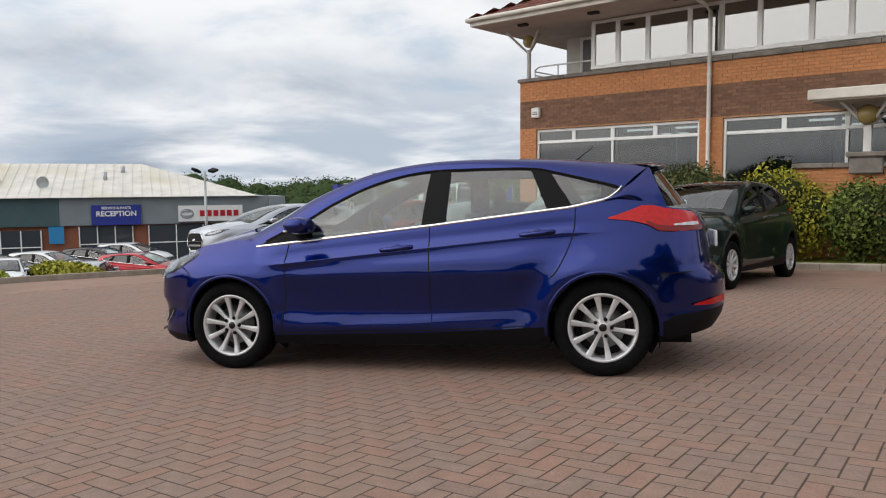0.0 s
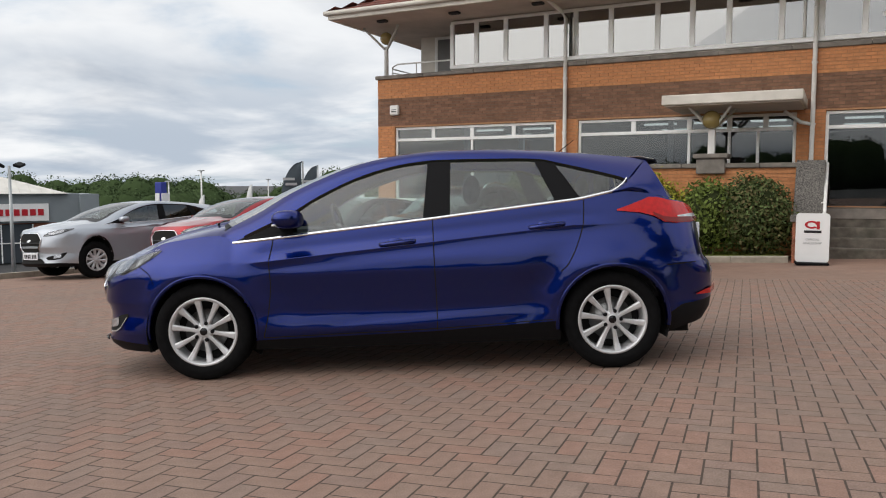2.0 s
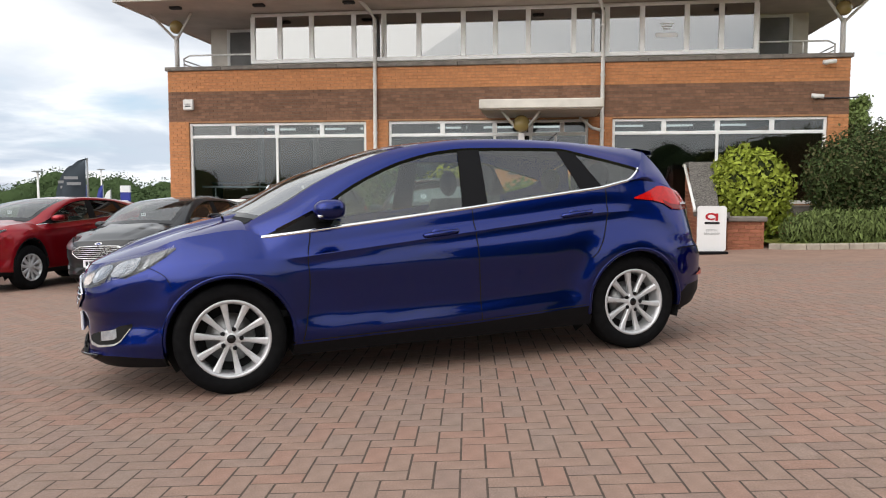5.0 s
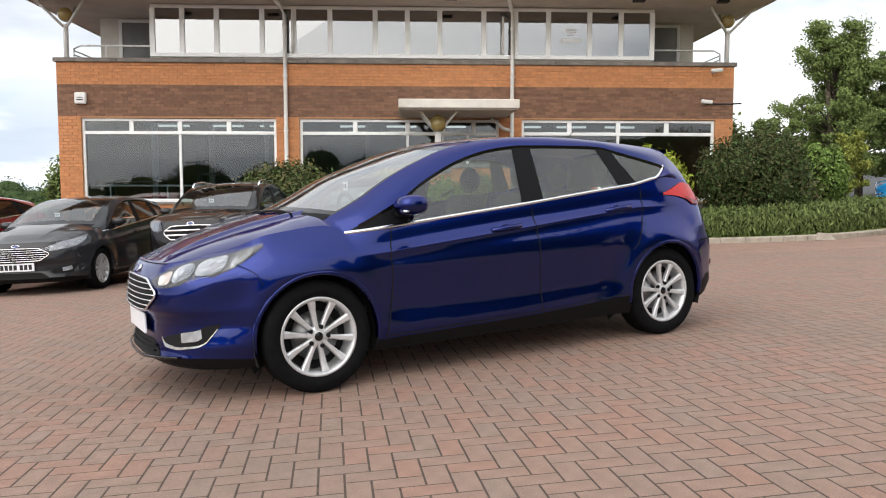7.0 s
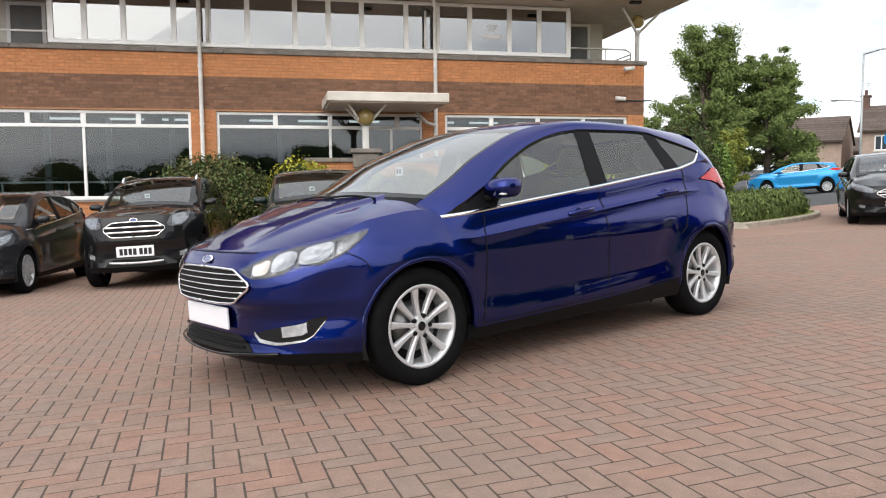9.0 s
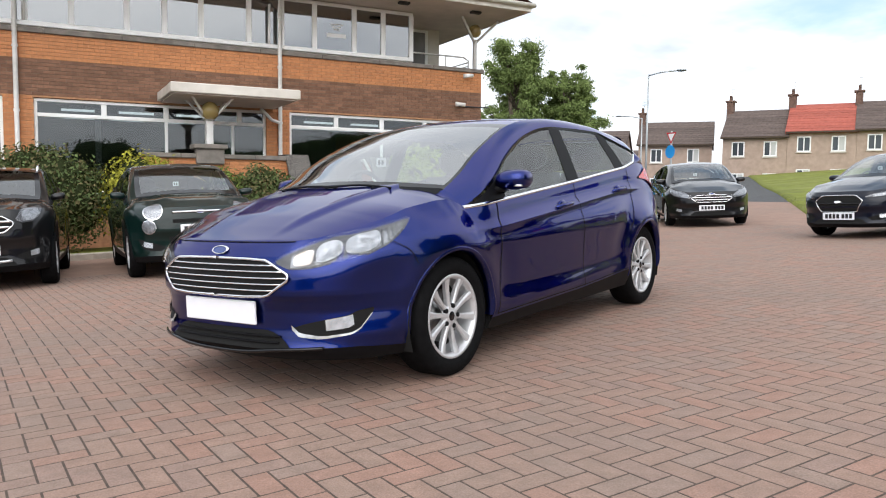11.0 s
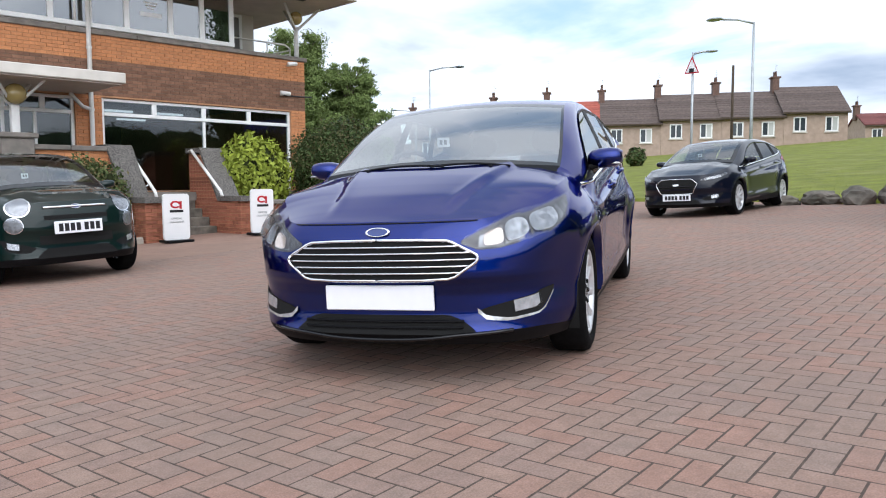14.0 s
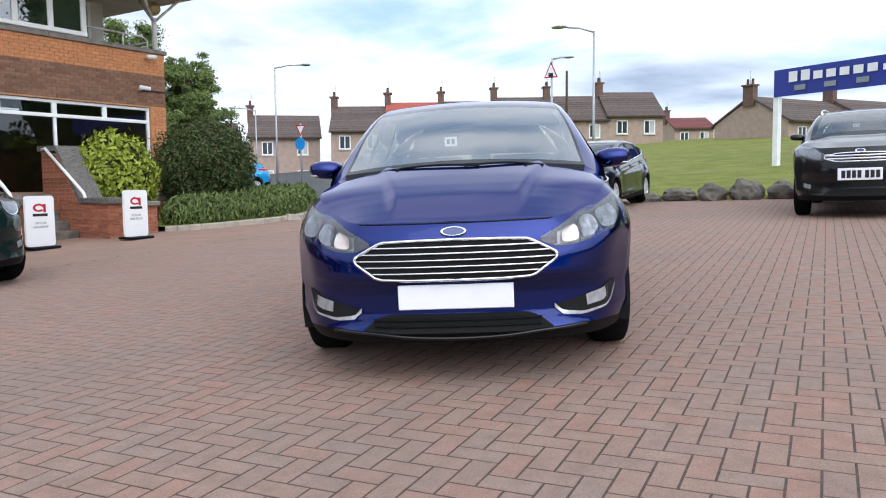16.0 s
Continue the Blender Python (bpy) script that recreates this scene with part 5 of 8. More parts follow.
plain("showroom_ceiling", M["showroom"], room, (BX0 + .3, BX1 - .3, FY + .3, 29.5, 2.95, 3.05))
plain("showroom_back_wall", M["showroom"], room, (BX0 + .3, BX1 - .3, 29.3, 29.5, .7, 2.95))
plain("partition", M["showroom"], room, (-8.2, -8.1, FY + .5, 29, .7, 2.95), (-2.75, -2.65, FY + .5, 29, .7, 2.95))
for i, sx in enumerate((-12.2, -10.6, -9.2, -6.8, -5.4, -3.9, -1.6, -.2, 1.3)):
    for sy in (20.5, 23.0, 25.5):
        lamp = plain("strip_light", M["tube_light"], None, (sx - .45, sx + .45, sy - .05, sy + .05, 2.89, 2.945))
        tagged(lamp, "slim white ceiling strip light", "ceiling light", "showroom strip lights")
for cx, cy, w_, h_ in ((-12.4, 20.2, 1.5, .55), (-10.2, 20.6, 1.2, .75), (-9.3, 21.5, .9, .8), (-6.6, 20.4, 1.4, .75), (1.4, 20.2, 1.2, .75)):
    d = empty("desk", Matrix.Identity(4), "dark office desk standing in the showroom", "desk", "showroom desks")
    plain("desk_top", M["showroom_floor"], d, (cx - w_ / 2, cx + w_ / 2, cy - .35, cy + .35, .7 + h_ - .04, .7 + h_), bevel=.01)
    plain("desk_panel", M["interior"], d, (cx - w_ / 2 + .04, cx - w_ / 2 + .08, cy - .3, cy + .3, .7, .66 + h_))
    plain("desk_panel", M["interior"], d, (cx + w_ / 2 - .08, cx + w_ / 2 - .04, cy - .3, cy + .3, .7, .66 + h_))

# upper storey
UX0, UX1, UY = -11.36, .86, FY + .12
plain("upper_wall", M["fascia"], office, (UX0, UX1, UY + .12, UY + .2, 5.38, 5.6), (UX0, UX0 + .12, UY + .1, 28, 4.0, 5.6), (UX1 - .12, UX1, UY + .1, 28, 4.0, 5.6))
plain("upper_sill_wall", M["fascia"], office, (UX0, UX1, UY - .02, UY + .2, 4.0, 4.22))
uw = empty("window", Matrix.Identity(4), "", "")
uw.parent = office
mull = [-11.32, -10.62, -9.8, -8.72, -7.96, -7.09, -6.0, -5.22, -4.43, -3.35, -2.57, -1.76, -.74, .04, .82]
s = Soup()
s.bevel_box(UX0, UX1, UY - .09, UY + .05, 4.20, 4.30, .01)
s.bevel_box(UX0, UX1, UY - .04, UY + .05, 5.36, 5.44, .01)
for mx in mull:
    s.bevel_box(mx - .06, mx + .06, UY - .04, UY + .05, 4.30, 5.36, .01)
part("window_frame", s.mesh("window_frame", smooth=False), M["frame_white"], uw, "white window frame")
for a, b in zip(mull, mull[1:]):
    pn = plain("pane", M["window_up"], uw, (a + .05, b - .05, UY - .004, UY + .004, 4.30, 5.36), label="grey reflecting glass")
    pn.visible_shadow = False
    plain("blind", M["blind"], uw, (a + .06, b - .06, UY + .10, UY + .11, 4.3, 5.18), label="pale blind")
# plain marks in place of the name on one window
for bz, h_, xa, xb in ((4.62, .10, -1.45, -.95), (4.86, .03, -1.32, -1.08), (4.92, .03, -1.36, -1.04), (4.80, .03, -1.28, -1.12)):
    plain("window_mark", M["sign_white"], uw, (xa, xb, UY - .012, UY - .008, bz, bz + h_))
# recessed end walls with doors behind the balconies
for sx, e0, e1 in ((-1, -13.2, UX0), (1, UX1, 2.5)):
    plain("balcony_wall", M["fascia"], office, (e0, e1, UY + 1.7, UY + 1.85, 4.0, 5.6))
    cx = (e0 + e1) / 2
    dr = empty("door", Matrix.Identity(4), "", "")
    dr.parent = office
    plain("door_leaf", M["showroom"], dr, (cx - .35, cx + .35, UY + 1.66, UY + 1.70, 4.02, 5.35), bevel=.01, label="dark balcony door")
    plain("door_frame", M["frame_white"], dr, (cx - .43, cx - .35, UY + 1.64, UY + 1.70, 4.02, 5.42), (cx + .35, cx + .43, UY + 1.64, UY + 1.70, 4.02, 5.42), (cx - .35, cx + .35, UY + 1.64, UY + 1.70, 5.35, 5.42))
# roof: soffit, fascia, tiles
EX0, EX1, EY = -14.1, 3.4, 16.9
plain("soffit", M["soffit"], office, (EX0, EX1, EY, 31, 5.46, 5.52))
plain("fascia_board", M["fascia"], office, (EX0 - .03, EX1 + .03, EY - .03, EY + .02, 5.44, 5.60), (EX0 - .03, EX0 + .02, EY + .02, 31, 5.44, 5.60), (EX1 - .02, EX1 + .03, EY + .02, 31, 5.44, 5.60), bevel=.008)
s = Soup().tube([(EX0 - .1, EY - .09, 5.60), (EX1 + .1, EY - .09, 5.60)], .055, 10)
s.tube([(EX0 - .09, EY - .09, 5.60), (EX0 - .09, 31, 5.60)], .055, 10)
s.tube([(EX1 + .09, EY - .09, 5.60), (EX1 + .09, 31, 5.60)], .055, 10)
part("gutter", s.mesh("gutter"), M["fascia"], office, "cream gutter")
RZ, RS = 5.58, .45
v = [(EX0 - .1, EY - .1, RZ), (EX1 + .1, EY - .1, RZ), (EX1 + .1, 31, RZ), (EX0 - .1, 31, RZ), (EX0 + 6.9, 24, RZ + 7 * RS), (EX1 - 6.9, 24, RZ + 7 * RS)]
part("roof", shape("roof", v, [(0, 1, 5, 4), (1, 2, 5), (2, 3, 4, 5), (3, 0, 4)], smooth=False), M["tile_red"], office, "red-brown tiled hipped roof")
tv, tf = [], []
rng = random.Random(9)
for face in range(3):
    for r in range(8):
        d0, d1 = r * .32, r * .32 + .36
        run = np.arange(EX0 - .1 + d0, EX1 + .1 - d0, .30) if face == 0 else np.arange(EY - .1 + d0, 26, .30)
        for a in run:
            o = .02 * rng.random()
            if face == 0:
                q = [(a, EY - .1 + d0, RZ + d0 * RS + .035 + o), (a + .29, EY - .1 + d0, RZ + d0 * RS + .035 + o), (a + .29, EY - .1 + d1, RZ + d1 * RS + .012), (a, EY - .1 + d1, RZ + d1 * RS + .012)]
            else:
                bx, sg = (EX0 - .1, 1) if face == 1 else (EX1 + .1, -1)
                q = [(bx + sg * d0, a, RZ + d0 * RS + .035 + o), (bx + sg * d0, a + .29, RZ + d0 * RS + .035 + o), (bx + sg * d1, a + .29, RZ + d1 * RS + .012), (bx + sg * d1, a, RZ + d1 * RS + .012)]
            q += [(p[0], p[1], p[2] - .03) for p in q[:2]]
            kk = len(tv)
            tv += q
            tf += [(kk, kk + 1, kk + 2, kk + 3), (kk, kk + 4, kk + 5, kk + 1)]
ob = part("roof_tiles", shape("roof_tiles", tv, tf, smooth=False), M["tile_red"], office, "red-brown roof tiles")
ob["kind"] = "stuff"
for sx in (-12.9, -10.8, -8.6, -4.2, 0.2, 2.2):
    plain("soffit_light", M["interior"], office, (sx - .14, sx + .14, 17.5, 17.66, 5.40, 5.462), bevel=.02, label="dark soffit light")

# balcony posts with globe lamps, and rails
for px, sg in ((-13.36, -1), (2.72, 1)):
    py = FY + .12
    post = empty("balcony_post", Matrix.Identity(4), "", "")
    post.parent = office
    s = Soup().tube([(px, py, 4.15), (px, py, 4.75), (px, py, 4.95)], .06, 12)
    part("post", s.mesh("post"), M["white_metal"], post, "white round steel post")
    for dx, dy in ((-.55, -.3), (.55, -.3), (.0, .55)):
        s = Soup().tube([(px, py, 4.85), (px + dx, py + dy, 5.45)], .032, 8)
        part("brace", s.mesh("brace"), M["white_metal"], post)
    s = Soup().ball((px, py, 5.18), .17, 18, 12)
    part("globe", s.mesh("globe"), M["globe"], post, "amber globe lamp")
    rail = empty("balcony_rail", Matrix.Identity(4), "", "")
    rail.parent = office
    inner = UX0 if sg < 0 else UX1
    s = Soup().tube([(inner - sg * .05, FY + .2, 4.15), (inner - sg * .05, FY + .2, 4.47), (px - sg * .30, FY + .2, 4.47), (px - sg * .12, FY + .25, 4.40), (px - sg * .12, FY + .25, 4.15)], .022, 8)
    s.tube([(inner + (px - inner) * .55, FY + .2, 4.15), (inner + (px - inner) * .55, FY + .2, 4.47)], .018, 8)
    s.tube([(px - sg * .12, FY + .25, 4.36), (px - sg * .12, FY + 2.0, 4.36)], .018, 8)
    s.tube([(px - sg * .12, FY + .25, 4.26), (px - sg * .12, FY + 2.0, 4.26)], .018, 8)
    part("rail", s.mesh("rail"), M["white_metal"], rail, "white tubular rail")

# down pipes, alarm box, cameras
for px in (-8.15, -2.67):
    pipe = empty("down_pipe", Matrix.Identity(4), "", "")
    pipe.parent = office
    s = Soup().tube([(px - .22, FY - .85, 5.52), (px - .06, FY - .25, 5.32), (px, FY - .09, 5.18), (px, FY - .09, 2.0), (px, FY - .09, -.4)], .048, 12)
    part("pipe", s.mesh("pipe"), M["white_metal"], pipe, "white plastic down pipe")
    for bz in (4.9, 3.75, 2.45, 1.2):
        part("pipe_bracket", Soup().lathe([(.06, -.025), (.06, .025)], (px, FY - .09, bz), "z", 14).mesh("pipe_bracket"), M["white_metal"], pipe)
s = Soup().tube([(-7.98, FY - .02, 5.2), (-7.98, FY + .02, 4.3)], .03, 8)
part("vent_pipe", s.mesh("vent_pipe"), M["white_metal"], office)
s = Soup().tube([(-2.9, FY - .02, 5.2), (-2.9, FY + .02, 4.3)], .03, 8)
part("vent_pipe", s.mesh("vent_pipe"), M["white_metal"], office)
box = empty("alarm_box", Matrix.Identity(4), "white plastic alarm box fixed to brown bricks", "alarm box")
plain("alarm_case", M["white_metal"], box, (-13.13, -12.86, FY - .12, FY - .014, 3.06, 3.33), bevel=.04)
plain("alarm_slot", M["interior"], box, (-13.07, -12.92, FY - .124, FY - .119, 3.14, 3.17), (-13.07, -12.92, FY - .124, FY - .119, 3.20, 3.215))
for cx, cz, dx in ((2.33, 3.93, .28), (2.10, 3.17, -.25)):
    c = empty("security_camera", Matrix.Identity(4), "white bullet security camera bracketed to the brick wall", "security camera", "wall cameras")
    s = Soup().tube([(cx - dx * .5, FY - .28, cz - .02), (cx + dx * .5, FY - .22, cz + .01)], .05, 12)
    part("camera_body", s.mesh("camera_body"), M["white_metal"], c)
    s = Soup().tube([(cx, FY - .25, cz), (cx, FY - .12, cz - .03), (cx, FY - .012, cz - .03)], .025, 8)
    part("camera_bracket", s.mesh("camera_bracket"), M["white_metal"], c)
s = Soup().tube([(2.15, FY - .03, 3.14), (2.8, FY - .03, 3.14), (3.05, FY - .05, 3.15)], .02, 6)
tagged(part("cable_conduit", s.mesh("cable_conduit"), M["interior"]), "black cable conduit along the brick wall", "conduit")

# entrance canopy
can = empty("entrance_canopy", Matrix.Identity(4), "flat pale canopy on a white forked post over the entrance", "canopy")
plain("canopy_slab", M["fascia"], can, (-5.42, -2.78, 16.28, 18.32, 2.79, 2.99), bevel=.015)
plain("canopy_soffit", M["soffit"], can, (-5.36, -2.84, 16.34, 18.3, 2.765, 2.787))
s = Soup().bevel_box(-4.60, -4.46, 17.03, 17.17, 1.80, 2.33, .01)
part("canopy_post", s.mesh("canopy_post", smooth=False), M["white_metal"], can, "white square post")
for dx, dy in ((-.42, -.1), (.42, -.1), (-.42, .1), (.42, .1)):
    s = Soup().tube([(-4.53, 17.1, 2.28), (-4.53 + dx, 17.1 + dy * 4, 2.78)], .028, 8)
    part("canopy_brace", s.mesh("canopy_brace"), M["white_metal"], can)
part("globe", Soup().ball((-4.53, 17.0, 2.52), .19, 18, 12).mesh("globe"), M["globe"], can, "amber globe lamp")
s = Soup().tube([(-3.2, 18.0, 2.72), (-2.9, 18.2, 2.5), (-2.67, FY - .09, 2.45)], .04, 8)
part("canopy_drain", s.mesh("canopy_drain"), M["white_metal"], can)

# terrace wall, steps and their flank walls
terrace = empty("terrace_wall", Matrix.Identity(4), "low orange brick terrace wall with grey stone coping", "wall", kind="structure")
plain("wall_core", M["mortar"], terrace, (-5.87, -2.80, 17.12, 17.36, -1, 1.52))
brick_skin("wall_bricks", -5.87, -2.80, -.55, 1.52, 17.12, M["brick_orange"], terrace)
for a in np.arange(-5.90, -3.2, .775):
    plain("coping_stone", M["coping"], terrace, (a + .003, a + .772, 17.04, 17.44, 1.52, 1.62), bevel=.015)
plain("pier_block", M["coping"], terrace, (-4.82, -4.24, 16.98, 17.22, 1.40, 1.72), bevel=.02)
plain("pier_cap", M["coping"], terrace, (-4.88, -4.18, 16.92, 17.5, 1.72, 1.82), bevel=.02)
plain("terrace_floor", M["coping"], terrace, (-5.87, W3[1], 17.36, FY, .5, .69))
steps = empty("entrance_steps", Matrix.Identity(4), "five worn grey stone steps up to the entrance", "steps", kind="structure")
for i in range(5):
    y0 = 16.45 + .31 * i
    plain("step", M["stone"], steps, (-2.40, -.85, y0, 18.3, -.45 if i == 0 else -.22 + .184 * i - .05, -.22 + .184 * (i + 1)), bevel=.018)


def flank(x0, x1):
    fl = empty("stair_flank_wall", Matrix.Identity(4), "brick flank wall with sloping pebble-faced top beside the steps", "wall", "stair flank walls")
    s = Soup()
    prof = [(15.5, -.6), (15.5, .50), (16.35, .50), (17.05, 1.48), (17.65, 1.55), (17.65, -.6)]
    s.add([(x0, y, z) for y, z in prof] + [(x1, y, z) for y, z in prof], [(0, 1, 2, 3, 4, 5), tuple(range(11, 5, -1))] + [(i, i + 6, (i + 1) % 6 + 6, (i + 1) % 6) for i in range(6)])
    part("flank_core", s.mesh("flank_core", smooth=False), M["mortar"], fl)
    brick_skin("flank_bricks", x0, x1, -.5, .50, 15.5, M["brick_red"], fl)
    brick_skin("pier_bricks", x0, x1, .5, 1.52, 17.05, M["brick_red"], fl, rng=random.Random(2))
    for fx, fc in ((x0, -1), (x1, 1)):
        def below(y):
            return float(np.interp(y, [15.5, 16.35, 17.05, 17.65], [.50, .50, 1.48, 1.55]))
        brick_skin("side_bricks", 15.5, 17.65, -.5, .50, fx, M["brick_red"], fl, face=fc, along="y")
        for q in np.arange(16.4, 17.6, .12):
            brick_skin("side_bricks", q, min(q + .118, 17.65), .50, below(q) - .02, fx, M["brick_red"], fl, face=fc, along="y")
    s = Soup()
    cop = [(15.42, .50), (16.36, .50), (17.03, 1.48), (17.10, 1.55), (17.72, 1.55)]
    rings = [[(x0 - .05, y, z), (x1 + .05, y, z), (x1 + .05, y, z + .11), (x0 - .05, y, z + .11)] for y, z in cop]
    s.rings(rings, closed=True, caps=True)
    part("flank_coping", s.mesh("flank_coping", smooth=False), M["pebble"], fl, "pebble-faced coping")
    return fl


flank(-2.84, -2.42)
flank(-.83, -.41)
for hx, sg in ((-2.34, 1), (-.91, -1)):
    hr = empty("handrail", Matrix.Identity(4), "white painted handrail fixed along the steps", "handrail", "step handrails")
    s = Soup().tube([(hx, 17.50, 1.58), (hx, 17.38, 1.60), (hx, 16.15, .70), (hx, 16.10, .60)], .032, 10)
    part("rail", s.mesh("rail"), M["white_metal"], hr)
    for y, z in ((17.2, 1.48), (16.4, .88)):
        s = Soup().tube([(hx, y, z - .02), (hx - sg * .07, y, z - .06)], .014, 6)
        part("rail_bracket", s.mesh("rail_bracket"), M["white_metal"], hr)
# low garden wall to the east of the steps
gw = empty("garden_wall", Matrix.Identity(4), "low red brick garden wall with stone coping", "wall", kind="structure")
plain("wall_core", M["mortar"], gw, (-.36, .35, 15.62, 15.85, -.6, .42))
brick_skin("wall_bricks", -.36, .35, -.4, .42, 15.62, M["brick_red"], gw)
plain("coping_stone", M["coping"], gw, (-.36, .40, 15.55, 15.92, .42, .52), bevel=.02)


def letters(text, size, parent, m, mat, name="lettering", bold=0.0):
    cu = bpy.data.curves.new(name, "FONT")
    cu.body, cu.size, cu.align_x, cu.align_y, cu.extrude, cu.offset = text, size, "CENTER", "CENTER", .002, bold
    tmp = bpy.data.objects.new("tmp", cu)
    scene.collection.objects.link(tmp)
    dg = bpy.context.evaluated_depsgraph_get()
    me = bpy.data.meshes.new_from_object(tmp.evaluated_get(dg))
    bpy.data.objects.remove(tmp)
    ob = part(name, me, None, parent)
    me.materials.clear()
    me.materials.append(mat)
    ob.matrix_local = m
    return ob


# two white pavement signs at the foot of the steps
def board_sign(x, y, turn):
    z = ground_z(x, y)
    b = empty("pavement_sign", pose(x, y, z, 0, 0, turn), "white rounded pavement sign with red emblem on a dark base", "sign", "pavement signs")
    rr = []
    for cx, cz, a0 in ((.21, .10, -90), (.21, .84, 0), (-.21, .84, 90), (-.21, .10, 180)):
        for a in range(0, 91, 15):
            rr.append((cx + .06 * math.cos(radians(a0 + a)), cz + .06 * math.sin(radians(a0 + a))))
    s = Soup().rings([[(px, yy, pz) for px, pz in rr] for yy in (-.022, .022)], closed=True, caps=True)
    part("sign_panel", s.mesh("sign_panel", smooth=False), M["sign_white"], b, "white sign panel")
    plain("sign_base", M["plastic"], b, (-.27, .27, -.17, .17, 0, .045), bevel=.02, label="dark rubber base")
    s = Soup()
    out_r = [(.11 * math.cos(a) - .02, .70 + .07 * math.sin(a)) for a in np.linspace(.1, 5.6, 20)]
    in_r = [(.065 * math.cos(a) - .02, .70 + .038 * math.sin(a)) for a in np.linspace(.1, 5.6, 20)]
    s.add([(p, -.0245, q) for p, q in out_r + in_r], [(i, i + 1, i + 21, i + 20) for i in range(19)])
    s.box(.06, .11, -.026, -.0245, .62, .76)
    part("sign_emblem", s.mesh("sign_emblem", smooth=False), M["sign_red"], b, "red emblem")
    plain("brand_bar", M["ink"], b, (-.14, .14, -.0255, -.0245, .555, .60))
    letters("OFFICIAL", .055, b, pose(0, -.0245, .44, 90, 0, 0), M["steel"])
    letters("DEALERSHIP", .055, b, pose(0, -.0245, .375, 90, 0, 0), M["steel"])


board_sign(-.86, 14.66, 6)
board_sign(-2.50, 14.98, 6)


# ---------------------------------------------------------------- the other cars
SUV = Warp(zs=[(0, 0), (.19, .26), (.45, .55), (.75, .98), (1.0, 1.14), (1.14, 1.28), (1.45, 1.55), (1.6, 1.69)], xs=[(-3.46, -3.62), (-2.643, -2.70), (0, 0), (.87, .92)], wy=1.0, taper=.12)
SMALL_SUV = Warp(zs=[(0, 0), (.19, .24), (.45, .55), (.75, .98), (1.0, 1.12), (1.14, 1.26), (1.45, 1.58), (1.6, 1.72)], xs=[(-3.46, -3.3), (-2.643, -2.52), (0, 0), (.87, .80)], wy=.91, taper=.14)
ROUND = Warp(zs=[(0, 0), (.19, .23), (.45, .55), (.75, .92), (1.0, 1.10), (1.14, 1.24), (1.45, 1.58), (1.6, 1.72)], xs=[(-3.46, -3.36), (-2.643, -2.57), (0, 0), (.87, .80)], wy=.985, taper=.10)
SALOON = Warp(zs=[(0, 0), (.75, .76), (1.0, 1.0), (1.45, 1.45), (1.6, 1.6)], xs=[(-3.46, -3.85), (-2.643, -2.737), (0, 0), (.87, .95)], wy=1.015)
NAVY = Warp(zs=[(0, 0), (.75, .72), (1.0, .93), (1.45, 1.34), (1.6, 1.48)], xs=[(-3.46, -3.28), (-2.643, -2.48), (0, 0), (.87, .84)], wy=.93)
LOW = Warp(zs=[(0, 0), (.75, .76), (1.45, 1.43), (1.6, 1.58)], xs=[(-3.46, -3.55), (-2.643, -2.70), (0, 0), (.87, .92)], wy=.99)
V_GRILLE = {"grille": (.44, .70, .40, .60), "bars": 1, "bar_mat": "gloss_black", "emblem_z": .60, "emblem_mat": "chrome", "plate_z": .37}
SLIM = [(("f", .44), .66, .675), (("f", .54), .66, .715), (("f", .66), .672, .735), (("s", .58), .70, .755), (("s", .42), .755, .78)]

build_car(car_pose(-10.78, 11.5, -94), "dark grey hatchback with chrome barred grille parked in the row", "car", {"paint": "grey_paint", "plate_marks": True, "rear_glass": "privacy"}, "parked cars")
build_car(car_pose(-8.32, 11.55, -94), "black compact suv with silver roof rails and chrome grille", "car",
          {"paint": "black_paint", "warp": SMALL_SUV, "tyre": .345, "arch": .34, "plate_marks": True, "grille": (.56, .70, .44, .63), "bars": 2, "strip": .285, "rails": True, "chrome_belt": False, "rear_glass": "privacy",
           "lamp": [(("f", .47), .66, .68), (("f", .55), .64, .76), (("f", .66), .65, .79), (("s", .58), .70, .82), (("s", .48), .80, .84)]}, "parked cars")
build_car(car_pose(-5.8, 11.4, -90), "dark green rounded small suv with oval lamps and chrome bar", "car",
          {"paint": "green_paint", "warp": ROUND, "tyre": .345, "arch": .34, "plate_marks": True, "plate_z": .52, "slots": ((.595, .635, .36), (.37, .455, .42)), "grille": (.694, .718, .36, .706), "bars": 1, "emblem_z": .71, "chrome_belt": False, "rear_glass": "privacy", "rounds": [(.60, .738, .115), (.655, .56, .08)]}, "parked cars")
build_car(car_pose(-13.2, 11.3, -97), "deep red suv with dark grille and chrome wing trim", "car", {"paint": "red_paint", "warp": SUV, "lamp": SLIM, "tyre": .365, "arch": .335, "rear_glass": "privacy", "arch_trim": True, "cladding": (), **V_GRILLE}, "parked cars")
build_car(car_pose(-16.1, 10.6, -98), "silver suv with dark grille and black wheel arch trim", "car", {"paint": "silver_paint", "warp": SUV, "lamp": SLIM, "tyre": .365, "arch": .335, "plate_marks": True, "rear_glass": "privacy", "arch_trim": True, **V_GRILLE}, "parked cars")
build_car(car_pose(4.07, 8.0, 184.5), "navy blue hatchback with dark grille and silver alloys", "car", {"paint": "navy_paint", "warp": NAVY, "tyre": .30, "lamp": SLIM, "plate_marks": True, "rear_glass": "privacy", **V_GRILLE}, "parked cars")
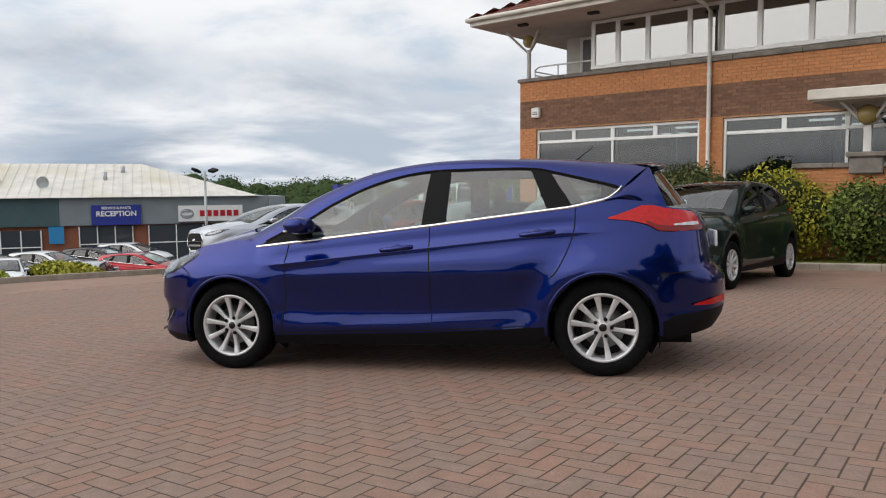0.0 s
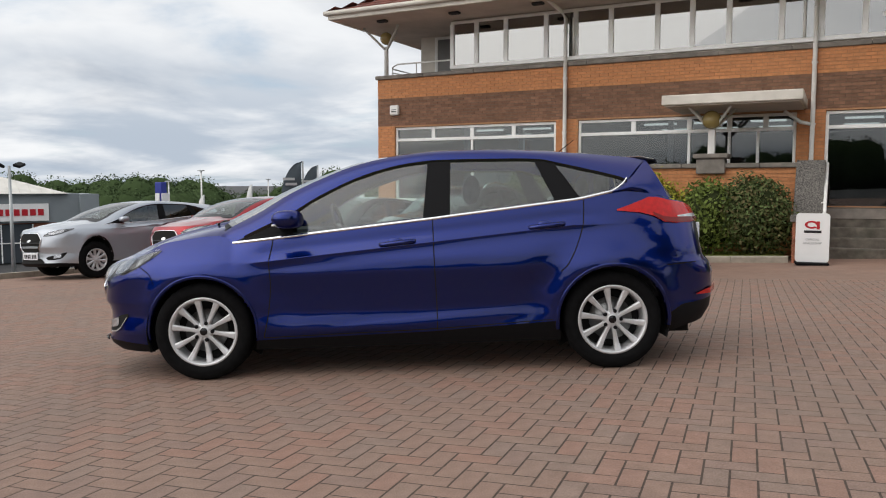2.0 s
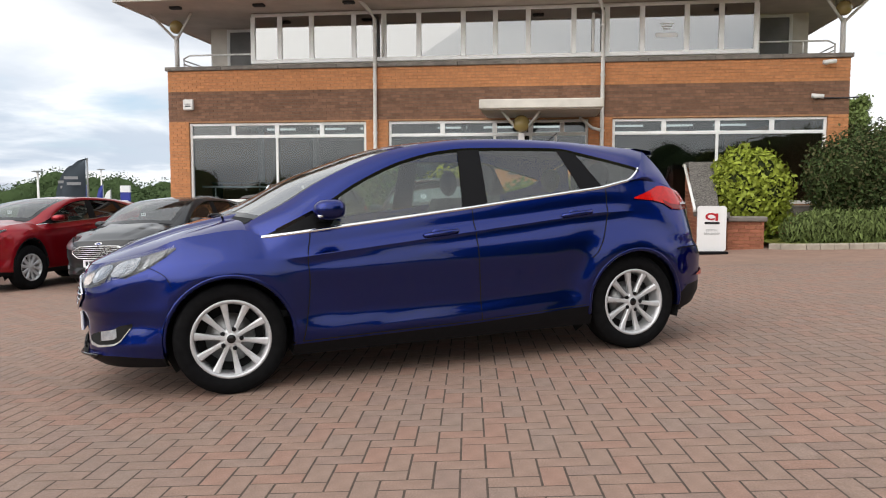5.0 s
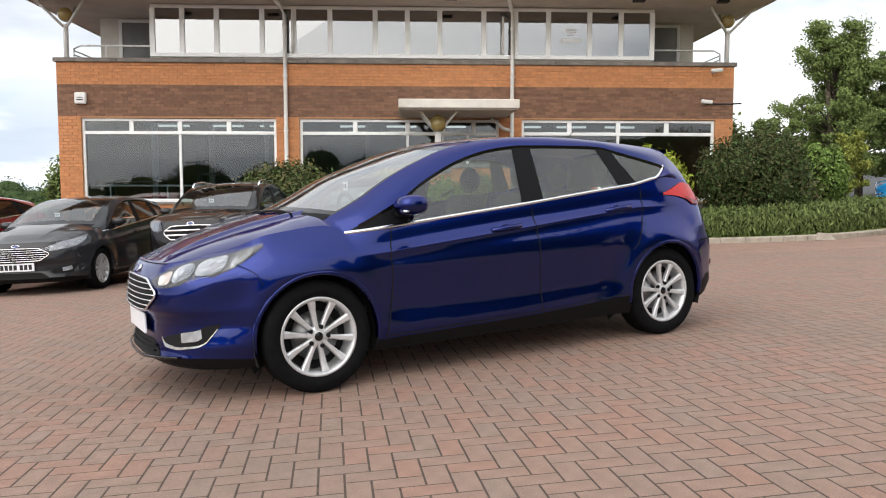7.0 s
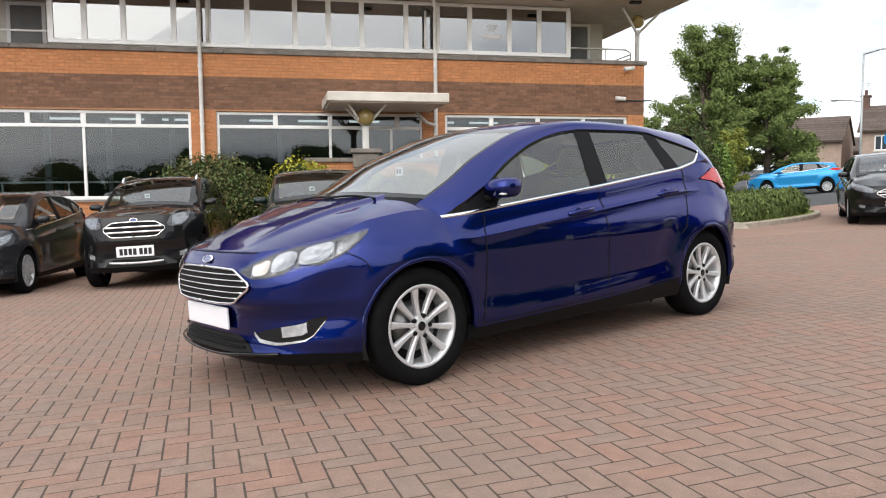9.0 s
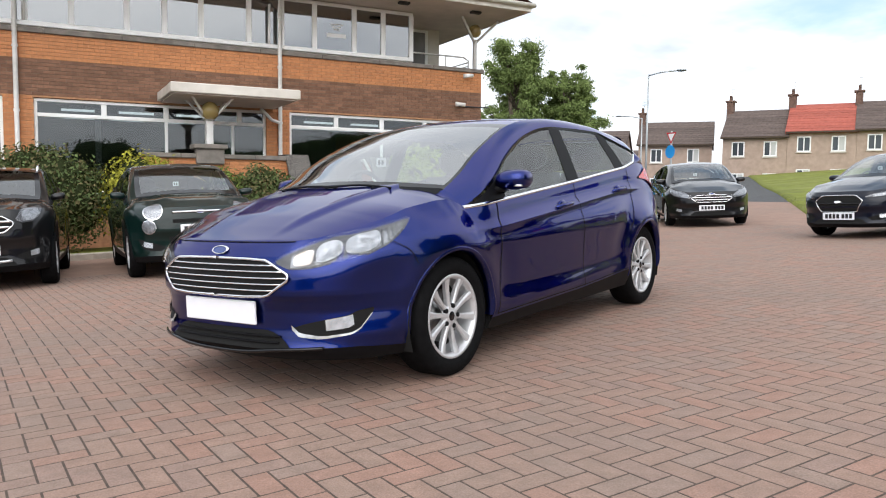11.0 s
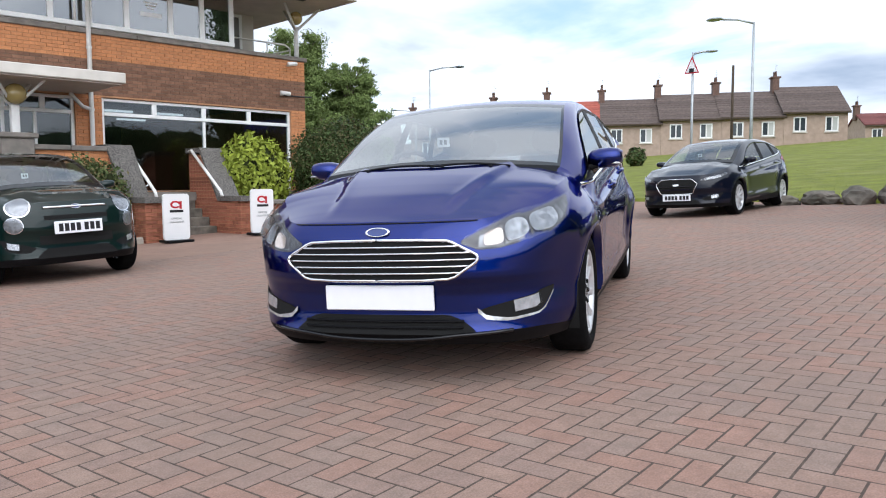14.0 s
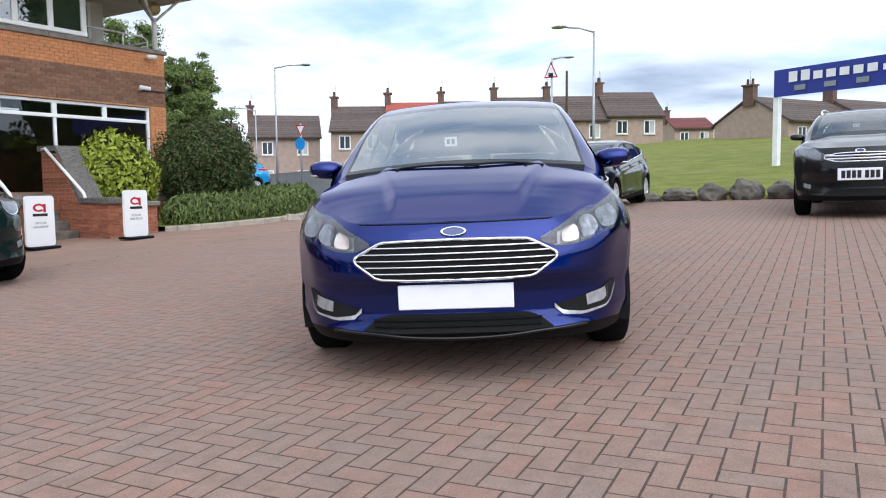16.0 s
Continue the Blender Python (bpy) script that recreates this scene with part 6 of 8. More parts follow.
build_car(car_pose(6.0, 13.3, -126), "black saloon with wide chrome grille beside the planting bed", "car", {"paint": "black_paint", "warp": SALOON, "plate_marks": True, "grille": (.54, .69, .42, .62), "bars": 2, "rear_glass": "privacy"}, "parked cars")
build_car(car_pose(2.9, 3.05, -178), "black suv with silver roof rails parked before the grass bank", "car",
          {"paint": "black_paint", "warp": SUV, "tyre": .365, "arch": .335, "plate_marks": True, "grille": (.62, .70, .44, .66), "bars": 2, "rails": True, "plate_z": .50, "rear_glass": "privacy", "chrome_belt": False}, "parked cars")
build_car(car_pose(17.8, 34.6, 148), "bright blue suv standing on the road beyond the bed", "car", {"paint": "sky_paint", "warp": SUV, "tyre": .36, "arch": .335, "rear_glass": "privacy"}, "parked cars")
for x, y, h, pt, wp, lab in ((-25.6, 9.0, -20, "white_paint", SUV, "white van-like car in the lower car park"), (-29.0, 11.1, 60, "grey_paint", LOW, "dark car in the lower car park"), (-28.6, 12.4, 30, "white_paint", LOW, "white hatchback in the lower car park"),
                             (-25.6, 11.9, 140, "silver_paint", LOW, "silver car in the lower car park"), (-28.9, 14.4, 30, "black_paint", LOW, "black car in the lower car park"),
                             (-30.1, 16.3, 30, "white_paint", LOW, "white car beside others in the lower car park"), (-25.5, 14.3, 35, "red_paint", LOW, "red hatchback in the lower car park")):
    build_car(car_pose(-1 + (x + 1) * 1.35, .6 + (y - .6) * 1.35, h), lab, "car", {"paint": pt, "warp": wp, "rear_glass": "privacy", "price_card": False}, "cars in the lower car park")


# ---------------------------------------------------------------- planting
def leaves(blobs, n, size, seed, upright=0.0, long=1.6, shell=0.55, fray=0.12):
    """Leaf quads scattered through the outer part of a set of lumps (x, y, z, rx, ry, rz)."""
    rs = np.random.RandomState(seed)
    vol = np.array([b[3] * b[4] * b[5] for b in blobs]) ** (2 / 3)
    pick = rs.choice(len(blobs), n, p=vol / vol.sum())
    B = np.array(blobs)[pick]
    d = rs.normal(size=(n, 3))
    d /= np.linalg.norm(d, axis=1)[:, None]
    r = shell + (1.06 - shell) * rs.rand(n) ** 0.6
    r = r * (1 + fray * np.abs(rs.normal(size=n)))
    c = B[:, :3] + d * B[:, 3:] * r[:, None]
    nrm = d + rs.normal(size=(n, 3)) * .6
    nrm /= np.linalg.norm(nrm, axis=1)[:, None]
    up = rs.normal(size=(n, 3))
    up[:, 2] += upright * 4
    t = np.cross(nrm, up)
    t /= np.linalg.norm(t, axis=1)[:, None] + 1e-9
    b = np.cross(t, nrm)
    s = size * (.6 + .8 * rs.rand(n))[:, None]
    w, l = t * s * .5, b * s * .5 * long
    V = np.stack([c - l, c + w * .9 - l * .1 + nrm * s * .1, c + l, c - w * .9 - l * .1 + nrm * s * .1], 1).reshape(-1, 3)
    F = np.arange(4 * n).reshape(-1, 4)
    return V, F


def leaf_mesh(name, V, F):
    me = bpy.data.meshes.new(name)
    me.from_pydata(V.tolist(), [], F.tolist())
    me.update()
    return me


def lumps(c, r, n, seed, spread=.55, small=.5):
    """Overlapping lumps spread evenly round an ellipsoid, with some unevenness."""
    rg = random.Random(seed)
    out = []
    for i in range(n):
        a, u = 2.39996 * i + rg.uniform(-.3, .3), -.55 + 1.5 * (i + .5) / n
        k = math.sqrt(max(.08, 1 - u * u))
        q = small * (.72 + .4 * rg.random())
        p = (1 - q * .92) * rg.uniform(.9, 1.1)
        out.append((c[0] + r[0] * p * k * math.cos(a), c[1] + r[1] * p * k * math.sin(a), c[2] + r[2] * p * u, r[0] * q, r[1] * q, r[2] * q))
    return out


def core_mesh(blobs, k=.8):
    s = Soup()
    for b in blobs:
        s.ball(b[:3], (b[3] * k, b[4] * k, b[5] * k), 10, 6)
    return s.mesh("core")


def bush(x, y, w, d, h, mat, label, n=5000, size=.055, seed=1, group="shrubs", long=1.7, lumpn=13):
    z = ground_z(x, y)
    b = empty("bush", Matrix.Identity(4), label, "shrub", group)
    bl = lumps((x, y, z + h * .52), (w / 2, d / 2, h * .5), lumpn, seed)
    bl = [(p[0], p[1], max(p[2], z + p[5] * .8), *p[3:]) for p in bl]
    bl.append((x, y, z + h * .46, w * .41, d * .41, h * .43))
    # solid lumps stand in for the shaded inside of the shrub
    part("shrub_core", core_mesh(bl, .72), M["leaf_core"], b, "solid dark fill, coloured as the shade between leaves")
    ob = part("foliage", leaf_mesh("foliage", *leaves(bl, n, size, seed, long=long)), M[mat], b)
    s = Soup()
    for q in bl[:5]:
        s.tube([(x, y, z - .05), ((x + q[0]) / 2 + .05, (y + q[1]) / 2, (z + q[2]) / 2), q[:3]], .02, 6, .5)
    part("stem", s.mesh("stem"), M["bark"], b)
    return b


bush(-7.75, 16.3, 2.4, 1.3, 2.14, "leaf_mixed", "dense bronze-green shrub beside the terrace wall", 17000, .045, 3)
bush(-5.85, 16.3, 2.0, 1.2, 1.92, "leaf_yellow", "golden yellow shrub against the terrace wall", 9000, .045, 4)
bush(-4.45, 16.3, 1.3, 1.1, 1.60, "leaf_green", "loose light green shrub by the terrace wall", 6500, .05, 16)
bush(-3.55, 16.25, 1.5, 1.1, 1.62, "leaf_mixed", "dense dark mixed shrub beside the steps", 13000, .045, 5)
bush(-9.3, 17.4, 1.2, .9, 1.0, "leaf_bright", "low bright green shrub under the showroom window", 2500, .05, 6)
bush(.38, 16.95, 1.75, 1.2, 2.12, "leaf_bright", "glossy bright green laurel behind the garden wall", 9000, .075, 7)
bush(2.78, 16.9, 2.5, 2.1, 2.45, "leaf_dark", "large rounded dark green clipped shrub", 30000, .045, 8, lumpn=14)
bush(5.0, 20.5, 2.0, 1.6, 1.9, "leaf_tree", "loose green shrub behind the bed", 4500, .07, 9)
bush(8.9, 25.4, 2.0, 1.8, 2.3, "leaf_tree_light", "light green young tree-like shrub by the road", 6500, .09, 10)
bush(6.6, 23.0, 2.0, 1.6, 1.6, "leaf_mixed", "brownish shrub behind the bed", 3500, .08, 11)
bush(3.9, 21.5, 1.8, 1.5, 3.2, "leaf_tree", "tall green shrub by the building corner", 5000, .08, 12)
bush(-19.2, 8.2, 2.8, 1.1, .42, "leaf_yellow", "low golden shrub along the yard kerb", 3500, .07, 13)
bush(-20.0, 6.6, 1.8, 1.2, .65, "leaf_bright", "low green shrub along the yard kerb", 2500, .07, 14)
bush(-18.0, 31.0, 3.5, 2.6, 3.6, "leaf_tree", "green hedge tree beyond the building corner", 6000, .11, 15)

bush(29.6, 24.3, 1.15, 1.0, 1.05, "leaf_dark", "round clipped green shrub before the houses", 3000, .12, 17)

# lavender bed with its stone kerb
KERB = smooth_line([(.40, 15.45), (.9, 15.05), (1.7, 14.75), (2.6, 14.55), (3.5, 14.6), (4.6, 15.05), (5.6, 15.65), (6.6, 16.4), (7.3, 17.4), (7.2, 18.6), (6.2, 19.6)], 46)
bedob = empty("planting_bed", Matrix.Identity(4), "curved planting bed with concrete kerb and strip of grass", "planting bed", kind="structure")
inner = []
mid = np.array((3.6, 18.2))
v = [(mid[0], mid[1], ground_z(*mid) + .10)]
for p in KERB:
    q = p + (mid - p) / np.linalg.norm(mid - p) * .12
    v.append((q[0], q[1], ground_z(*q) + .09))
v.append((.45, 18.3, ground_z(.45, 18.3) + .09))
part("bed_grass", shape("bed_grass", v, [(0, i, i + 1) for i in range(1, len(v) - 1)] + [(0, len(v) - 1, 1)], smooth=True), M["grass"], bedob, "short green grass strip")
for a, b in zip(KERB[:-1], KERB[1:]):
    d = (b - a) / np.linalg.norm(b - a)
    nn = np.array((-d[1], d[0]))
    if np.dot(nn, mid - a) < 0:
        nn = -nn
    z0, z1 = ground_z(*a), ground_z(*b)
    a2, b2 = a + d * .004, b - d * .004
    bot = [(*a2, z0 - .1), (*b2, z1 - .1), (*(b2 + nn * .13), z1 - .1), (*(a2 + nn * .13), z0 - .1)]
    mi = [(*a2, z0 + .08), (*b2, z1 + .08), (*(b2 + nn * .13), z1 + .10), (*(a2 + nn * .13), z0 + .10)]
    tp = [(*(a2 + nn * .02), z0 + .10), (*(b2 + nn * .02), z1 + .10)]
    s = Soup().add(bot + mi + tp, [(0, 1, 5, 4), (4, 5, 9, 8), (8, 9, 6, 7), (2, 3, 7, 6), (1, 2, 6, 9, 5), (3, 0, 4, 8, 7)])
    part("kerb_stone", s.mesh("kerb_stone", smooth=False), M["kerb"], bedob)
lav = empty("lavender_hedge", Matrix.Identity(4), "long low grey-green lavender hedge in the bed", "hedge")
bl = []
rg = random.Random(21)
for i, p in enumerate(KERB[1:40]):
    for k in (.75, 1.25):
        q = p + (mid - p) / np.linalg.norm(mid - p) * k
        bl.append((q[0], q[1], ground_z(*q) + .26, .38, .38, .34 + .08 * rg.random()))
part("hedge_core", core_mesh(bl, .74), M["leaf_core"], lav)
part("foliage", leaf_mesh("foliage", *leaves(bl, 70000, .034, 22, upright=.7, long=4.0, shell=.62)), M["leaf_lavender"], lav)
rock = empty("bed_stone", Matrix.Identity(4), "pale block of stone on the bed edge", "stone")
s = Soup().add([(2.95, 14.45, .02), (3.35, 14.4, .02), (3.4, 14.6, .03), (3.0, 14.65, .03), (3.02, 14.5, .17), (3.22, 14.46, .15), (3.3, 14.58, .14), (3.05, 14.6, .16)], [(0, 1, 5, 4), (1, 2, 6, 5), (2, 3, 7, 6), (3, 0, 4, 7), (4, 5, 6, 7)])
part("stone_block", s.mesh("stone_block", smooth=False), M["kerb"], rock)

# kerb along the foot of the terrace and along the west edge of the yard
kerbs = empty("yard_kerb", Matrix.Identity(4), "grey concrete kerb stones edging the yard", "kerb", kind="structure")


def kerb_run(a, b, step=.9):
    a, b = np.array(a, float), np.array(b, float)
    n = int(np.linalg.norm(b - a) / step)
    d = (b - a) / np.linalg.norm(b - a)
    nn = np.array((-d[1], d[0]))
    for i in range(n):
        p, q = a + (b - a) * i / n + d * .004, a + (b - a) * (i + 1) / n - d * .004
        z0, z1 = ground_z(*p), ground_z(*q)
        ring = []
        for c, z in ((p, z0), (q, z1)):
            ring.append([(*c, z - .1), (*c, z + .09), (*(c + nn * .02), z + .11), (*(c + nn * .13), z + .11), (*(c + nn * .13), z - .1)])
        s = Soup().rings(ring, closed=True, caps=True)
        part("kerb_stone", s.mesh("kerb_stone", smooth=False), M["kerb"], kerbs)


kerb_run((-9.9, 15.55), (-2.9, 15.50))
kerb_run((-17.5, 12.5), (-17.5, 2.0))
v, f = [], []
for i, x in enumerate(np.arange(-10.0, -2.85, .5)):
    for y in (15.62, 16.4, 17.1):
        v.append((x, y, ground_z(x, y) + .09))
f = quads(len(v) // 3, 3)
tagged(part("soil_bed", shape("soil_bed", v, f), M["grass"]), "strip of rough grass under the shrubs", "grass", kind="structure")


# trees
def tree(x, y, h, crown, mat, label, seed, leaf=.16, n=9000, base=None, wide=.17):
    z = ground_z(x, y) if base is None else base
    rg = random.Random(seed)
    t = empty("tree", Matrix.Identity(4), label, "tree", "trees")
    s = Soup()
    top = (x + rg.uniform(-.4, .4), y, z + h * .8)
    s.tube([(x, y, z - .2), (x + .1, y, z + h * .3), top], h * .028, 10, .25)
    bl = []
    for k in range(crown):
        a, u = rg.random() * 2 * math.pi, rg.uniform(.2, .95)
        reach = h * wide * (1.2 - abs(u - .42) * 1.25) * rg.uniform(.55, 1.1)
        c = (x + reach * math.cos(a), y + reach * math.sin(a), z + h * u)
        root = (x + .1, y, z + h * u * .72)
        s.tube([root, ((x + c[0]) / 2, (y + c[1]) / 2, z + h * u * .9), c], h * .007, 6, .4)
        # sprays of leaves along the outer part of each limb
        for w in (.55, .78, 1.0):
            r = h * rg.uniform(.022, .05) * (1.15 - .35 * w)
            bl.append((*(root[i] + (c[i] - root[i]) * w + rg.uniform(-.02, .02) * h for i in range(3)), r * rg.uniform(.9, 1.7), r * rg.uniform(.9, 1.7), r * rg.uniform(.6, 1.1)))
    part("trunk", s.mesh("trunk"), M["bark"], t, "brown bark trunk and limbs")
    part("crown", leaf_mesh("crown", *leaves(bl, n, leaf, seed, shell=.1, long=1.3, fray=.38)), M[mat], t)
    return t


tree(16.9, 39.0, 9.6, 60, "leaf_tree", "tall airy green birch behind the building", 31, n=57800, leaf=.10, wide=.23)
tree(20.4, 38.4, 8.1, 56, "leaf_tree", "broad green deciduous tree by the road", 32, n=51000, leaf=.10, wide=.31)
tree(19.4, 40.4, 7.9, 52, "leaf_tree", "broad green deciduous tree behind another", 33, n=40800, leaf=.10, wide=.3)
tree(22.4, 40.4, 6.4, 36, "leaf_tree", "broad green deciduous tree beside the road bend", 37, n=27200, leaf=.10, wide=.24)
tree(8.9, 34.0, 4.9, 30, "leaf_tree", "green tree beyond the building corner", 34, n=20400, leaf=.10, wide=.16)
tree(13.2, 37.5, 4.6, 34, "leaf_tree", "low green tree beyond the shrubs", 35, n=23800, leaf=.10, wide=.34)
tree(10.9, 27.2, 2.95, 34, "leaf_lime", "small yellow-green tree by the road", 36, n=20000, leaf=.07, wide=.27)

# far woodland to the north-west
wood = empty("far_woodland", Matrix.Identity(4), "band of far green woodland trees", "woodland", kind="stuff")
rg = random.Random(40)
bl = []
for a in np.arange(96, 156, .85):
    for row in (0, 1, 2):
        d = 84 + 9 * row + rg.uniform(-3, 3)
        hgt = rg.uniform(2.6, 4.8) + row * .9 + 1.5 * math.sin(a * .37) * math.sin(a * .11)
        r = rg.uniform(1.6, 2.6)
        aa = radians(a + rg.uniform(-.5, .5))
        zb = -4.3
        bl.append((-2 + d * math.cos(aa), d * math.sin(aa), zb + hgt - r, r * 1.2, r * 1.2, r * 1.15))
        bl.append((-2 + d * math.cos(aa), d * math.sin(aa), zb + hgt * .35, r * 1.3, r * 1.3, hgt * .5))
# trees out of view, inferred from reflections in the office windows
wood_south = empty("unseen_woodland", Matrix.Identity(4), "unseen band of green trees facing the office, with a tall added stand", "woodland", kind="stuff")
bs = []
for a in np.arange(205, 338, 2.4):
    d, hgt, r, aa = 66 + rg.uniform(-6, 6), rg.uniform(3.6, 7.0), rg.uniform(1.8, 2.8), radians(a)
    cx, cy = -5 + d * math.cos(aa), d * math.sin(aa)
    bs += [(cx, cy, ground_z(cx, cy) + hgt - r, r * 1.2, r * 1.2, r), (cx, cy, ground_z(cx, cy) + hgt * .4, r * 1.3, r * 1.3, hgt * .5)]
# tall stand added out of view to darken reflections in the car's flank
for a in np.arange(327, 354, 2.6):
    d, hgt, r, aa = 33 + rg.uniform(-3, 3), rg.uniform(12.0, 17.0), rg.uniform(2.2, 3.1), radians(a)
    cx, cy = -5 + d * math.cos(aa), d * math.sin(aa)
    bs += [(cx, cy, ground_z(cx, cy) + hgt - r, r * 1.1, r * 1.1, r), (cx, cy, ground_z(cx, cy) + hgt * .42, r * 1.35, r * 1.35, hgt * .45)]
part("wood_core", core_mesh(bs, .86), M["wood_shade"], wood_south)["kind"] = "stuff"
part("wood_foliage", leaf_mesh("wood_foliage", *leaves(bs, 70000, .26, 43, shell=.74, long=1.2, fray=.05)), M["leaf_far"], wood_south)["kind"] = "stuff"
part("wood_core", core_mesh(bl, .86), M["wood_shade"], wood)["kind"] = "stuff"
part("wood_foliage", leaf_mesh("wood_foliage", *leaves(bl, 230000, .22, 41, shell=.78, long=1.2, fray=.05)), M["leaf_far"], wood)["kind"] = "stuff"

# the grass bank to the east, with rocks along its foot
def bank_edge(y):
    return float(np.interp(y, [-40, 6.5, 7.8, 13.0, 76.0], [6.95, 6.95, 8.0, 9.2, 76.6]))


gy = list(np.arange(-40, 6, 1.0)) + list(np.arange(6.0, 32, .4)) + list(np.arange(32.5, 76, 1.5))
gs_ = [0.0, .06] + list(np.arange(.5, 20, .5)) + list(np.arange(20.5, 60, 1.5))
v = [(bank_edge(y) + q, y, ground_z(bank_edge(y) + q, y) + (.05 if q else -.04)) for y in gy for q in gs_]
tagged(part("grass_bank", shape("grass_bank", v, [tuple(reversed(f)) for f in quads(len(gy), len(gs_))]), M["grass"]), "mown green grass bank rising to the houses", "grass", kind="structure")
rs = np.random.RandomState(50)
n = 7000
py = rs.uniform(-3, 18, n)
px = np.array([bank_edge(b) + .08 for b in py]) + 13 * rs.rand(n) ** 1.6
pz = np.array([ground_z(a, b) for a, b in zip(px, py)]) + .05
hh, aa = rs.uniform(.01, .03, n), rs.uniform(0, math.pi, n)
ww = .006
V = np.stack([np.stack([px - ww * np.cos(aa), py - ww * np.sin(aa), pz], 1), np.stack([px + ww * np.cos(aa), py + ww * np.sin(aa), pz], 1), np.stack([px + rs.normal(0, .02, n), py + rs.normal(0, .02, n), pz + hh], 1)], 1).reshape(-1, 3)
ob = part("grass_tufts", leaf_mesh("grass_tufts", V, np.arange(3 * n).reshape(-1, 3)), M["blades"])
tagged(ob, "loose tufts of grass on the bank", "grass", kind="stuff")


def boulder(x, y, w, d, h, seed):
    rg = random.Random(seed)
    z = ground_z(x, y)
    bm = bmesh.new()
    bmesh.ops.create_icosphere(bm, subdivisions=3, radius=1.0)
    for vtx in bm.verts:
        p = vtx.co.copy()
        f = 1 + .30 * noise.noise(p * 1.3 + Vector((seed * 3.1, 0, 0))) + .14 * noise.noise(p * 3.1 + Vector((0, seed, 0)))
        p = Vector((round(p.x * 3.2) / 3.2 * .35 + p.x * .65, round(p.y * 3.2) / 3.2 * .35 + p.y * .65, round(p.z * 3.2) / 3.2 * .35 + p.z * .65)) * f
        vtx.co = (x + p.x * w / 2, y + p.y * d / 2, z + h * .35 + p.z * h * .62)
    ob = part("boulder", bm, M["stone"])
    return tagged(ob, "rough grey-brown boulder at the foot of the grass bank", "boulder", "boulders")


for i, (yy, w, h) in enumerate(((7.5, 1.0, .32), (6.75, .9, .42), (6.0, .75, .55), (5.35, .8, .62), (4.7, .7, .55), (4.05, .8, .48), (3.3, .9, .45), (2.4, .9, .5), (1.4, .8, .4), (.3, 1.0, .5), (-.9, .9, .45), (8.35, .8, .22))):
    boulder(6.75 + .12 * math.sin(i * 2.1), yy, .55, w * .82, h * .66, i + 3)


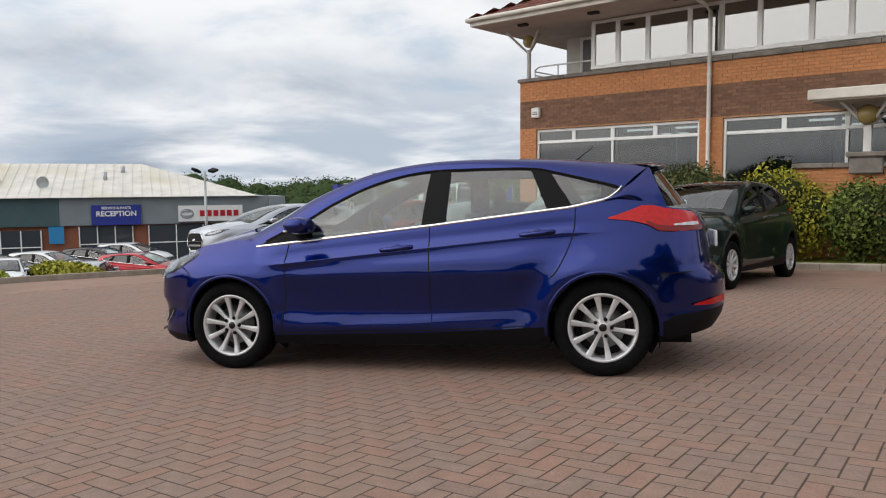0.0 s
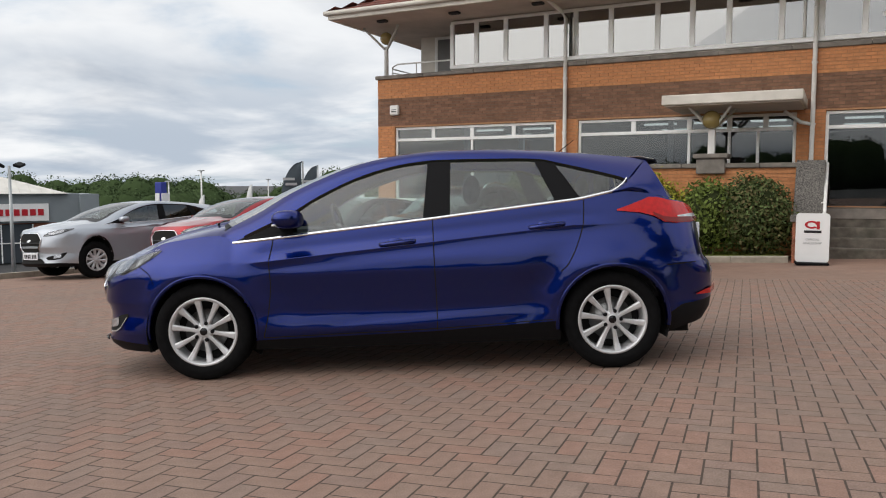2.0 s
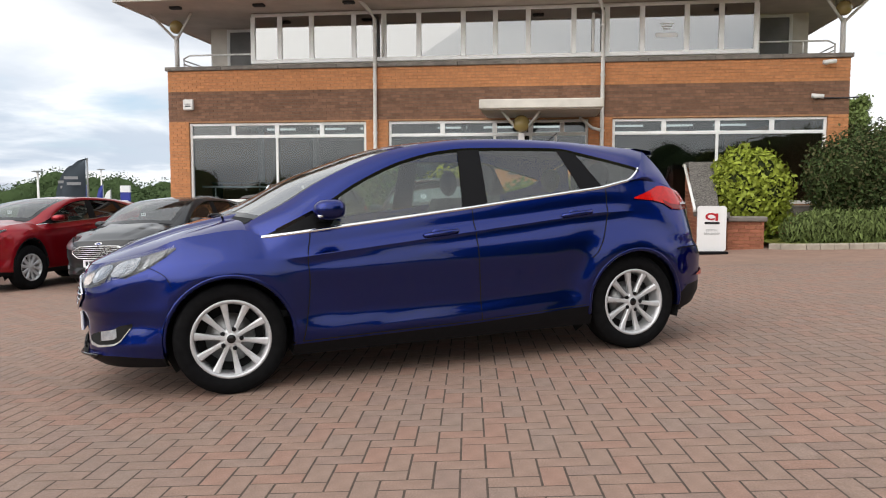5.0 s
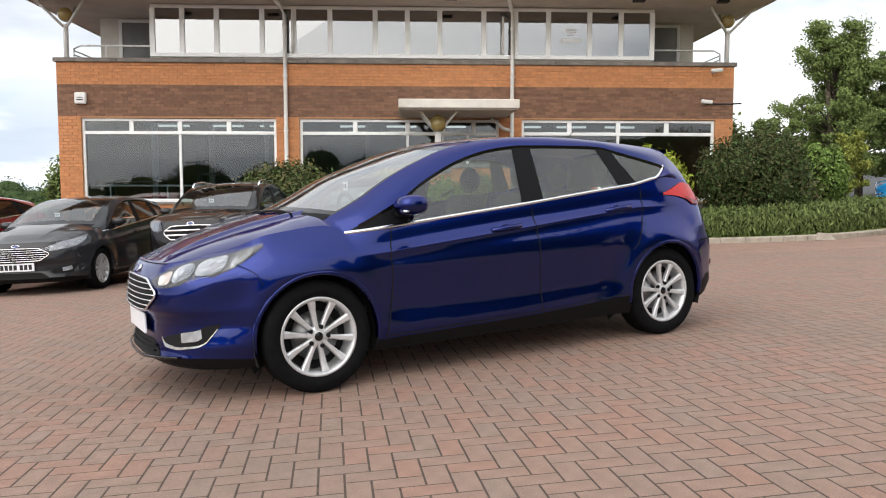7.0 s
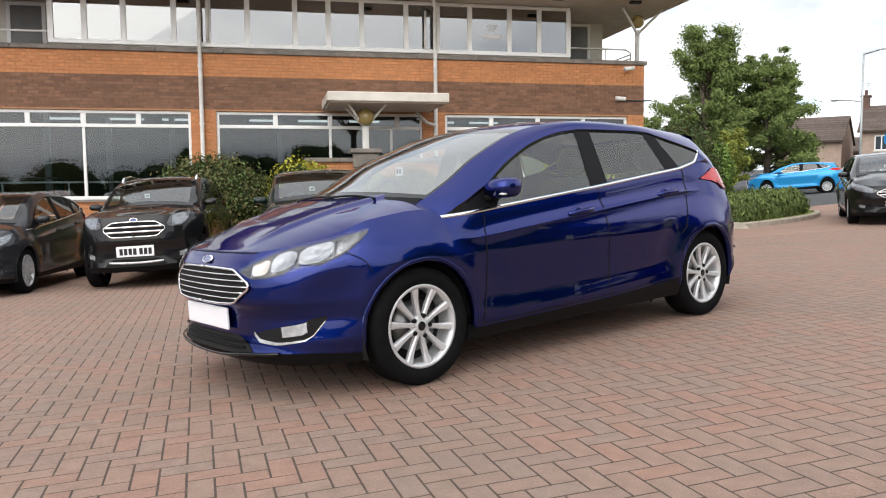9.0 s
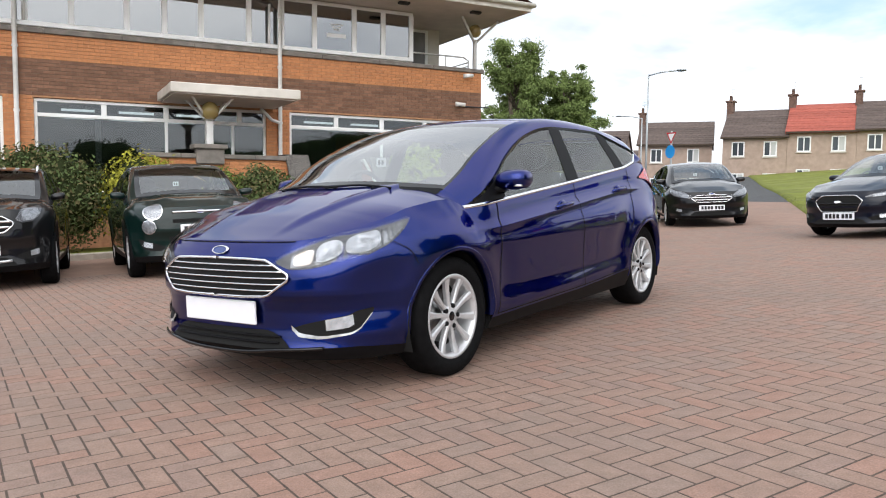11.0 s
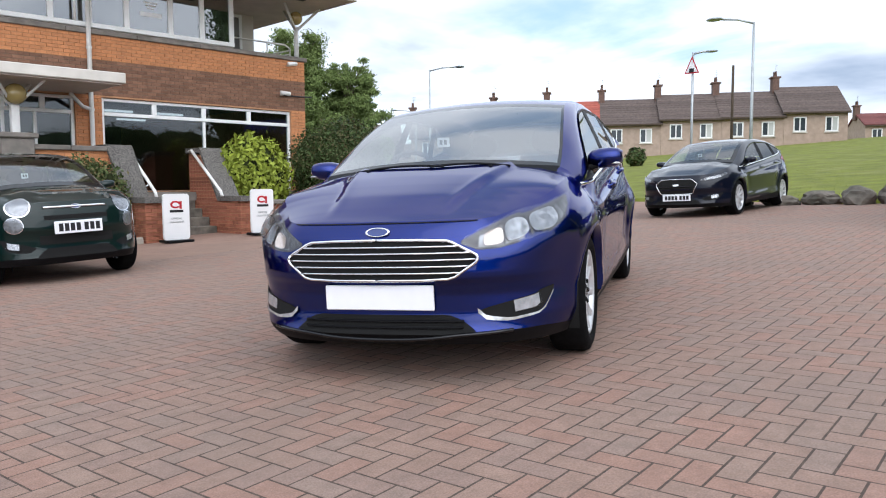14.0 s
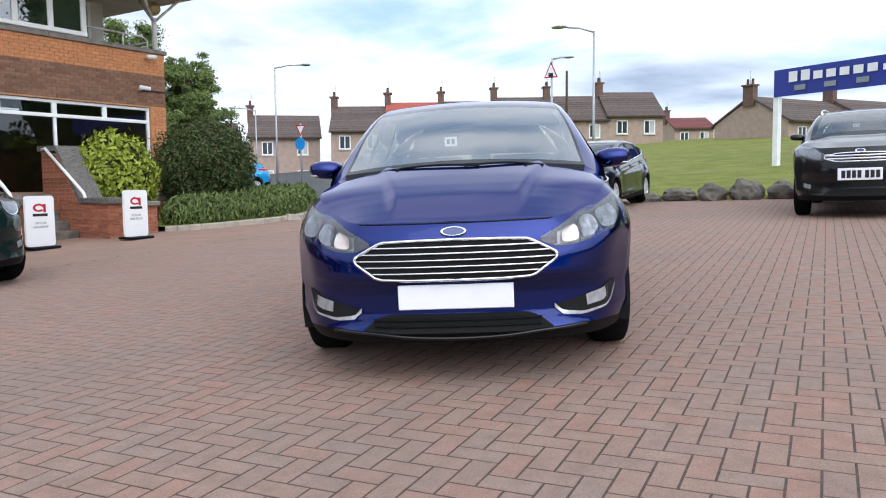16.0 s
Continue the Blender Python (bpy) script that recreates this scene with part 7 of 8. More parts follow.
# ---------------------------------------------------------------- houses on the hill
def house(a, b, z0, eave, ridge, roof_mat, label, depth=7.0, wins=2, chimney=True, ground_floor=True, gable=None):
    """A two-storey house whose front runs from a to b (plan points, left to right seen from the yard)."""
    a, b = Vector((*a, 0)), Vector((*b, 0))
    d = (b - a)
    w = d.length
    d.normalize()
    back = Vector((-d.y, d.x, 0))
    if back.dot(a - Vector((-8, 1, 0))) < 0:
        back = -back
    h = empty("house", Matrix.Identity(4), label, "house", "houses on the hill")

    def P(u, q, z):
        p = a + d * u + back * q
        return (p.x, p.y, z)

    s = Soup()
    s.add([P(0, 0, z0 - 3), P(w, 0, z0 - 3), P(w, depth, z0 - 3), P(0, depth, z0 - 3), P(0, 0, eave), P(w, 0, eave), P(w, depth, eave), P(0, depth, eave), P(0, depth / 2, ridge - .05), P(w, depth / 2, ridge - .05)],
          [(0, 1, 5, 4), (1, 2, 6, 9, 5), (2, 3, 7, 6), (3, 0, 4, 8, 7)])
    part("house_wall", s.mesh("house_wall", smooth=False), M["render"], h)
    o, t = .30, .14
    sl = (ridge - eave) / (depth / 2)
    s = Soup()
    for q0, q1 in ((-o, depth / 2), (depth + o, depth / 2)):
        e0 = eave - sl * o
        pts = [P(-.15, q0, e0), P(w + .15, q0, e0), P(w + .15, q1, ridge), P(-.15, q1, ridge)]
        s.add(pts + [(x, y, z + t) for x, y, z in pts], BOXQ)
    part("roof", s.mesh("roof", smooth=False), M[roof_mat], h)
    s = Soup()
    n = int(depth / 2 / .32)
    for i in range(n):
        q = -o + i * .34
        zz = eave + sl * q + t
        s.add([P(-.15, q, zz + .04), P(w + .15, q, zz + .04), P(w + .15, q + .36, zz + .36 * sl + .01), P(-.15, q + .36, zz + .36 * sl + .01), P(-.15, q, zz - .01), P(w + .15, q, zz - .01)], [(0, 1, 2, 3), (0, 4, 5, 1)])
    part("roof_covering", s.mesh("roof_covering", smooth=False), M[roof_mat], h)["kind"] = "stuff"
    s = Soup()
    s.add([P(-.1, -.42, eave - .16), P(w + .1, -.42, eave - .16), P(w + .1, -.42, eave - .04), P(-.1, -.42, eave - .04), P(-.1, -.30, eave - .16), P(w + .1, -.30, eave - .16), P(w + .1, -.30, eave - .04), P(-.1, -.30, eave - .04)], [(0, 1, 2, 3), (3, 2, 6, 7), (0, 4, 5, 1)])
    part("gutter", s.mesh("gutter", smooth=False), M["timber"], h)
    rows = [eave - 1.55] + ([eave - 4.0] if ground_floor else [])
    for zi, zw in enumerate(rows):
        for k in range(wins):
            u = w * (k + .5) / wins
            hw = .48
            win = empty("window", Matrix.Identity(4), "", "")
            win.parent = h
            s = Soup()
            for u0, u1, za, zb in ((u - hw, u - hw + .09, zw, zw + 1.15), (u + hw - .09, u + hw, zw, zw + 1.15), (u - hw, u + hw, zw, zw + .09), (u - hw, u + hw, zw + 1.06, zw + 1.15), (u - .04, u + .04, zw, zw + 1.15)):
                pts = [P(u0, -.05, za), P(u1, -.05, za), P(u1, -.05, zb), P(u0, -.05, zb), P(u0, .03, za), P(u1, .03, za), P(u1, .03, zb), P(u0, .03, zb)]
                s.add(pts, BOXQ)
            part("window_frame", s.mesh("window_frame", smooth=False), M["frame_white"], win, "white window frame")
            for u0, u1, mt in ((u - hw + .09, u - .04, "house_glass"), (u + .04, u + hw - .09, "net" if (k + zi) % 2 else "house_glass")):
                s = Soup().add([P(u0, -.02, zw + .09), P(u1, -.02, zw + .09), P(u1, -.02, zw + 1.06), P(u0, -.02, zw + 1.06)], [(0, 1, 2, 3)])
                part("pane", s.mesh("pane", smooth=False), M[mt], win)
            s = Soup()
            pts = [P(u - hw - .06, -.10, zw - .09), P(u + hw + .06, -.10, zw - .09), P(u + hw + .06, -.10, zw), P(u - hw - .06, -.10, zw), P(u - hw - .06, .02, zw - .09), P(u + hw + .06, .02, zw - .09), P(u + hw + .06, .02, zw), P(u - hw - .06, .02, zw)]
            s.add(pts, BOXQ)
            part("window_sill", s.mesh("window_sill", smooth=False), M["fascia"], win)
    if chimney:
        ch = empty("chimney", Matrix.Identity(4), "", "")
        ch.parent = h
        s = Soup()
        pts = [P(-.26, depth / 2 - .45, ridge - .6), P(.26, depth / 2 - .45, ridge - .6), P(.26, depth / 2 + .45, ridge - .6), P(-.26, depth / 2 + .45, ridge - .6)]
        s.add(pts + [(x, y, z + 1.45) for x, y, z in pts], BOXQ)
        pts = [P(-.38, depth / 2 - .51, ridge + .85), P(.38, depth / 2 - .51, ridge + .85), P(.38, depth / 2 + .51, ridge + .85), P(-.38, depth / 2 + .51, ridge + .85)]
        s.add(pts + [(x, y, z + .12) for x, y, z in pts], BOXQ)
        part("chimney_body", s.mesh("chimney_body", smooth=False), M["chimney"], ch, "brown chimney stack")
        for q in (-.22, .22):
            c = P(0, depth / 2 + q, ridge + .97)
            part("chimney_pot", Soup().lathe([(.11, 0), (.09, .4), (.11, .42)], c, "z", 10).mesh("chimney_pot"), M["chimney"], ch)
        if wins:
            c = P(.1, depth / 2 + .1, ridge + .9)
            s = Soup().tube([c, (c[0], c[1], c[2] + 1.1)], .02, 5)
            for zz in (.75, .9, 1.05):
                s.tube([(c[0] - .25, c[1], c[2] + zz), (c[0] + .25, c[1], c[2] + zz)], .012, 4)
            part("tv_aerial", s.mesh("tv_aerial"), M["steel"], ch)
    return h


BOXQ = [(0, 1, 2, 3), (4, 7, 6, 5), (0, 4, 5, 1), (1, 5, 6, 2), (2, 6, 7, 3), (3, 7, 4, 0)]
ROW_A, ROW_B = np.array((39.9, 44.4)), np.array((55.6, 21.2))
for i in range(6):
    p, q = ROW_A + (ROW_B - ROW_A) * i / 6, ROW_A + (ROW_B - ROW_A) * (i + 1) / 6
    t = (i + .5) / 6
    house(p, q - (q - p) * .003, 2.7 + 2.0 * t, 5.25 + 1.15 * t + .12 * (i % 2), 7.45 + 1.15 * t + .12 * (i % 2), "roof_red" if i == 1 else "slate",
          "brown roughcast terraced house with red tiled roof" if i == 1 else "brown roughcast terraced house with brown tiled roof")
house((37.3, 51.2), (41.4, 46.9), 2.6, 5.0, 7.0, "slate", "brown roughcast house with brown roof beside the road", wins=2)
house((33.9, 56.5), (37.2, 53.0), 2.4, 4.4, 6.4, "slate", "brown roughcast house partly behind trees", wins=1)
house((42.9, 62.5), (46.5, 59.4), 2.6, 3.9, 5.2, "slate", "low house with brown roof beyond the road", wins=1)
house((49.6, 10.6), (57.4, 6.3), 3.9, 5.1, 6.95, "slate", "long brown roughcast house with gable end", depth=6.6, wins=3, chimney=True)
house((57.6, 6.1), (64.1, 2.3), 3.9, 5.4, 7.2, "slate", "brown roughcast house with brown roof", depth=6.6, wins=3)
house((76.3, 25.9), (78.5, 22.2), 5.0, 6.7, 8.0, "roof_russet", "distant house with dark red tiled roof", wins=2, ground_floor=False)


# ---------------------------------------------------------------- street furniture
def lamp_post(x, y, h, arm, label="grey steel street lamp with a single arm", base=None):
    z = ground_z(x, y) if base is None else base
    t = empty("street_lamp", Matrix.Identity(4), label, "street lamp", "street lamps")
    part("lamp_column", Soup().tube([(x, y, z - .2), (x, y, z + h * .35), (x, y, z + h)], .075, 10, .55).mesh("lamp_column"), M["steel"], t)
    part("lamp_arm", Soup().tube([(x, y, z + h - .05), (x + arm[0] * .5, y + arm[1] * .5, z + h + .12), (x + arm[0], y + arm[1], z + h + .16)], .04, 8).mesh("lamp_arm"), M["steel"], t)
    d = Vector((arm[0], arm[1], 0)).normalized()
    c = Vector((x + arm[0], y + arm[1], z + h + .17)) + d * .25
    part("lamp_head", Soup().ball(tuple(c), (.28 * abs(d.x) + .09, .28 * abs(d.y) + .09, .07), 12, 8).mesh("lamp_head"), M["steel"], t)
    return t


lamp_post(20.15, 13.8, 6.9 - ground_z(20.15, 13.8), (-.6, 1.0))
lamp_post(22.3, 33.5, 7.45 - ground_z(22.3, 33.5), (1.0, -1.1))
lamp_post(33.0, 46.0, 6.6 - ground_z(33.0, 46.0), (-1.0, 1.1))
pole = empty("telegraph_pole", Matrix.Identity(4), "dark timber telegraph pole", "pole")
part("pole_shaft", Soup().tube([(36.3, 21.8, ground_z(36.3, 21.8) - .2), (36.3, 21.8, 5.5), (36.3, 21.8, 7.9)], .09, 10, .8).mesh("pole_shaft"), M["timber"], pole)

# triangular road sign and the give-way sign with its blue disc
ts = empty("road_sign", Matrix.Identity(4), "red bordered triangular road sign on a grey lamp column", "road sign", "road signs")
x, y = 10.6, 11.4
zb = ground_z(x, y)
part("sign_column", Soup().tube([(x, y, zb - .1), (x, y, 4.35)], .032, 10).mesh("sign_column"), M["steel"], ts)
part("lamp_arm", Soup().tube([(x, y, 4.31), (x + .15, y - .2, 4.37), (x + .25, y - .33, 4.37)], .03, 8).mesh("lamp_arm"), M["steel"], ts)
part("lamp_head", Soup().ball((x + .3, y - .4, 4.37), (.12, .16, .03), 10, 6).mesh("lamp_head"), M["steel"], ts)


def tri(r, off, zc):
    return [(x - .06 - off, y + r * math.sin(radians(a)) * .8, zc + r * math.cos(radians(a))) for a in (0, 120, 240)]


for r, off, mt in ((.31, 0, "sign_red"), (.235, .006, "sign_white")):
    q = tri(r, off, 3.94)
    s = Soup().add(q + [(p[0] + .004, p[1], p[2]) for p in q], [(0, 1, 2), (5, 4, 3), (0, 3, 4, 1), (1, 4, 5, 2), (2, 5, 3, 0)])
    part("sign_face", s.mesh("sign_face", smooth=False), M[mt], ts)
plain("sign_symbol", M["ink"], ts, (x - .075, x - .072, y - .07, y + .07, 3.82, 3.92))
gs = empty("road_sign", Matrix.Identity(4), "give-way triangle above a blue round sign on a post", "road sign", "road signs")
x, y = 23.0, 32.3
part("sign_column", Soup().tube([(x, y, ground_z(x, y) - .1), (x, y, 4.3)], .05, 8).mesh("sign_column"), M["steel"], gs)
for r, off, mt in ((.42, 0, "sign_red"), (.29, .01, "sign_white")):
    q = [(x - .08 - off, y - .05 - off + r * math.sin(radians(a)), 4.0 - r * math.cos(radians(a))) for a in (0, 120, 240)]
    s = Soup().add(q + [(p[0] + .006, p[1], p[2]) for p in q], [(0, 1, 2), (5, 4, 3), (0, 3, 4, 1), (1, 4, 5, 2), (2, 5, 3, 0)])
    part("sign_face", s.mesh("sign_face", smooth=False), M[mt], gs)
part("blue_disc", Soup().lathe([(.001, -.09), (.36, -.09), (.36, -.07)], (x, y, 3.16), "x", 24).mesh("blue_disc", smooth=False), M["sign_disc"], gs, "blue round sign")

# hoarding on two white posts
hb = empty("roadside_hoarding", Matrix.Identity(4), "blue hoarding with white lettering on white timber posts", "hoarding")
A, Bq = Vector((17.15, 6.45, 0)), Vector((13.15, -1.4, 0))
dv = (Bq - A).normalized()
nv = Vector((-dv.y, dv.x, 0))
if nv.x > 0:
    nv = -nv
for u in (.06, 4.6, 8.3):
    p = A + dv * u
    zg = ground_z(p.x, p.y)
    s = Soup()
    ring = [[tuple(p + dv * du * .09 + nv * dn * .09 + Vector((0, 0, z))) for du, dn in ((-1, -1), (1, -1), (1, 1), (-1, 1))] for z in (zg - .2, 4.3)]
    s.rings(ring, closed=True, caps=True)
    part("post", s.mesh("post", smooth=False), M["frame_white"], hb, "white timber post")
Lb = (Bq - A).length
s = Soup()
q = [A + nv * .12, A + dv * Lb + nv * .12]
s.add([(*q[0].xy, 3.48), (*q[1].xy, 3.48), (*q[1].xy, 4.33), (*q[0].xy, 4.33)] + [(c.x - nv.x * .03, c.y - nv.y * .03, z) for c, z in ((q[0], 3.48), (q[1], 3.48), (q[1], 4.33), (q[0], 4.33))], BOXQ)
part("hoarding_panel", s.mesh("hoarding_panel", smooth=False), M["sign_blue"], hb, "deep blue panel")


def on_board(u0, u1, z0, z1, mat, lift=.16):
    p, r = A + dv * u0 + nv * lift, A + dv * u1 + nv * lift
    s = Soup().add([(*p.xy, z0), (*r.xy, z0), (*r.xy, z1), (*p.xy, z1)], [(0, 1, 2, 3)])
    part("brand_shape", s.mesh("brand_shape", smooth=False), M[mat], hb)


for k in range(7):
    u = .55 + k * .42
    on_board(u, u + .30, 3.90, 4.14 + (.08 if k in (0, 1) else 0), "sign_white")
for k in range(4):
    on_board(3.52 + k * .26, 3.52 + k * .26 + .19, 3.90, 4.07, "sign_white")
for u, mt in ((.75, "clad_grey"), (1.75, "clad_grey"), (2.75, "clad_grey"), (3.75, "sign_red")):
    on_board(u, u + .38, 3.62, 4 - .22, mt)

# ---------------------------------------------------------------- the far dealership and its yard
ta, tb = Vector((-49.6, 14.2, 0)), Vector((-41.3, 30.1, 0))
td = (tb - ta).normalized()
tn = Vector((-td.y, td.x, 0))
tl = (tb - ta).length
dealer = empty("dealership", Matrix.Identity(4), "long low dealership with pale hipped roof and grey cladding", "dealership building")


def TP(u, q, z):
    p = ta + td * u + tn * q
    return (p.x, p.y, z)


def tbox(name, u0, u1, q0, q1, z0, z1, mat, lab=""):
    pts = [TP(u0, q0, z0), TP(u1, q0, z0), TP(u1, q1, z0), TP(u0, q1, z0)]
    s = Soup().add(pts + [(x, y, z1) for x, y, z in pts], [(0, 3, 2, 1), (4, 5, 6, 7), (0, 1, 5, 4), (1, 2, 6, 5), (2, 3, 7, 6), (3, 0, 4, 7)])
    return part(name, s.mesh(name, smooth=False), M[mat], dealer, lab)


GZ = -3.2
tbox("brick_wall", -4, tl, .3, 14, GZ, -.98, "brick_red", "red brick lower wall")
tbox("grey_cladding", -4, 1.2, .0, 14, -.98, .66, "clad_grey", "grey cladding")
tbox("teal_cladding", 1.2, 6.0, -.03, 14, -.98, .66, "clad_teal", "dark teal cladding")
tbox("grey_cladding", 6.0, tl, .0, 14, -.98, .66, "clad_grey", "grey cladding")
tbox("corner_box", tl, tl + 1.0, -.4, 4, -1.1, .62, "clad_grey")
v = [TP(-6, -.4, .66), TP(tl - .6, -.4, .66), TP(tl - .6, 14, .66), TP(-6, 14, .66), TP(-6, 6.5, 2.8), TP(tl - 7.4, 6.5, 2.8)]
part("dealership_roof", shape("dealership_roof", v, [(0, 1, 5, 4), (1, 2, 5), (2, 3, 4, 5)], smooth=False), M["metal_roof"], dealer, "pale profiled roof")
s = Soup()
for u in np.arange(-6, tl - .7, .55):
    k = min(1.0, max(0.0, (tl - .6 - u) / 6.8))
    top = (TP(u, -.4 + 6.9 * k, .70 + 2.14 * k))
    s.tube([TP(u, -.4, .70), top], .014, 4, caps=False)
ob = part("roof_ribs", s.mesh("roof_ribs", smooth=False), M["metal_roof"], dealer)
ob["kind"] = "stuff"
for u, q, hgt in ((2.6, 2.5, .6), (8.4, 3.0, .6), (9.4, 4.6, .5)):
    c = TP(u, q, .66 + 2.14 * q / 6.9)
    part("roof_vent", Soup().tube([c, (c[0], c[1], c[2] + hgt)], .14, 8).mesh("roof_vent"), M["steel"], dealer)
c = TP(5.0, 1.6, 1.55)
part("roof_dish", Soup().lathe([(.01, .0), (.25, .06), (.36, .14)], c, "x", 16).mesh("roof_dish"), M["steel"], dealer, "grey satellite dish")
for u0, u1, z0, z1 in ((1.9, 5.0, GZ, -1.2), (7.0, 9.9, GZ, -1.05), (10.8, 15.5, GZ, -1.05)):
    tbox("glazing", u0, u1, .1, .28, z0, z1, "house_glass", "dark shop glazing")
    for u in np.arange(u0, u1 + .01, (u1 - u0) / 3):
        tbox("glazing_bar", u - .03, u + .03, .02, .12, z0, z1, "frame_white")
    tbox("glazing_bar", u0, u1, .02, .12, (z0 + z1) / 2, (z0 + z1) / 2 + .06, "frame_white")
tbox("reception_board", 7.7, 10.4, -.22, -.05, -.98, .20, "sign_blue", "blue reception sign")
rb = empty("reception_lettering", Matrix.Identity(4), "", "")
rb.parent = dealer


def facing(u, z, q=-.24):
    p = TP(u, q, z)
    return Matrix(((td.x, 0, -tn.x, p[0]), (td.y, 0, -tn.y, p[1]), (0, 1, 0, p[2]), (0, 0, 0, 1)))


letters("RECEPTION", .42, rb, facing(9.05, -.32), M["sign_white"], bold=.012)
letters("SERVICE & PARTS", .21, rb, facing(9.05, .02), M["sign_white"], bold=.006)
tbox("brand_board", 12.5, 16.3, -.22, -.05, -.86, .10, "sign_white", "white brand sign")
for k in range(6):
    u = 13.75 + k * .40
    tbox("brand_shape", u, u + .29, -.25, -.22, -.56, -.20, "sign_red")
s = Soup()
for a0 in (1.0, .55):
    ring = [TP(13.0 + .36 * math.cos(a), -.26, -.38 + .26 * a0 * math.sin(a)) for a in np.linspace(0, 2 * math.pi, 25)]
    s.tube(ring, .035, 6)
part("brand_shape", s.mesh("brand_shape"), M["steel"], dealer)
tbox("blue_door_sign", 5.4, 6.2, .0, .1, -2.0, -1.0, "sky_paint")

# lamp with two floodlights, poles, flags
fl = empty("floodlight_mast", Matrix.Identity(4), "tall grey mast with twin floodlights in the lower car park", "floodlight mast")
mx, my = -33.2, 20.6
part("mast_column", Soup().tube([(mx, my, -3.4), (mx, my, 1.95)], .09, 10, .6).mesh("mast_column"), M["steel"], fl)
for sgn in (-1, 1):
    s = Soup().bevel_box(-.16, .16, -.24, .24, -.06, .06, .03)
    ob = part("floodlight", s.mesh("floodlight", smooth=False), M["plastic"], fl, "black floodlight")
    ob.matrix_local = pose(mx + .20 * sgn, my + .32 * sgn, 2.0, 15 * sgn, 15, 30)
for x, y, top in ((-36.0, 34.4, 2.0), (-38.7, 34.4, 1.35), (-25.0, 29.3, 1.79), (-31.34, 44.3, 2.25), (-44.0, 50.0, 1.6)):
    lp = empty("yard_lamp", Matrix.Identity(4), "slim pale lamp column beyond the yard", "lamp column", "yard lamp columns")
    part("lamp_column", Soup().tube([(x, y, -3.4), (x, y, top)], .06, 8, .7).mesh("lamp_column"), M["white_metal"], lp)
    part("lamp_head", Soup().ball((x, y, top), (.28, .16, .045), 10, 6).mesh("lamp_head"), M["steel"], lp)


def feather_flag(x, y, z0, z1, w, mat, label, marks=True):
    f = empty("feather_flag", Matrix.Identity(4), label, "flag", "feather flags")
    h = z1 - z0
    part("flag_pole", Soup().tube([(x, y, ground_z(x, y) - .1), (x, y, z0 + h * .7), (x, y, z1)], .022, 6).mesh("flag_pole"), M["steel"], f)
    s = Soup()
    rows_ = []
    for k in range(31):
        t = k / 30
        wl_ = w * (.72 + .28 * t / .55 if t < .55 else math.sqrt(max(0.0, 1 - ((t - .55) / .45) ** 2)))
        wl_ *= .86
        lean = .30 * w * (1 - t) ** 1.5
        rows_.append([(x - (wl_ * q + lean) * .8, y - .6 * (wl_ * q + lean) + .05 * math.sin(5 * t + 4 * q), z0 + h * t) for q in (0.0, .33, .66, 1.0)])
    s.rings(rows_)
    part("flag_cloth", s.mesh("flag_cloth"), M[mat], f)
    if marks:
        s = Soup()
        for t0, t1, q0, q1 in ((.12, .24, .3, .7), (.29, .41, .3, .7), (.62, .66, .2, .7), (.70, .74, .3, .8)):
            s.add([(x - w * q * .8 + .03, y - .6 * w * q - .09, z0 + h * tt) for q, tt in ((q0, t0), (q1, t0), (q1, t1), (q0, t1))], [(0, 1, 2, 3)])
        part("flag_mark", s.mesh("flag_mark", smooth=False), M["steel"], f)


feather_flag(-14.35, 16.0, .15, 1.77, .58, "flag", "dark feather flag with pale markings")
feather_flag(-20.07, 24.4, -.3, 1.92, .7, "flag", "dark feather flag with pale markings")
feather_flag(-37.6, 40.7, -.9, 1.2, .42, "sign_white", "white feather flag beyond the yard", False)
feather_flag(-35.5, 34.1, -1.2, .56, .42, "sign_white", "white feather flag beyond the yard", False)
feather_flag(-30.83, 41.95, -.9, 1.28, .42, "sign_blue", "blue feather flag beyond the yard", False)
feather_flag(-29.9, 42.1, -.9, 1.3, .42, "sign_blue", "blue feather flag beyond the yard", False)
feather_flag(-29.0, 41.4, -1.2, 1.0, .5, "sign_white", "white feather flag beyond the yard", False)
tot = empty("totem_sign", Matrix.Identity(4), "blue and white totem sign beyond the yard", "totem sign")
plain("totem_panel", M["sign_blue"], tot, (-35.6, -35.1, 30.5, 30.9, -2.6, 1.3), bevel=.03)
plain("totem_label", M["sign_white"], tot, (-35.05, -35.0, 30.45, 30.95, .2, .7), (-35.5, -35.2, 30.42, 30.48, .2, .7))
tot = empty("totem_sign", Matrix.Identity(4), "blue and white totem sign beyond the yard", "totem sign")
plain("totem_panel", M["sign_blue"], tot, (-38.6, -37.75, 58.8, 59.0, -3.6, .75), bevel=.03)
plain("totem_label", M["sign_white"], tot, (-38.6, -37.75, 58.8, 59.0, .754, 1.3), (-38.45, -37.9, 58.74, 58.796, -.55, .1))


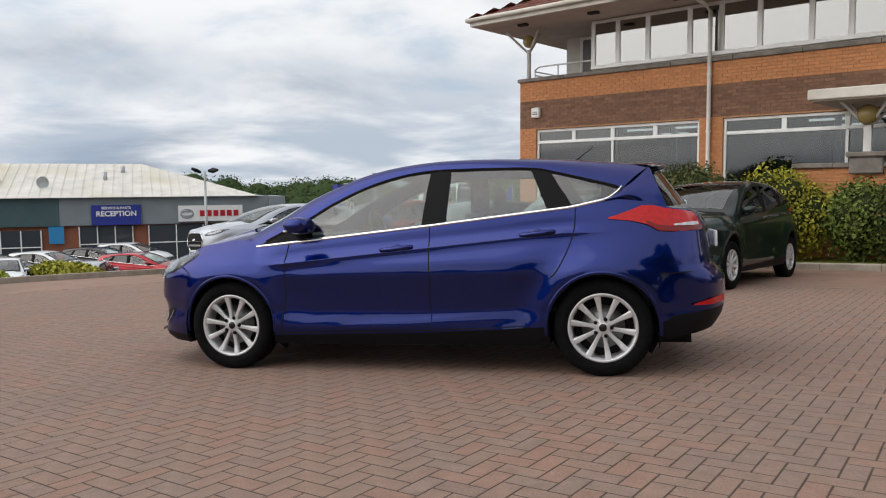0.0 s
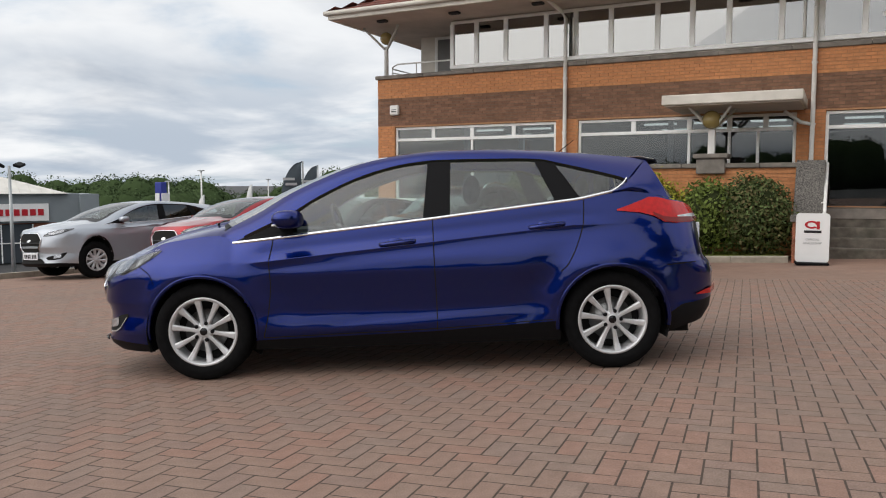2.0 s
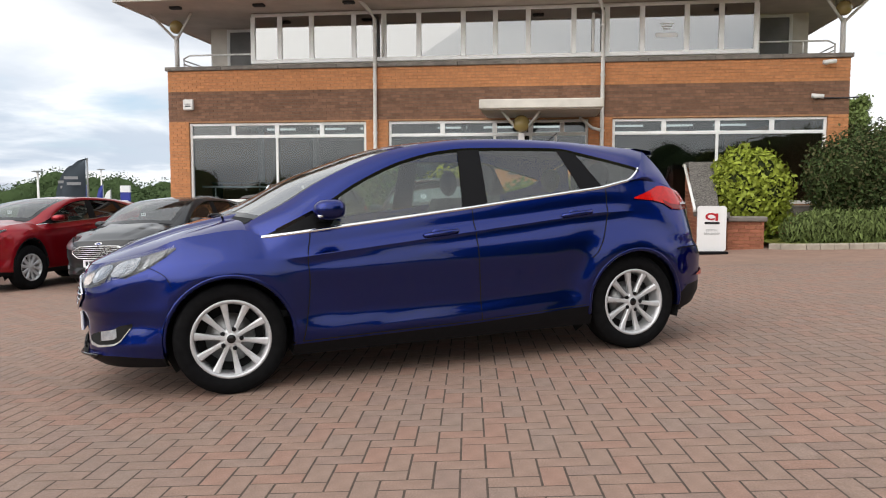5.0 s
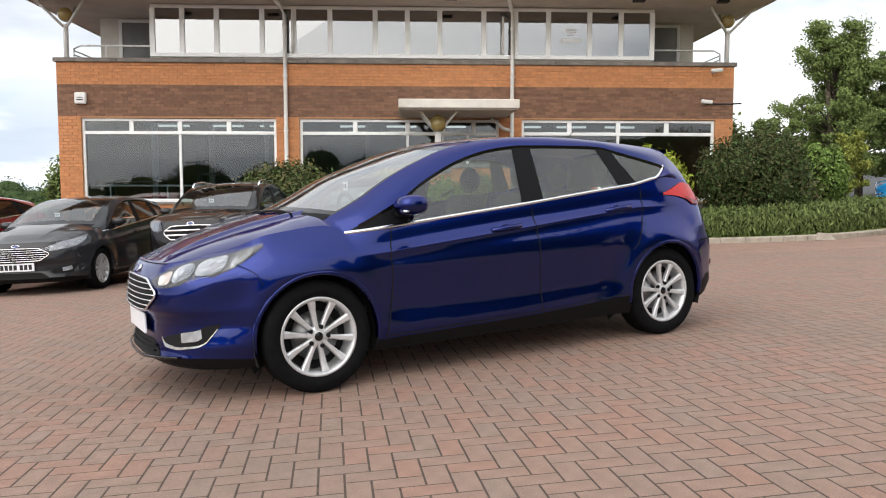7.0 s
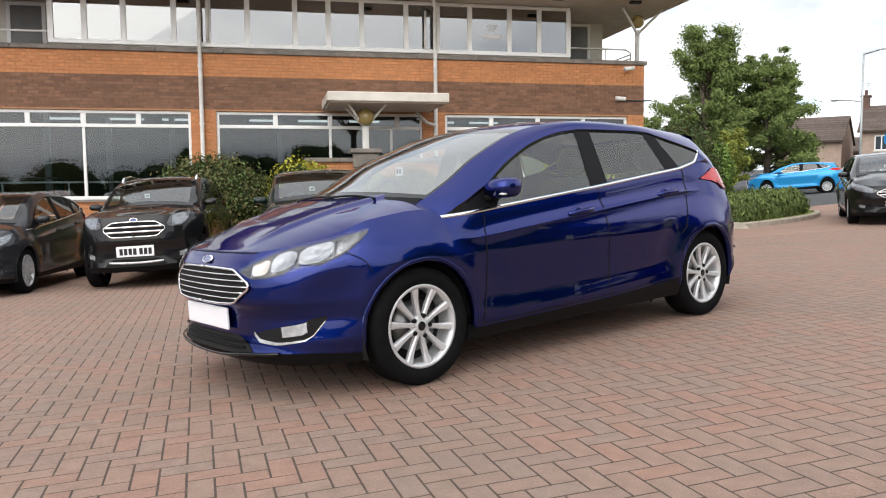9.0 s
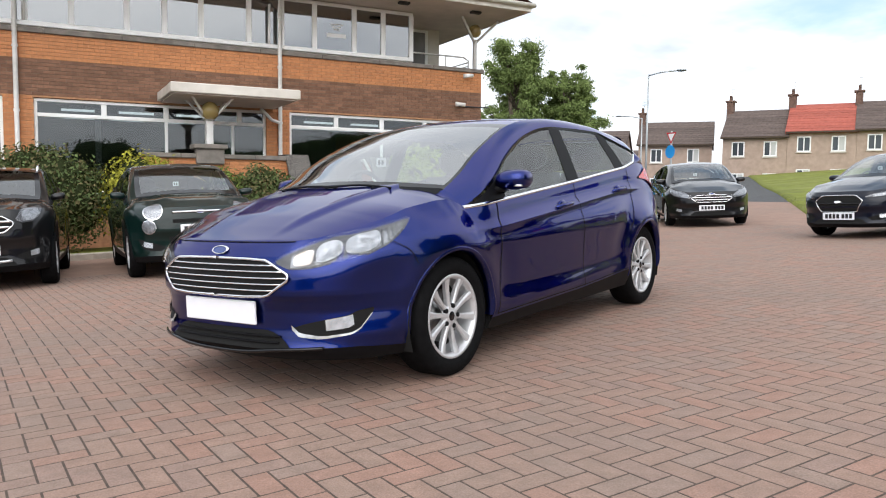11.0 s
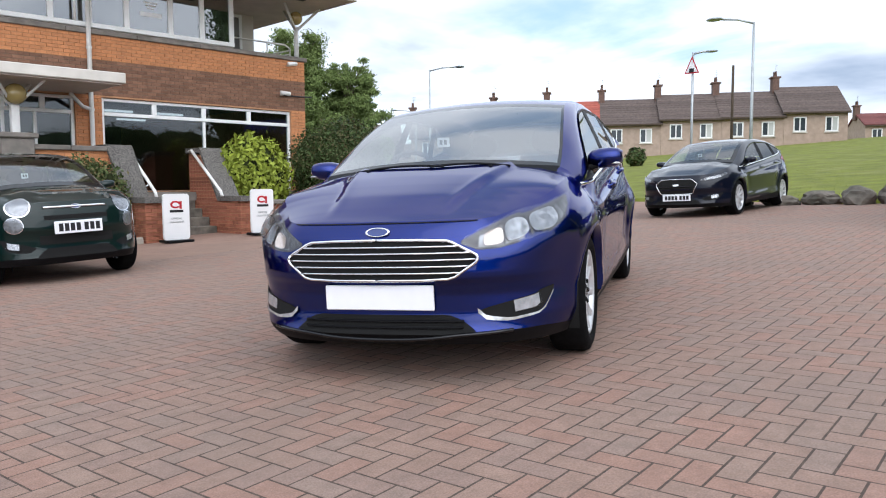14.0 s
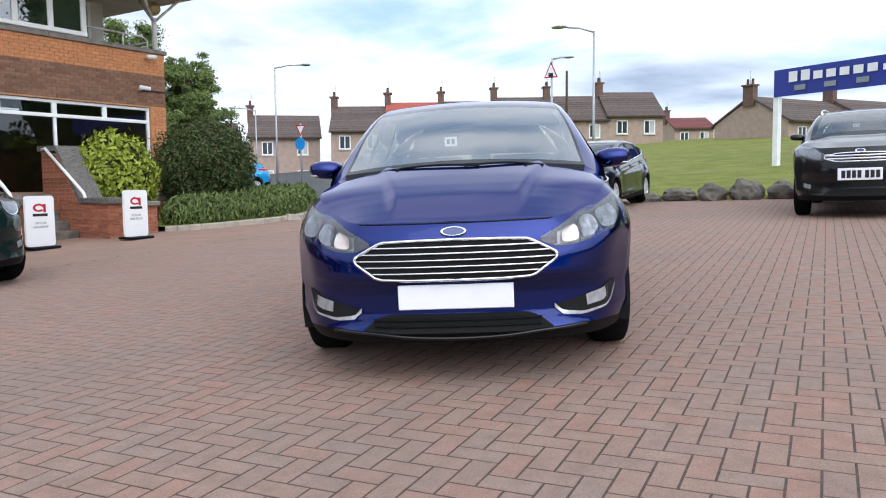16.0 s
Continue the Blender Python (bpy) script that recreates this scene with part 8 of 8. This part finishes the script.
# ---------------------------------------------------------------- block pavers in herringbone
def paver_cells(x0, x1, y0, y1, turn):
    """Centre, long axis (0 or 1) of each block of a 200 x 100 herringbone over the given stretch."""
    c, s = math.cos(radians(turn)), math.sin(radians(turn))
    corners = [(x0, y0), (x1, y0), (x1, y1), (x0, y1)]
    us = [(x * c + y * s) / .1 for x, y in corners]
    vs = [(x * s - y * c) / .1 for x, y in corners]
    out = []
    for i in range(int(min(us)) - 2, int(max(us)) + 3):
        for j in range(int(min(vs)) - 2, int(max(vs)) + 3):
            k = (i - j) % 4
            if k == 0:
                u, v, ax = i + 1 + PAVER_U, -(j + .5) + PAVER_V, 0
            elif k == 2:
                u, v, ax = i + .5 + PAVER_U, -j + PAVER_V, 1
            else:
                continue
            x, y = .1 * (u * c - v * s), .1 * (u * s + v * c)
            if x0 <= x <= x1 and y0 <= y <= y1:
                out.append((x, y, ax))
    return out


TURN_PAVERS, PAVER_U, PAVER_V = 5.6, .624, .195


def paver_verts(l, w, g=.0034, b=.0018):
    a, d = l / 2 - g, w / 2 - g
    return np.array([(-a, -d, -.010), (a, -d, -.010), (a, d, -.010), (-a, d, -.010), (-a, -d, -.0025), (a, -d, -.0025), (a, d, -.0025), (-a, d, -.0025), (-a + b, -d + b, 0), (a - b, -d + b, 0), (a - b, d - b, 0), (-a + b, d - b, 0)])


PAVER_F = np.array([(8, 9, 10, 11), (4, 5, 9, 8), (5, 6, 10, 9), (6, 7, 11, 10), (7, 4, 8, 11), (0, 1, 5, 4), (1, 2, 6, 5), (2, 3, 7, 6), (3, 0, 4, 7)])
cells = paver_cells(PX0, PX1, PY0, PY1, TURN_PAVERS)
near = [q for q in cells if -5.5 < q[0] < -3.1 and 1.9 < q[1] < 4.4][:300]
chosen = set(near)
rest = [q for q in cells if q not in chosen]
rs = np.random.RandomState(7)
base = paver_verts(.2, .1)
V = np.zeros((len(rest), 12, 3))
for i, (x, y, ax) in enumerate(rest):
    a = radians(TURN_PAVERS + 90 * ax)
    ca, sa = math.cos(a), math.sin(a)
    p = base
    px_, py_ = x + p[:, 0] * ca - p[:, 1] * sa, y + p[:, 0] * sa + p[:, 1] * ca
    z0 = ground_z(x, y)
    gxx, gyy = (ground_z(x + .1, y) - z0) / .1 + rs.normal(0, .001), (ground_z(x, y + .1) - z0) / .1 + rs.normal(0, .001)
    V[i, :, 0], V[i, :, 1] = px_, py_
    V[i, :, 2] = z0 + (px_ - x) * gxx + (py_ - y) * gyy + p[:, 2] + min(.0004, max(-.0003, rs.normal(0, .00025)))
F = (PAVER_F[None] + 12 * np.arange(len(rest))[:, None, None]).reshape(-1, 4)
ob = part("paver_field", leaf_mesh("paver_field", V.reshape(-1, 3), F), M["paver"], bed)
ob["kind"] = "stuff"
one = bpy.data.meshes.new("paver")
one.from_pydata(base.tolist(), [], PAVER_F.tolist())
one.materials.append(M["paver_part"])
for x, y, ax in near:
    z0 = ground_z(x, y)
    e = .1
    nrm = Vector((-(ground_z(x + e, y) - z0) / e + rs.normal(0, .001), -(ground_z(x, y + e) - z0) / e + rs.normal(0, .001), 1)).normalized()
    a = radians(TURN_PAVERS + 90 * ax)
    f = Vector((math.cos(a), math.sin(a), 0))
    f = (f - nrm * f.dot(nrm)).normalized()
    l = nrm.cross(f)
    p = new("paver", one)
    p.parent = bed
    p.matrix_local = Matrix(((f.x, l.x, nrm.x, x), (f.y, l.y, nrm.y, y), (f.z, l.z, nrm.z, z0 + min(.0004, max(-.0003, rs.normal(0, .00025)))), (0, 0, 0, 1)))
